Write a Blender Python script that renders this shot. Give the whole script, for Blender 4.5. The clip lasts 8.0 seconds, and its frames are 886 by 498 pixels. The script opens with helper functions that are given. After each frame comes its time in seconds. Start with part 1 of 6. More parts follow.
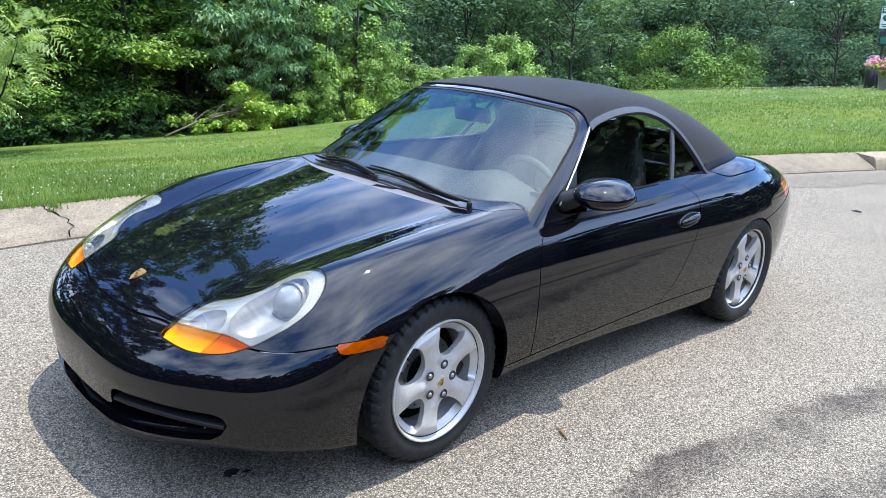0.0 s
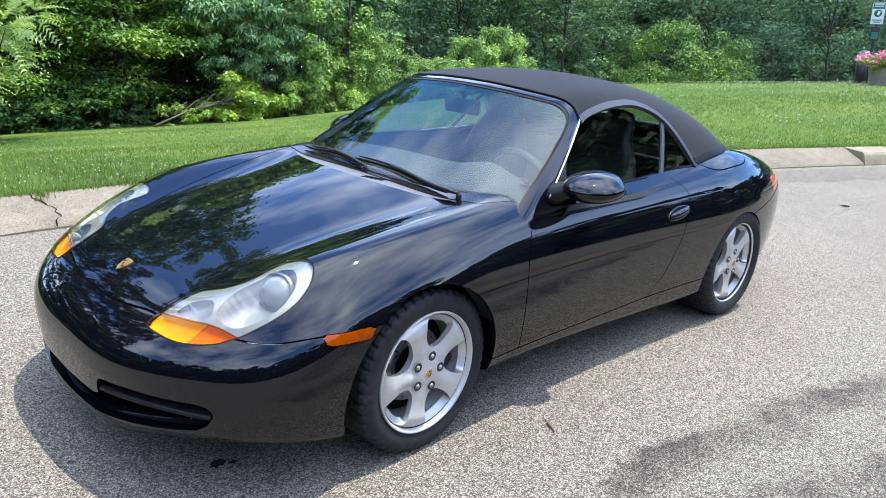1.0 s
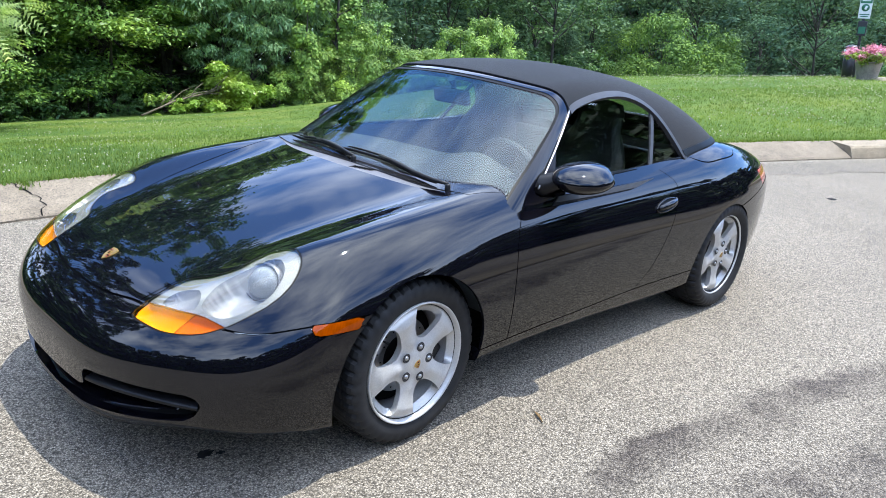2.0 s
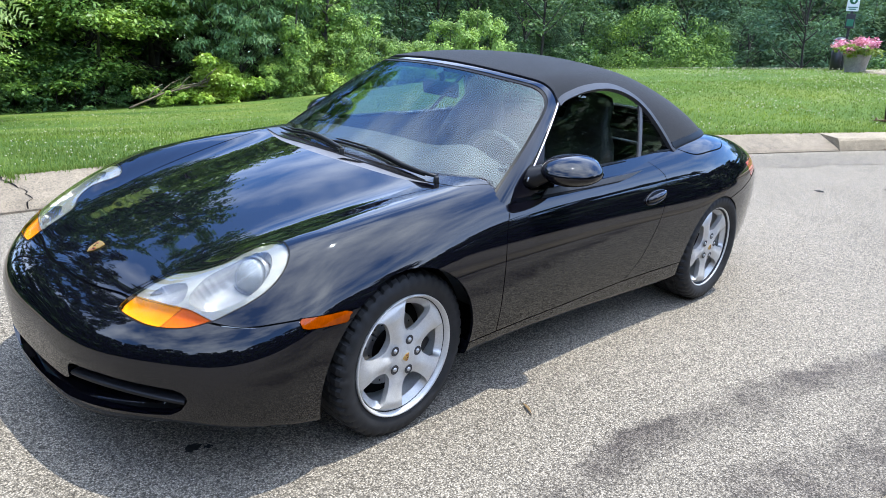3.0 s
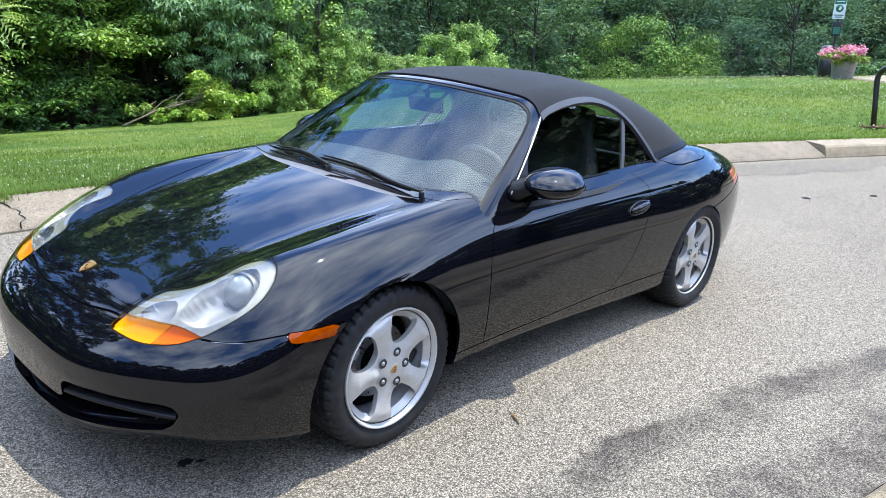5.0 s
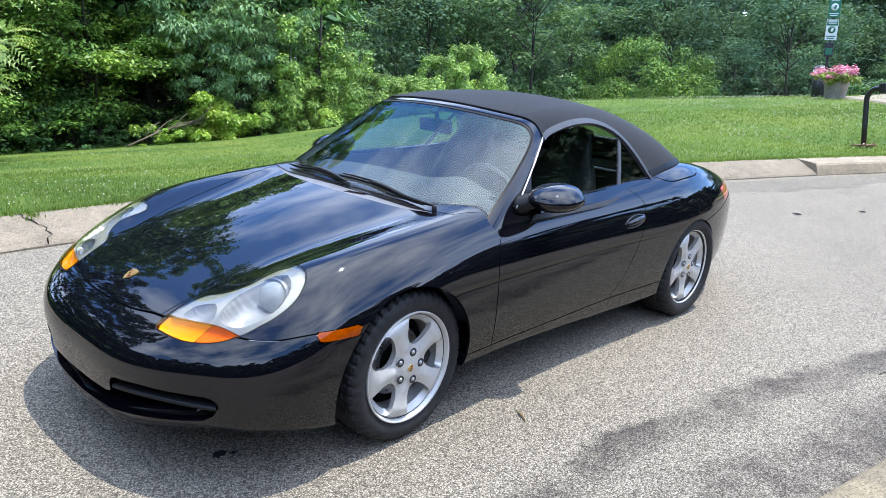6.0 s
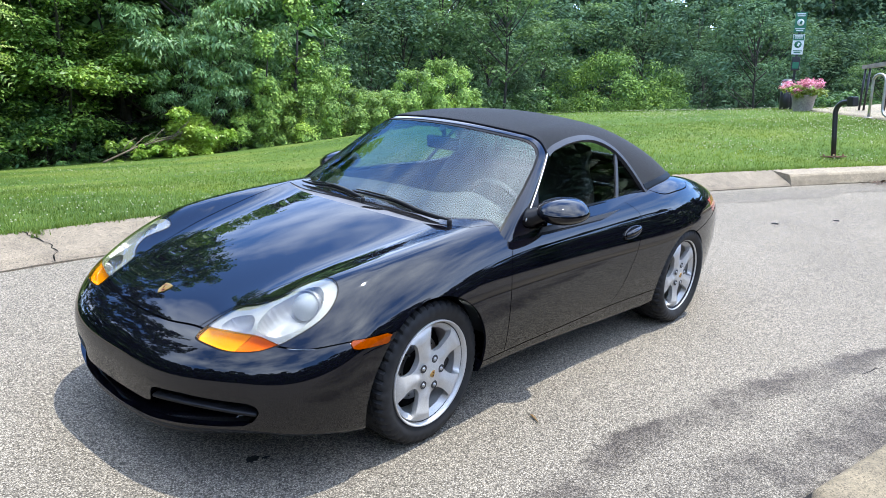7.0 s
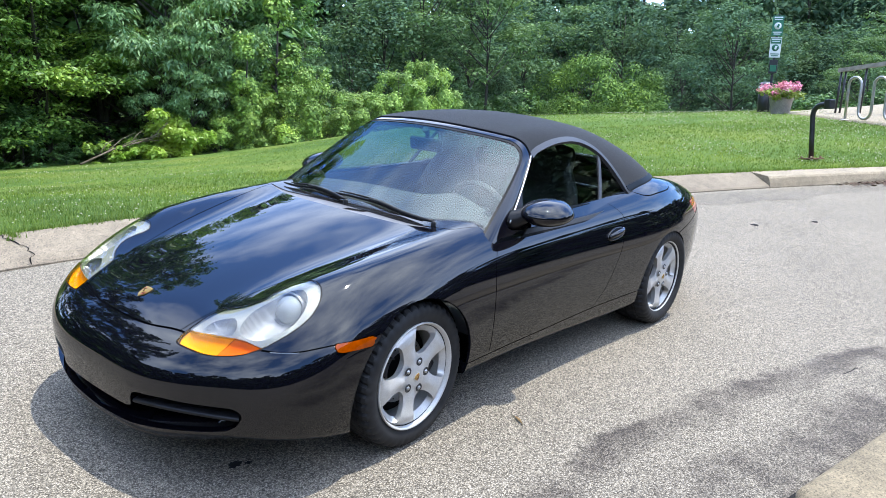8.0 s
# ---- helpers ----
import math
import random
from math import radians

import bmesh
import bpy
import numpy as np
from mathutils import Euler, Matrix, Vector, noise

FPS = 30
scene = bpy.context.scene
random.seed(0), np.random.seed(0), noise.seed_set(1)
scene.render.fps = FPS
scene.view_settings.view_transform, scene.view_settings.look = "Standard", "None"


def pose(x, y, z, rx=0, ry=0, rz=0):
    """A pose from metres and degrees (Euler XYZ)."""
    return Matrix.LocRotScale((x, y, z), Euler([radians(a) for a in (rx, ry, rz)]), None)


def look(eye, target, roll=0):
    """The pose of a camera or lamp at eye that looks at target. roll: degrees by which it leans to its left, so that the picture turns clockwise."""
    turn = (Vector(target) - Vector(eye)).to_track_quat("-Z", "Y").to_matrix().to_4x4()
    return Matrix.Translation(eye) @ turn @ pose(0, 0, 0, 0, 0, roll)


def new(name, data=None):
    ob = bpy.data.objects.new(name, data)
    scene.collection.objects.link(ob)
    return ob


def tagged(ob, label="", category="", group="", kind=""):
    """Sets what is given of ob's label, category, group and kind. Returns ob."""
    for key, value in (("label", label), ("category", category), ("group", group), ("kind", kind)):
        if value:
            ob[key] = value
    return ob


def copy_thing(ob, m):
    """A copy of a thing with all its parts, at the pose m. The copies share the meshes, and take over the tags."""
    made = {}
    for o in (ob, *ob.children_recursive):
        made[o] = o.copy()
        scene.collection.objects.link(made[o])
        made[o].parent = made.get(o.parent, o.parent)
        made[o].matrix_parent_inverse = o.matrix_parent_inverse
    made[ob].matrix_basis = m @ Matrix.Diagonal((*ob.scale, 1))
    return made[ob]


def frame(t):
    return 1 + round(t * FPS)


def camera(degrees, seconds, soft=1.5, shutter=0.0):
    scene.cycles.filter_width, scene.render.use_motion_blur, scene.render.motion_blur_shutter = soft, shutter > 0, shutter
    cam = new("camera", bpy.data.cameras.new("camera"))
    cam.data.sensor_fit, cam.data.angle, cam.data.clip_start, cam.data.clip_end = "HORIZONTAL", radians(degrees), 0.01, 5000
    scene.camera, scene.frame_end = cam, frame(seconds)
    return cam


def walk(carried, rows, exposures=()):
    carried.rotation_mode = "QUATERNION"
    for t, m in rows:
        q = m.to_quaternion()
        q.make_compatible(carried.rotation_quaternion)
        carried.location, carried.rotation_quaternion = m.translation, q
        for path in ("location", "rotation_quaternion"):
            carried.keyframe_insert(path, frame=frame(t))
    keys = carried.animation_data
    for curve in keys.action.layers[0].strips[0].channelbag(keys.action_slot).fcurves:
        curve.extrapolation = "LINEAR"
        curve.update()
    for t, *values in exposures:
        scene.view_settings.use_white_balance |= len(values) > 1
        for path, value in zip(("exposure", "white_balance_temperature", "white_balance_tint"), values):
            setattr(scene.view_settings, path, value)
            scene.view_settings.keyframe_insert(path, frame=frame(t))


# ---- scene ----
# the road leans: it climbs four degrees from the near kerb to the lawn
LIE = Matrix.Rotation(radians(-4.0), 4, "X")
cam = camera(60.32, 8.0, soft=0.5)
# seconds, eye, target, roll, in the road's own axes
PATH = [
    (0, (1.766, 2.584, 1.574), (-0.250, 0.541, 0.701), 3.71),
    (0.5, (1.762, 2.588, 1.575), (-0.261, 0.557, 0.689), 3.98),
    (1, (1.757, 2.588, 1.573), (-0.279, 0.577, 0.672), 4.30),
    (1.5, (1.755, 2.582, 1.568), (-0.294, 0.591, 0.654), 4.57),
    (3, (1.742, 2.583, 1.562), (-0.342, 0.646, 0.611), 4.92),
    (3.5, (1.738, 2.582, 1.561), (-0.352, 0.654, 0.605), 4.72),
    (4, (1.738, 2.586, 1.563), (-0.359, 0.664, 0.612), 4.46),
    (4.5, (1.727, 2.590, 1.574), (-0.375, 0.664, 0.641), 4.23),
    (6, (1.982, 2.787, 1.624), (-0.137, 0.835, 0.791), 3.87),
    (6.5, (2.152, 2.774, 1.643), (-0.004, 0.848, 0.842), 3.77),
    (7, (2.237, 2.762, 1.656), (0.038, 0.875, 0.878), 3.73),
    (7.5, (2.235, 2.747, 1.651), (0.002, 0.897, 0.883), 3.83),
    (8, (2.231, 2.739, 1.650), (-0.018, 0.906, 0.884), 3.95),
]
walk(cam, [(t, LIE @ look(eye, target, roll)) for t, eye, target, roll in PATH])

# ---- sky and sun ----
SUN_EL, SUN_AZ = radians(76), radians(156.5)   # azimuth of the sun, anticlockwise from +x
world = bpy.data.worlds.new("sky")
scene.world = world
world.use_nodes = True
wn, wl = world.node_tree.nodes, world.node_tree.links
wn.clear()
w_out = wn.new("ShaderNodeOutputWorld")
w_bg = wn.new("ShaderNodeBackground")
w_bg.inputs["Strength"].default_value = 0.148
w_sky = wn.new("ShaderNodeTexSky")
w_sky.sky_type = "NISHITA"
w_sky.sun_disc = False
w_sky.sun_elevation = SUN_EL
w_sky.sun_rotation = math.pi / 2 - SUN_AZ
w_sky.air_density, w_sky.dust_density, w_sky.ozone_density = 1.0, 0.3, 4.0
# broken fair-weather cloud over the whole sky
w_co = wn.new("ShaderNodeTexCoord")
w_map = wn.new("ShaderNodeMapping")
w_map.inputs["Location"].default_value = (5.061, 0.440, 0.078)
w_map.inputs["Scale"].default_value = (1.0, 1.0, 2.2)
w_n = wn.new("ShaderNodeTexNoise")
w_n.inputs["Scale"].default_value = 1.35
w_n.inputs["Detail"].default_value = 5
w_n.inputs["Roughness"].default_value = 0.58
w_r = wn.new("ShaderNodeValToRGB")
w_r.color_ramp.elements[0].position, w_r.color_ramp.elements[1].position = 0.42, 0.78
w_mix = wn.new("ShaderNodeMix")
w_mix.data_type = "RGBA"
w_mix.inputs["B"].default_value = (25.0, 27.5, 30.5, 1)
wl.new(w_co.outputs["Generated"], w_map.inputs["Vector"])
wl.new(w_map.outputs["Vector"], w_n.inputs["Vector"])
wl.new(w_n.outputs["Fac"], w_r.inputs["Fac"])
wl.new(w_r.outputs["Color"], w_mix.inputs["Factor"])
w_deep = wn.new("ShaderNodeMix")   # a clear deep-blue summer sky between the clouds
w_deep.data_type, w_deep.blend_type = "RGBA", "MULTIPLY"
w_deep.inputs["Factor"].default_value = 1.0
w_deep.inputs["B"].default_value = (1.32, 1.72, 2.30, 1)
wl.new(w_sky.outputs["Color"], w_deep.inputs["A"])
wl.new(w_deep.outputs["Result"], w_mix.inputs["A"])
wl.new(w_mix.outputs["Result"], w_bg.inputs["Color"])
wl.new(w_bg.outputs["Background"], w_out.inputs["Surface"])
sun_data = bpy.data.lights.new("sun", "SUN")
sun_data.energy, sun_data.angle, sun_data.color = 3.85, radians(0.55), (0.985, 0.97, 0.91)
sun = new("sun", sun_data)
sun_way = Vector((math.cos(SUN_EL) * math.cos(SUN_AZ), math.cos(SUN_EL) * math.sin(SUN_AZ), math.sin(SUN_EL)))
sun_way = LIE.to_3x3() @ sun_way
sun.matrix_world = look(sun_way * 60, (0, 0, 0))
scene.view_settings.exposure = 0.79

# ---- materials ----
class Shader:
    """A small builder round one Principled material."""

    def __init__(self, name, color=(0.5, 0.5, 0.5, 1), rough=0.5, metal=0.0, **more):
        self.m = bpy.data.materials.new(name)
        self.m.use_nodes = True
        self.t = self.m.node_tree
        self.b = self.t.nodes["Principled BSDF"]
        self.put("Base Color", color)
        self.put("Roughness", rough)
        self.put("Metallic", metal)
        for k, v in more.items():
            self.put(k.replace("_", " "), v)

    def put(self, key, v):
        if isinstance(v, bpy.types.NodeSocket):
            self.t.links.new(v, self.b.inputs[key])
        else:
            self.b.inputs[key].default_value = v

    def node(self, kind, out, links=(), **values):
        n = self.t.nodes.new(kind)
        for k, v in values.items():
            n.inputs[k.replace("_", " ")].default_value = v
        for k, v in links:
            self.t.links.new(v, n.inputs[k])
        return n.outputs[out]

    def place(self, which="Object"):
        return self.node("ShaderNodeTexCoord", which)

    def noise(self, scale, detail=3, rough=0.55, at=None):
        return self.node("ShaderNodeTexNoise", "Fac", [("Vector", at or self.place())], Scale=scale, Detail=detail, Roughness=rough)

    def cells(self, scale, out="Distance", at=None):
        return self.node("ShaderNodeTexVoronoi", out, [("Vector", at or self.place())], Scale=scale)

    def ramp(self, fac, stops):
        n = self.t.nodes.new("ShaderNodeValToRGB")
        e = n.color_ramp.elements
        while len(e) < len(stops):
            e.new(0.5)
        for el, (p, c) in zip(e, stops):
            el.position = p
            el.color = c if not isinstance(c, (int, float)) else (c, c, c, 1)
        self.t.links.new(fac, n.inputs["Fac"])
        return n.outputs["Color"]

    def mix(self, fac, a, b, blend="MIX"):
        n = self.t.nodes.new("ShaderNodeMix")
        n.data_type, n.blend_type = "RGBA", blend
        for k, v in (("Factor", fac), ("A", a), ("B", b)):
            if isinstance(v, bpy.types.NodeSocket):
                self.t.links.new(v, n.inputs[k])
            else:
                n.inputs[k].default_value = v
        return n.outputs["Result"]

    def maths(self, op, a, b=0.0, c=0.0):
        n = self.t.nodes.new("ShaderNodeMath")
        n.operation = op
        for i, v in enumerate((a, b, c)):
            if isinstance(v, bpy.types.NodeSocket):
                self.t.links.new(v, n.inputs[i])
            else:
                n.inputs[i].default_value = v
        return n.outputs[0]

    def bump(self, height, strength=0.3, distance=0.01):
        self.put("Normal", self.node("ShaderNodeBump", "Normal", [("Height", height)], Strength=strength, Distance=distance))

    def random(self):
        return self.node("ShaderNodeObjectInfo", "Random")

    def island(self):
        return self.node("ShaderNodeNewGeometry", "Random Per Island")


def plain(name, color, rough=0.5, metal=0.0, vary=0.12, scale=14.0, bump=0.0, fine=180.0, **more):
    """A material of one colour with worn variation at two scales."""
    s = Shader(name, color, rough, metal, **more)
    dark = tuple(c * (1 - vary) for c in color[:3]) + (1,)
    light = tuple(min(1, c * (1 + vary)) for c in color[:3]) + (1,)
    big = s.ramp(s.noise(scale, 4), [(0.35, dark), (0.68, light)])
    small = s.ramp(s.noise(fine, 2), [(0.3, 0.86), (0.7, 1.0)])
    s.put("Base Color", s.mix(1.0, big, small, "MULTIPLY"))
    s.put("Roughness", s.node("ShaderNodeMapRange", "Result", [("Value", s.noise(scale * 2, 3))], To_Min=max(0.02, rough * 0.85), To_Max=min(1, rough * 1.15)))
    if bump:
        s.bump(s.noise(fine, 3), bump, 0.002)
    return s.m


def paint_material():
    s = Shader("black_car_paint", (0.0035, 0.0037, 0.0048, 1), 0.25, 0.0, Specular_IOR_Level=0.0)
    s.put("Coat Weight", 1.0)
    s.put("Coat Roughness", 0.028)
    s.put("Coat IOR", 1.52)
    dust = s.ramp(s.noise(420, 2), [(0.62, 0.0), (0.8, 1.0)])
    s.put("Base Color", s.mix(dust, (0.0022, 0.0023, 0.0042, 1), (0.0046, 0.0046, 0.0062, 1)))
    return s.m


def asphalt_material(name="worn_asphalt", tone=1.0):
    s = Shader(name, rough=0.9, Specular_IOR_Level=0.25)
    at = s.place()
    stone = s.cells(168, "Color", at)
    grey = s.node("ShaderNodeSeparateColor", "Red", [("Color", stone)])
    col = s.ramp(grey, [(0.0, (0.086, 0.074, 0.057, 1)), (0.3, (0.186, 0.161, 0.125, 1)), (0.62, (0.294, 0.255, 0.198, 1)), (1.0, (0.450, 0.394, 0.308, 1))])
    pit = s.ramp(s.cells(168, "Distance", at), [(0.30, 1.0), (0.68, 0.46)])
    col = s.mix(1.0, col, pit, "MULTIPLY")
    grit = s.ramp(s.noise(75, 4, 0.7, at), [(0.3, 0.84), (0.7, 1.18)])
    col = s.mix(1.0, col, grit, "MULTIPLY")
    wear = s.ramp(s.noise(0.55, 5, 0.6, at), [(0.3, 0.86), (0.7, 1.06)])
    col = s.mix(1.0, col, wear, "MULTIPLY")
    # dark damp stains along the near gutter: a ragged crisp edge towards the road, mottled and paler towards the kerb
    sep = s.t.nodes.new("ShaderNodeSeparateXYZ")
    s.t.links.new(at, sep.inputs[0])
    bow = s.maths("MULTIPLY", s.maths("POWER", s.maths("MAXIMUM", s.maths("MULTIPLY", sep.outputs["X"], -1.0), 0.0), 2.0), -0.075)
    run = s.maths("ADD", sep.outputs["Y"], bow)
    run = s.maths("ADD", run, s.maths("MULTIPLY", s.maths("SUBTRACT", s.noise(1.6, 4, 0.6, at), 0.5), 0.42))
    a = s.ramp(s.maths("SUBTRACT", run, 0.9), [(0.40, 0.0), (0.47, 1.0), (0.58, 0.8), (0.69, 0.12), (0.80, 0.15), (0.92, 0.8), (1.0, 0.9)])
    a = s.mix(1.0, a, s.ramp(s.noise(2.3, 5, 0.65, at), [(0.38, 0.15), (0.56, 1.0)]), "MULTIPLY")
    far = s.ramp(s.maths("MULTIPLY", sep.outputs["X"], -0.1), [(0.40, 1.0), (0.6, 0.0)])
    near = s.ramp(s.maths("MULTIPLY_ADD", sep.outputs["X"], -0.1, 0.5), [(0.38, 0.0), (0.46, 1.0)])
    a = s.mix(1.0, s.mix(1.0, a, far, "MULTIPLY"), near, "MULTIPLY")
    col = s.mix(a, col, s.mix(1.0, col, (0.38, 0.365, 0.385, 1), "MULTIPLY"))
    oil = s.ramp(s.noise(0.9, 6, 0.62, at), [(0.64, 0.0), (0.72, 0.35)])
    col = s.mix(oil, col, (0.05, 0.05, 0.05, 1))
    s.put("Base Color", s.mix(1.0, col, (tone, tone, tone, 1), "MULTIPLY"))
    s.bump(s.maths("MULTIPLY_ADD", s.cells(168, "Distance", at), -1.0, s.noise(75, 3, 0.6, at)), 0.7, 0.005)
    return s.m


def concrete_material(name, base, vary=0.2):
    s = Shader(name, rough=0.92)
    at = s.place()
    lo = tuple(c * (1 - vary) for c in base[:3]) + (1,)
    hi = tuple(min(1, c * (1 + vary)) for c in base[:3]) + (1,)
    col = s.ramp(s.noise(1.7, 6, 0.65, at), [(0.3, lo), (0.7, hi)])
    speck = s.node("ShaderNodeSeparateColor", "Red", [("Color", s.cells(170, "Color", at))])
    col = s.mix(1.0, col, s.ramp(speck, [(0.0, 0.45), (0.25, 0.85), (0.75, 1.04), (1.0, 1.35)]), "MULTIPLY")
    col = s.mix(1.0, col, s.ramp(s.noise(9, 5, 0.7, at), [(0.35, 0.8), (0.6, 1.05)]), "MULTIPLY")
    tone = s.node("ShaderNodeMapRange", "Result", [("Value", s.random())], To_Min=0.93, To_Max=1.05)
    col = s.mix(1.0, col, tone, "MULTIPLY")
    s.put("Base Color", col)
    s.bump(s.noise(120, 4, 0.7, at), 0.5, 0.004)
    return s.m


def lawn_material():
    s = Shader("lawn_turf", rough=0.9, Specular_IOR_Level=0.1)
    at = s.place()
    col = s.ramp(s.noise(0.35, 5, 0.6, at), [(0.3, (0.048, 0.094, 0.020, 1)), (0.5, (0.086, 0.138, 0.026, 1)), (0.72, (0.150, 0.182, 0.038, 1))])
    dry = s.ramp(s.noise(1.6, 4, 0.6, at), [(0.60, 0.0), (0.74, 0.55)])
    col = s.mix(dry, col, (0.16, 0.165, 0.05, 1))
    blade = s.ramp(s.noise(42, 5, 0.75, at), [(0.3, 0.45), (0.5, 0.95), (0.72, 1.35)])
    col = s.mix(1.0, col, blade, "MULTIPLY")
    s.put("Base Color", col)
    s.bump(s.noise(60, 5, 0.75, at), 0.8, 0.03)
    return s.m


def leaf_material(name, lo, hi, rough=0.36, clear=0.45, gloss=0.5):
    """Leaves: colour by leaf and by tree, some light coming through."""
    s = Shader(name, rough=rough)
    tree = s.node("ShaderNodeMapRange", "Result", [("Value", s.random())], To_Min=0.82, To_Max=1.16)
    col = s.ramp(s.island(), [(0.0, lo + (1,)), (0.6, tuple((a + b) / 2 for a, b in zip(lo, hi)) + (1,)), (1.0, hi + (1,))])
    col = s.mix(1.0, col, tree, "MULTIPLY")
    patch = s.ramp(s.noise(0.5, 4, 0.65), [(0.35, 0.72), (0.65, 1.18)])
    col = s.mix(1.0, col, patch, "MULTIPLY")
    warm = s.ramp(s.noise(0.45, 3, 0.6), [(0.48, 0.0), (0.64, 1.0)])
    col = s.mix(warm, col, s.mix(1.0, col, (1.26, 1.12, 0.88, 1), "MULTIPLY"))
    s.put("Base Color", col)
    s.put("Specular IOR Level", gloss)
    tr = s.t.nodes.new("ShaderNodeBsdfTranslucent")
    s.t.links.new(s.mix(1.0, col, (1.1, 1.2, 0.75, 1), "MULTIPLY"), tr.inputs["Color"])
    mx = s.t.nodes.new("ShaderNodeMixShader")
    mx.inputs["Fac"].default_value = clear
    s.t.links.new(s.b.outputs["BSDF"], mx.inputs[1])
    s.t.links.new(tr.outputs["BSDF"], mx.inputs[2])
    s.t.links.new(mx.outputs["Shader"], s.t.nodes["Material Output"].inputs["Surface"])
    return s.m


def glass_material(name, color, rough=0.0, ior=1.45):
    return Shader(name, color, rough, 0.0, Transmission_Weight=1.0, IOR=ior).m


def screen_material():
    """Clear windscreen glass with a green shade band along its top."""
    s = Shader("windscreen_glass", (0.86, 0.95, 0.92, 1), 0.0, 0.0, Transmission_Weight=1.0, IOR=1.45)
    z = s.node("ShaderNodeSeparateXYZ", "Z", [("Vector", s.place())])
    s.put("Base Color", s.ramp(s.maths("SUBTRACT", z, 0.6), [(0.50, (0.84, 0.95, 0.92, 1)), (0.60, (0.42, 0.80, 0.72, 1))]))
    return s.m


def amber_material(name, color, ribs):
    """Moulded lens plastic with fine ribs."""
    s = Shader(name, color, 0.25, 0.0, Coat_Weight=0.6, Coat_Roughness=0.03, Specular_IOR_Level=0.0)
    at = s.place()
    w = s.node("ShaderNodeTexWave", "Fac", [("Vector", at)], Scale=ribs, Distortion=0.6, Detail=1.0)
    patch = s.ramp(s.noise(26, 3, 0.5, at), [(0.3, 0.72), (0.7, 1.25)])
    col = s.mix(1.0, color, s.ramp(w, [(0.2, 0.92), (0.8, 1.04)]), "MULTIPLY")
    s.put("Base Color", s.mix(1.0, col, patch, "MULTIPLY"))
    return s.m


def bowl_material():
    """Bright moulded backing of an indicator, with fine upright ribs."""
    s = Shader("indicator_backing", (0.62, 0.62, 0.60, 1), 0.35, 0.2)
    w = s.node("ShaderNodeTexWave", "Fac", [("Vector", s.place())], Scale=75.0, Distortion=0.3, Detail=0.0)
    s.put("Base Color", s.ramp(w, [(0.2, (0.50, 0.50, 0.49, 1)), (0.7, (0.58, 0.58, 0.56, 1))]))
    s.bump(w, 0.07, 0.002)
    return s.m


def fabric_material():
    s = Shader("soft_top_canvas", rough=0.92)
    at = s.place()
    weave = s.noise(900, 2, 0.5, at)
    col = s.ramp(weave, [(0.3, (0.0055, 0.0062, 0.0075, 1)), (0.7, (0.0155, 0.0168, 0.0195, 1))])
    col = s.mix(1.0, col, s.ramp(s.noise(3.0, 4, 0.6, at), [(0.3, 0.85), (0.7, 1.15)]), "MULTIPLY")
    s.put("Base Color", col)
    s.put("Specular IOR Level", 0.2)
    s.put("Sheen Weight", 0.12)
    s.put("Sheen Roughness", 0.4)
    s.bump(weave, 0.35, 0.001)
    return s.m


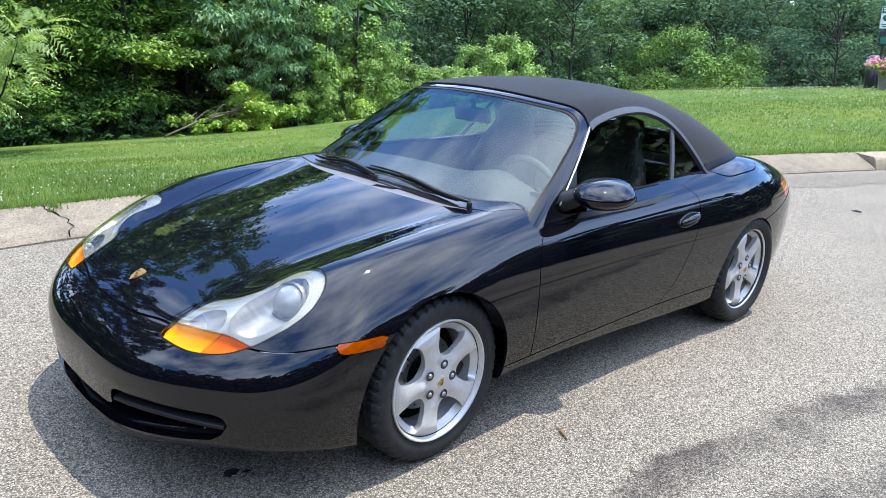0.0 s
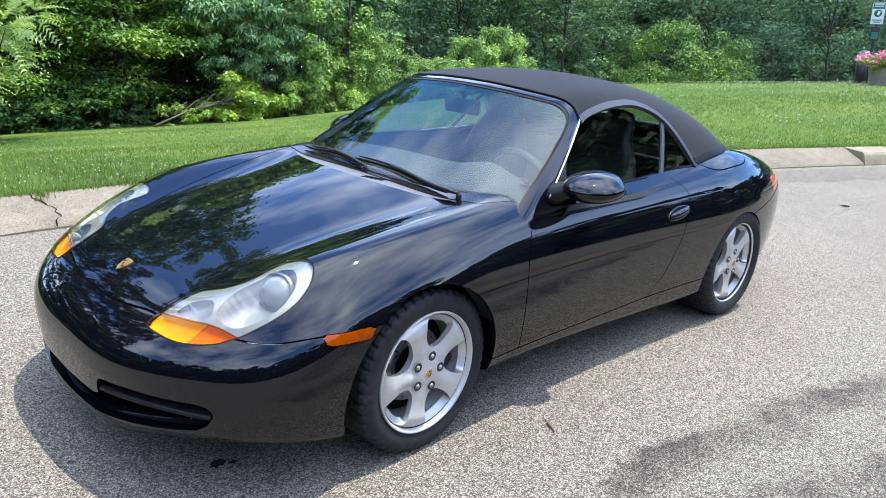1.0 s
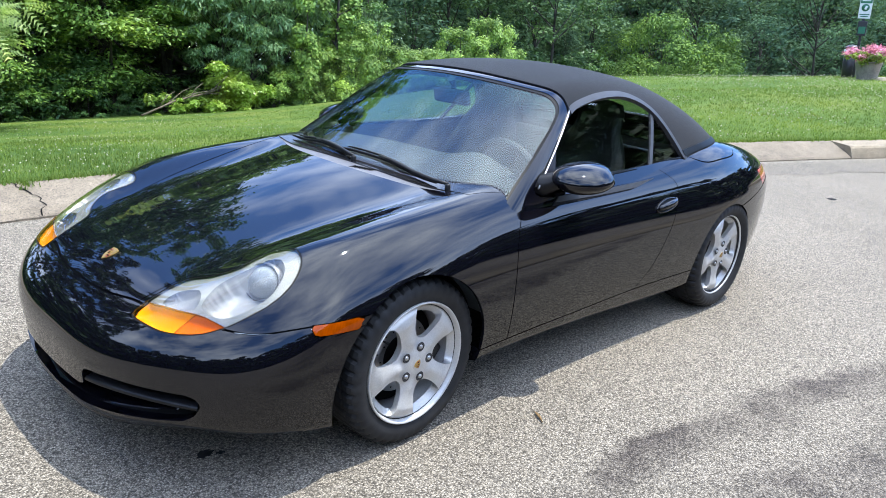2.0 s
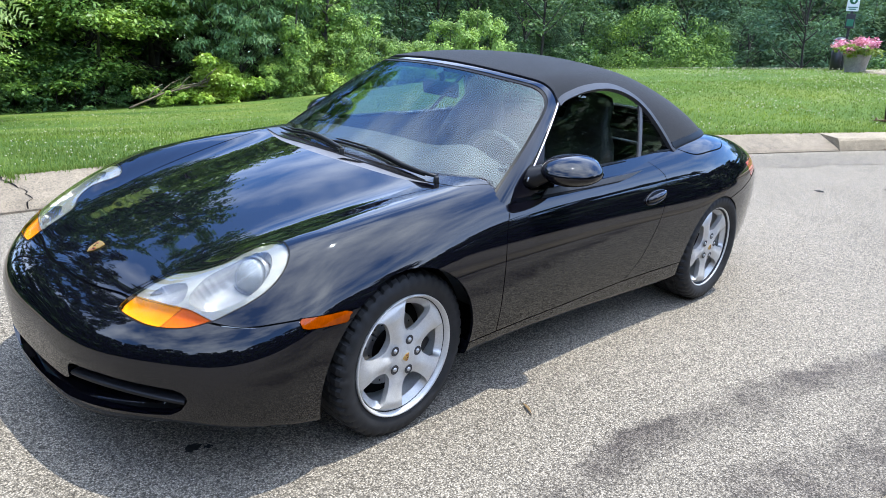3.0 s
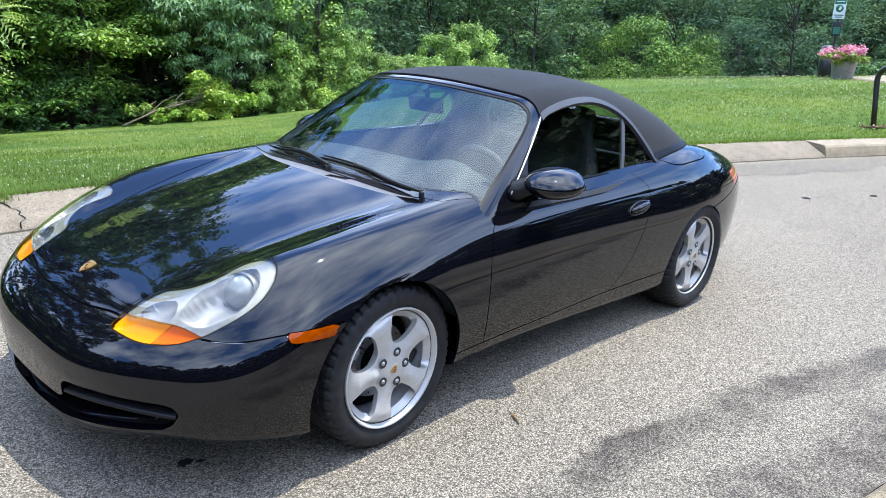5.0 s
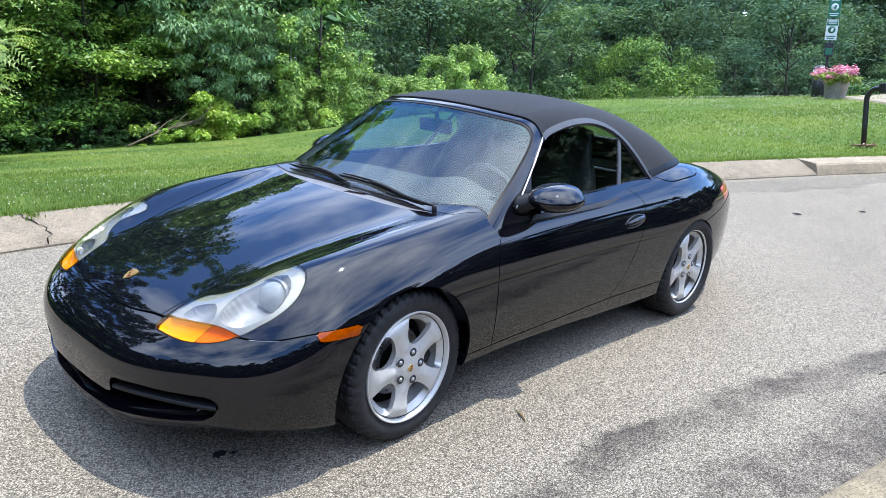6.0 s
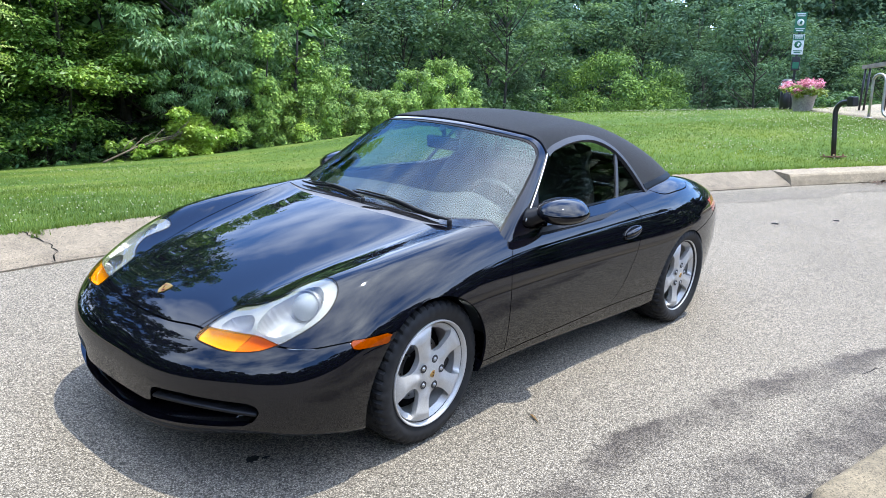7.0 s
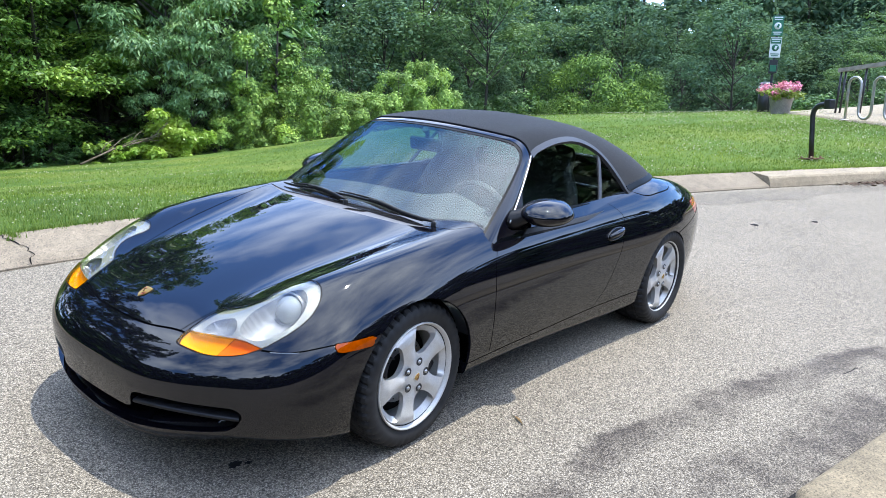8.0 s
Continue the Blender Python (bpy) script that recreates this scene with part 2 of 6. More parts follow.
M = {
    "paint": paint_material(),
    "asphalt": asphalt_material(),
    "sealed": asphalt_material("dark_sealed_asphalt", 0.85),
    "kerb": concrete_material("kerb_concrete", (0.205, 0.168, 0.115, 1)),
    "tar": plain("black_tar", (0.02, 0.019, 0.018, 1), 0.9, vary=0.3, Specular_IOR_Level=0.1),
    "kerb_old": concrete_material("weathered_kerb_concrete", (0.198, 0.160, 0.112, 1)),
    "kerb_new": concrete_material("pale_kerb_concrete", (0.265, 0.215, 0.145, 1), 0.14),
    "kerb_near": concrete_material("tan_rough_concrete", (0.170, 0.136, 0.085, 1), 0.45),
    "path": concrete_material("path_concrete", (0.265, 0.220, 0.150, 1), 0.1),
    "lawn": lawn_material(),
    "canvas": fabric_material(),
    "rubber": plain("tyre_rubber", (0.018, 0.018, 0.0185, 1), 0.66, vary=0.3, scale=30, bump=0.15, Specular_IOR_Level=0.3),
    "trim": plain("black_plastic_trim", (0.009, 0.009, 0.010, 1), 0.38, vary=0.2, scale=20, bump=0.1, Specular_IOR_Level=0.25),
    "seal": plain("black_rubber_seal", (0.006, 0.006, 0.0065, 1), 0.4, vary=0.2, scale=30, Specular_IOR_Level=0.15),
    "dark": plain("dark_cavity", (0.004, 0.004, 0.004, 1), 0.8, vary=0.2, Specular_IOR_Level=0.1),
    "alloy": plain("silver_painted_alloy", (0.56, 0.545, 0.515, 1), 0.40, 0.35, vary=0.05, scale=9, Coat_Weight=0.25),
    "well_shade": plain("recess_shade_grey", (0.045, 0.045, 0.047, 1), 0.5, 0.3, vary=0.15),
    "steel": plain("brushed_steel", (0.55, 0.55, 0.55, 1), 0.33, 1.0, vary=0.1, scale=20),
    "chrome": plain("chrome", (0.8, 0.8, 0.8, 1), 0.08, 1.0, vary=0.04),
    "glass": glass_material("clear_glass", (0.86, 0.95, 0.92, 1)),
    "screen": screen_material(),
    "tint": glass_material("tinted_side_glass", (0.46, 0.53, 0.52, 1), 0.0, 1.36),
    "lens": glass_material("headlight_lens", (0.97, 0.985, 0.98, 1), 0.0, 1.46),
    "amber": glass_material("amber_lens", (0.96, 0.42, 0.004, 1), 0.06, 1.27),
    "amber_deep": glass_material("deep_orange_lens", (0.82, 0.20, 0.003, 1), 0.06, 1.27),
    "amber_solid": amber_material("amber_marker_lens", (0.25, 0.040, 0.0, 1), 60),
    "lamp_bowl": bowl_material(),
    "bezel": plain("white_lamp_bezel", (0.092, 0.097, 0.092, 1), 0.45, vary=0.06),
    "reflector": plain("lamp_reflector", (0.21, 0.21, 0.207, 1), 0.38, 0.55, vary=0.08, scale=10),
    "smoke": plain("dark_grey_metal", (0.10, 0.10, 0.105, 1), 0.35, 0.6, vary=0.15),
    "projector": Shader("projector_glass", (0.085, 0.095, 0.10, 1), 0.06, 0.0, Coat_Weight=1.0).m,
    "gold": plain("gold_enamel", (0.55, 0.36, 0.10, 1), 0.3, 0.7, vary=0.1),
    "badge_field": plain("aged_gold_enamel", (0.36, 0.24, 0.09, 1), 0.35, 0.5, vary=0.2),
    "badge_red": plain("dull_red_enamel", (0.30, 0.05, 0.03, 1), 0.35, vary=0.2),
    "cowl": plain("grey_scuttle_plastic", (0.13, 0.13, 0.138, 1), 0.45, vary=0.12, bump=0.15),
    "band": plain("black_glass_edge", (0.012, 0.012, 0.013, 1), 0.12, vary=0.1, scale=20),
    "dash": plain("grey_dashboard", (0.022, 0.024, 0.026, 1), 0.7, vary=0.12, bump=0.2, Specular_IOR_Level=0.12),
    "seal_grey": plain("grey_weather_strip", (0.035, 0.036, 0.04, 1), 0.5, vary=0.12),
    "disc": plain("brake_disc_steel", (0.42, 0.41, 0.40, 1), 0.35, 0.9, vary=0.15, scale=25),
    "red": Shader("red_lens", (0.5, 0.02, 0.02, 1), 0.12, 0.0, Coat_Weight=1.0).m,
    "leather": plain("black_leather", (0.012, 0.012, 0.013, 1), 0.5, vary=0.25, scale=12, bump=0.25),
    "cabin": plain("grey_cabin_plastic", (0.03, 0.031, 0.033, 1), 0.65, vary=0.15, bump=0.15),
    "bark": plain("tree_bark", (0.040, 0.034, 0.027, 1), 0.95, vary=0.45, scale=7, bump=0.7, fine=40),
    "twig": plain("bare_branch_wood", (0.17, 0.13, 0.09, 1), 0.9, vary=0.3, scale=9, bump=0.4, fine=60),
    "leaf_dark": leaf_material("dark_tree_leaves", (0.050, 0.125, 0.045), (0.175, 0.320, 0.100), 0.42, 0.28, 0.3),
    # the gloom of backlit and inner trees is put into this leaf colour
    "leaf_shaded": leaf_material("shade_darkened_leaves", (0.018, 0.045, 0.018), (0.060, 0.115, 0.040), 0.5, 0.12, 0.2),
    "leaf_mid": leaf_material("green_tree_leaves", (0.100, 0.205, 0.050), (0.310, 0.480, 0.110), 0.42, 0.36, 0.3),
    "leaf_gloss": leaf_material("glossy_drooping_leaves", (0.105, 0.220, 0.095), (0.320, 0.480, 0.210), 0.45, 0.3, 0.35),
    "leaf_light": leaf_material("bright_vine_leaves", (0.088, 0.180, 0.036), (0.310, 0.455, 0.090), 0.45, 0.15, 0.3),
    # distance haze put into leaf colour: bluish, low contrast, some in leaf_pale too
    "leaf_haze": leaf_material("haze_tinted_leaves", (0.056, 0.106, 0.070), (0.106, 0.178, 0.102), 0.85, 0.30, 0.05),
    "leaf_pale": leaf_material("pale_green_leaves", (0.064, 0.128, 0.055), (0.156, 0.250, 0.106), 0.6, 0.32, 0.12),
    "leaf_yellow": leaf_material("yellow_green_shrub_leaves", (0.32, 0.43, 0.14), (0.56, 0.64, 0.27), 0.5, 0.4, 0.2),
    "leaf_bush": leaf_material("yellow_tipped_bush_leaves", (0.038, 0.088, 0.024), (0.166, 0.270, 0.060), 0.6, 0.22, 0.12),
    "leaf_lime": leaf_material("fresh_yellow_green_leaves", (0.28, 0.44, 0.06), (0.44, 0.60, 0.12)),
    "blade": leaf_material("grass_blades", (0.072, 0.132, 0.026), (0.190, 0.252, 0.056), 0.6, 0.35, 0.15),
    "clover": plain("white_clover_flower", (0.42, 0.42, 0.28, 1), 0.8, vary=0.1),
    "black_paint": plain("satin_black_paint", (0.014, 0.014, 0.015, 1), 0.4, vary=0.25, scale=12, bump=0.1),
    "galvanised": plain("galvanised_steel", (0.50, 0.47, 0.44, 1), 0.38, 0.85, vary=0.12, scale=15),
    "rust": plain("rusty_steel", (0.16, 0.085, 0.045, 1), 0.85, vary=0.4, scale=18, bump=0.4),
    "pot": concrete_material("planter_concrete", (0.30, 0.27, 0.235, 1), 0.1),
    "pink": leaf_material("pink_petals", (0.50, 0.09, 0.22), (0.80, 0.42, 0.52), 0.6, 0.3),
    "lime": leaf_material("lime_foliage", (0.16, 0.26, 0.03), (0.34, 0.42, 0.06), 0.5, 0.3),
    "sign_green": plain("green_sign_face", (0.012, 0.13, 0.065, 1), 0.4, vary=0.06),
    "sign_white": plain("white_sign_face", (0.62, 0.66, 0.64, 1), 0.4, vary=0.05),
    "old_wood": plain("weathered_grey_wood", (0.26, 0.235, 0.20, 1), 0.85, vary=0.25, scale=6, bump=0.4, fine=60),
    "mulch": plain("brown_leaf_litter", (0.085, 0.05, 0.03, 1), 0.95, vary=0.5, scale=30, bump=0.6, fine=90),
    "dry_leaf": plain("dry_tan_leaf", (0.42, 0.29, 0.15, 1), 0.8, vary=0.2, scale=60),
}


# ---- small mesh helpers ----
def mesh_of(name, verts, faces, material, smooth=False, normals=None):
    me = bpy.data.meshes.new(name)
    me.from_pydata([tuple(map(float, v)) for v in verts], [], [tuple(map(int, f)) for f in faces])
    me.materials.append(material)
    if smooth or normals is not None:
        me.polygons.foreach_set("use_smooth", [True] * len(me.polygons))
    me.update()
    if normals is not None:
        me.normals_split_custom_set_from_vertices([tuple(map(float, n)) for n in normals])
    return me


def part(name, data, material=None, parent=None, label=""):
    """Links a mesh or bmesh as one object, under a thing or a part."""
    if isinstance(data, bmesh.types.BMesh):
        me = bpy.data.meshes.new(name)
        data.to_mesh(me)
        data.free()
        me.materials.append(material)
        data = me
    ob = new(name, data)
    if parent is not None:
        ob.parent = parent
    if label:
        tagged(ob, label)
    return ob


def thing(name, label, category, at=None, group="", kind=""):
    ob = tagged(new(name), label, category, group, kind)
    if at is not None:
        ob.matrix_world = at
    return ob


def box(bm, size, at=(0, 0, 0), turn=(0, 0, 0), bevel=0.0, segments=2):
    m = pose(*at, *turn) @ Matrix.Diagonal((*size, 1))
    r = bmesh.ops.create_cube(bm, size=1, matrix=m)
    if bevel:
        es = list({e for v in r["verts"] for e in v.link_edges})
        bmesh.ops.bevel(bm, geom=es, offset=bevel, segments=segments, profile=0.6, affect="EDGES", clamp_overlap=True)
    return bm


def shade(bm, on=True):
    for f in bm.faces:
        f.smooth = on
    return bm


def tube(bm, points, radius, sides=10, caps=True):
    """A round tube along points; radius is one number or one for each point."""
    pts = [Vector(q) for q in points]
    rad = radius if isinstance(radius, (list, tuple)) else [radius] * len(pts)
    rings, up = [], None
    for i, q in enumerate(pts):
        d = (pts[min(i + 1, len(pts) - 1)] - pts[max(i - 1, 0)]).normalized()
        if up is None:
            up = Vector((0, 0, 1)) if abs(d.z) < 0.9 else Vector((1, 0, 0))
        a = d.cross(up).normalized()
        up = a.cross(d).normalized()
        rings.append([bm.verts.new(q + rad[i] * (math.cos(k * math.tau / sides) * a + math.sin(k * math.tau / sides) * up)) for k in range(sides)])
    for r0, r1 in zip(rings, rings[1:]):
        for k in range(sides):
            bm.faces.new((r0[k], r0[(k + 1) % sides], r1[(k + 1) % sides], r1[k])).smooth = True
    if caps:
        bm.faces.new(rings[0][::-1])
        bm.faces.new(rings[-1])
    return bm


def lathe(bm, profile, steps=48, axis="y", at=(0, 0, 0), closed=False):
    """Turns (radius, along) pairs about an axis."""
    rings = []
    for k in range(steps):
        a = k * math.tau / steps
        c, s = math.cos(a), math.sin(a)
        ring = []
        for r, h in profile:
            q = {"y": (r * c, h, r * s), "z": (r * c, r * s, h), "x": (h, r * c, r * s)}[axis]
            ring.append(bm.verts.new(Vector(q) + Vector(at)))
        rings.append(ring)
    n = len(profile)
    for k in range(steps):
        a, b = rings[k], rings[(k + 1) % steps]
        for i in range(n if closed else n - 1):
            j = (i + 1) % n
            bm.faces.new((a[i], a[j], b[j], b[i])).smooth = True
    bmesh.ops.remove_doubles(bm, verts=bm.verts, dist=1e-6)
    bmesh.ops.recalc_face_normals(bm, faces=bm.faces)
    return bm


def spline(xs, ys):
    """A natural cubic through a few knots, straight outside them, as a function of arrays."""
    xs, ys = np.array(xs, float), np.array(ys, float)
    n, h = len(xs), np.diff(xs)
    A, r = np.eye(n), np.zeros(n)
    for i in range(1, n - 1):
        A[i, i - 1:i + 2] = h[i - 1], 2 * (h[i - 1] + h[i]), h[i]
        r[i] = 6 * ((ys[i + 1] - ys[i]) / h[i] - (ys[i] - ys[i - 1]) / h[i - 1])
    m = np.linalg.solve(A, r)

    def at(x):
        x = np.asarray(x, float)
        q = np.clip(x, xs[0], xs[-1])
        i = np.clip(np.searchsorted(xs, q) - 1, 0, n - 2)
        a, b = xs[i + 1] - q, q - xs[i]
        y = (m[i] * a ** 3 + m[i + 1] * b ** 3) / (6 * h[i]) + (ys[i] / h[i] - m[i] * h[i] / 6) * a + (ys[i + 1] / h[i] - m[i + 1] * h[i] / 6) * b
        s0 = (ys[1] - ys[0]) / h[0] - h[0] * m[1] / 6
        s1 = (ys[-1] - ys[-2]) / h[-1] + h[-1] * m[-2] / 6
        return y + np.minimum(x - xs[0], 0) * s0 + np.maximum(x - xs[-1], 0) * s1
    return at


def ease(a, b, x):
    t = np.clip((np.asarray(x, float) - a) / (b - a), 0, 1)
    return t * t * (3 - 2 * t)


# ---- the lie of the land: u runs along the far kerb, d goes back from it ----
def kerb_y(u):
    u = np.asarray(u, float)
    return np.where(u < 0, -2.6, np.where(u < 11, -2.6 + 0.028 * u * u, 0.788 + 0.616 * (u - 11)))


def kerb_turn(u):
    return np.where(u < 0, 0.0, np.where(u < 11, 0.056 * u, 0.616))


def rise(u):
    u = np.asarray(u, float)
    q = np.clip(u - 3, 0, 9)
    return 0.0031 * q * q + 0.09 * np.clip(u - 12, 0, 6)


def land(u, d):
    """The place at u along the kerb's foot and d behind it."""
    s = kerb_turn(u)
    n = np.sqrt(1 + s * s)
    return 0.5 - u - d * s / n, kerb_y(u) - d / n


DROP = spline([-30, 0, 5, 8, 11, 14, 18, 31, 60], [3.7, 3.6, 3.2, 2.7, 2.0, 2.2, 2.6, 3.2, 3.2])


def lawn_z(u, d):
    e = 1.0 + 1.4 * ease(5, 13, u)
    q = np.clip(d - 0.42, 0, None)
    q = np.where(q < 26, q, 26 + (q - 26) * 0.25)
    return rise(u) + 0.15 - DROP(np.clip(u, -30, 60)) * (q / 22) ** e


def where(x, y):
    """u and d of a place."""
    u = np.asarray(0.5 - x, float)
    for _ in range(30):
        s = kerb_turn(u)
        n = np.sqrt(1 + s * s)
        d = (kerb_y(u) - y) * n
        d = np.clip(d, -50, 80)
        u = 0.6 * u + 0.4 * (0.5 - x - d * s / n)
    s = kerb_turn(u)
    return u, (kerb_y(u) - y) * np.sqrt(1 + s * s)


def lawn_at(x, y):
    u, d = where(np.array([x]), np.array([y]))
    return float(lawn_z(u, d)[0]) if d[0] > 0 else float(rise(u)[0]) + 0.148


def grid_mesh(name, px, py, pz, material):
    n, m = px.shape
    verts = np.stack([px, py, pz], -1).reshape(-1, 3)
    faces = [(i * m + j, (i + 1) * m + j, (i + 1) * m + j + 1, i * m + j + 1) for i in range(n - 1) for j in range(m - 1)]
    return mesh_of(name, verts, faces, material, smooth=True)


def axis_steps(*spans):
    out = []
    for a, b, n in spans:
        out += list(np.linspace(a, b, n, endpoint=False))
    return np.array(out + [spans[-1][1]])


# road: from the far kerb's foot to the near kerb's foot and past both ends
ru = axis_steps((-160, -8, 14), (-8, 20, 90), (20, 180, 16))
rd = axis_steps((-18.0, -5.6, 10), (-5.6, 0.02, 30))
U, D = np.meshgrid(ru, rd, indexing="ij")
X, Y = land(U, D)
road = tagged(new("road", grid_mesh("road", X, Y, rise(U) + 0 * D, M["asphalt"])), "worn light grey asphalt road with coarse aggregate", "road", kind="structure")

# far lawn and the wood's floor behind it
lu = axis_steps((-160, -12, 16), (-12, 48, 150), (48, 220, 16))
ld = axis_steps((0.40, 30, 90), (30, 220, 20))
U, D = np.meshgrid(lu, ld, indexing="ij")
X, Y = land(U, D)
lawn = tagged(new("ground", grid_mesh("ground", X, Y, lawn_z(U, D), M["lawn"])), "mown green lawn sloping down to the wood", "lawn", kind="structure")
# ground on the near side of the road
nd = axis_steps((-17.9, -30, 10), (-30, -220, 16))
U, D = np.meshgrid(lu, nd, indexing="ij")
X, Y = land(U, D)
near_ground = tagged(new("ground", grid_mesh("ground", X, Y, rise(U) + 0.148 + 0 * D, M["lawn"])), "mown grass beyond the asphalt on the near side", "lawn", kind="structure")


# ---- the car's shape: x ahead of the front axle, y to its left, z up from the road ----
def smax(a, b, k):
    h = np.maximum(k - np.abs(a - b), 0) / k
    return np.maximum(a, b) + h * h * k * 0.25


half_width = spline([-3.5, -3.2, -2.8, -2.35, -1.9, -1.4, -0.8, -0.4, 0.0, 0.35, 0.7], [0.57, 0.70, 0.828, 0.884, 0.872, 0.852, 0.848, 0.858, 0.874, 0.866, 0.84])
centre_z = spline([-3.5, -3.3, -3.0, -2.6, -2.2, -1.0, -0.45, -0.30, 0.2, 0.5, 0.73, 0.9, 1.0], [0.62, 0.74, 0.845, 0.918, 0.945, 0.93, 0.895, 0.872, 0.775, 0.705, 0.633, 0.56, 0.50])
bulge = spline([-3.4, -3.0, -2.7, -2.4, -1.7, -0.9, -0.5, 0.0, 0.45, 0.7, 0.9], [0.0, 0.022, 0.040, 0.056, 0.03, 0.02, 0.03, 0.07, 0.078, 0.05, 0.03])
crest_y = spline([-3.4, -2.4, -1.0, -0.4, 0.2, 0.5, 0.8], [0.64, 0.72, 0.72, 0.71, 0.69, 0.65, 0.58])


def top_z(x, y):
    w = np.where(y > crest_y(x), 0.13, 0.17)
    return centre_z(x) - 0.13 * y * y + bulge(x) * np.exp(-((y - crest_y(x)) / w) ** 2)


def side_y(x, z):
    q = np.maximum(z - 0.54, 0)
    lo = np.maximum(0.50 - z, 0)
    return half_width(x) - 1.0 * q * q - 0.45 * lo * lo


def front_x(y, z):
    q, lo = np.maximum(z - 0.42, 0), np.maximum(0.42 - z, 0)
    return 0.968 - 0.30 * (y / 0.8) ** 3.0 - 2.9 * q * q - (0.4 + 1.2 * y * y) * lo * lo


def rear_x(y, z):
    q, lo = np.maximum(z - 0.46, 0), np.maximum(0.46 - z, 0)
    return -3.475 + 0.26 * (y / 0.8) ** 2.6 + 1.2 * q * q + 0.9 * lo * lo


floor_z = spline([-3.5, -2.9, -2.0, -1.0, -0.3, 0.4, 0.8, 1.0], [0.27, 0.24, 0.192, 0.215, 0.225, 0.17, 0.145, 0.135])

lip_z = spline([0.0, 0.2, 0.45, 0.62, 0.72, 0.85], [0.170, 0.175, 0.212, 0.243, 0.240, 0.195])


def body(p):
    """Below nought inside the car's lower body."""
    x, y, z = p[:, 0], np.abs(p[:, 1]), p[:, 2]
    f = smax((z - top_z(x, y)) * 0.9, y - side_y(x, z), 0.11)
    e = smax((x - front_x(y, z)) * 0.85, (rear_x(y, z) - x) * 0.85, 0.05)
    f = smax(f, e, 0.13)
    low = floor_z(x) + ease(0.3, 0.55, x) * (lip_z(y) - floor_z(x))
    return smax(f, low - z, 0.03)


roof_z = spline([-2.62, -2.4, -2.1, -1.8, -1.5, -1.2, -0.9], [0.900, 1.058, 1.190, 1.262, 1.285, 1.278, 1.242])


def screen_d(x, y, z):
    return (x + 0.348 + (z - 0.89) * 1.577 + 0.43 * y * y + 0.07 * y ** 3 + 0.25 * (z - 0.89) * (1.25 - z)) / 1.9


def screen_lie(p):
    """The gentle bow of the windscreen glass."""
    return (p[:, 0] + p[:, 2] * 1.5 + 0.20 * p[:, 1] ** 2) / 1.9


def glass_y(x, z):
    q = z - 0.85
    return 0.748 - 0.42 * q - 0.30 * q * q - 0.03 * np.maximum(-1.3 - x, 0) ** 2


def side_lie(p):
    """The flat lie of the side glass."""
    return np.abs(p[:, 1]) + 0.24 * p[:, 2]


def cabin(p):
    """Below nought inside the windscreen, hood and side glass."""
    x, y, z = p[:, 0], np.abs(p[:, 1]), p[:, 2]
    k = 0.09 + 0.09 * ease(-1.2, -2.2, x)
    f = smax(z - (roof_z(x) - 0.17 * y * y), (y - glass_y(x, z)) * 0.9, k)
    return smax(f, screen_d(x, y, z), 0.05)


def gradient(fn, p):
    e = 1e-4
    g = np.stack([fn(p + np.eye(3)[i] * e) - fn(p - np.eye(3)[i] * e) for i in range(3)], -1)
    return g / np.maximum(np.linalg.norm(g, axis=1, keepdims=True), 1e-9)


def settle(fn, p):
    for _ in range(3):
        g = gradient(fn, p)
        p = p - fn(p)[:, None] * g
    return p


def shell(fn, x0, x1, z0, n_len, n_cap, n_round, a0=0.0, a1=math.pi):
    """The left half of a closed form, cast from a spine at height z0 between x1 and x0, as points and triangles."""
    ca = np.linspace(0, math.pi / 2, n_cap, endpoint=False)
    base = [(x0, math.cos(a), math.sin(a)) for a in ca] + [(x, 0.0, 1.0) for x in np.linspace(x0, x1, n_len)] + [(x1, -math.cos(a), math.sin(a)) for a in ca[::-1]]
    base = np.array(base)
    ang = np.linspace(a0, a1, n_round)
    n = len(base)
    o = np.stack([np.repeat(base[:, 0], n_round), np.zeros(n * n_round), np.full(n * n_round, z0)], -1)
    dx, rad = np.repeat(base[:, 1], n_round), np.repeat(base[:, 2], n_round)
    a = np.tile(ang, n)
    d = np.stack([dx, rad * np.sin(a), rad * np.cos(a)], -1)
    # march out to the first way out, then halve
    lo, hi = np.zeros(len(o)), np.full(len(o), np.nan)
    for s in np.arange(0.04, 2.2, 0.04):
        out = fn(o + d * s) > 0
        hi = np.where(np.isnan(hi) & out, s, hi)
        lo = np.where(np.isnan(hi), s, lo)
    hi = np.where(np.isnan(hi), 2.2, hi)
    for _ in range(22):
        mid = (lo + hi) / 2
        out = fn(o + d * mid[:, None]) > 0
        hi, lo = np.where(out, mid, hi), np.where(out, lo, mid)
    v = o + d * ((lo + hi) / 2)[:, None]
    i, j = np.meshgrid(np.arange(n - 1), np.arange(n_round - 1), indexing="ij")
    q = (i * n_round + j).ravel()
    t = np.concatenate([np.stack([q, q + n_round, q + n_round + 1], -1), np.stack([q, q + n_round + 1, q + 1], -1)])
    # one point at each pole
    last = (n - 1) * n_round
    t = np.where(t < n_round, 0, np.where(t >= last, last, t))
    t = t[(t[:, 0] != t[:, 1]) & (t[:, 1] != t[:, 2]) & (t[:, 2] != t[:, 0])]
    return v, t


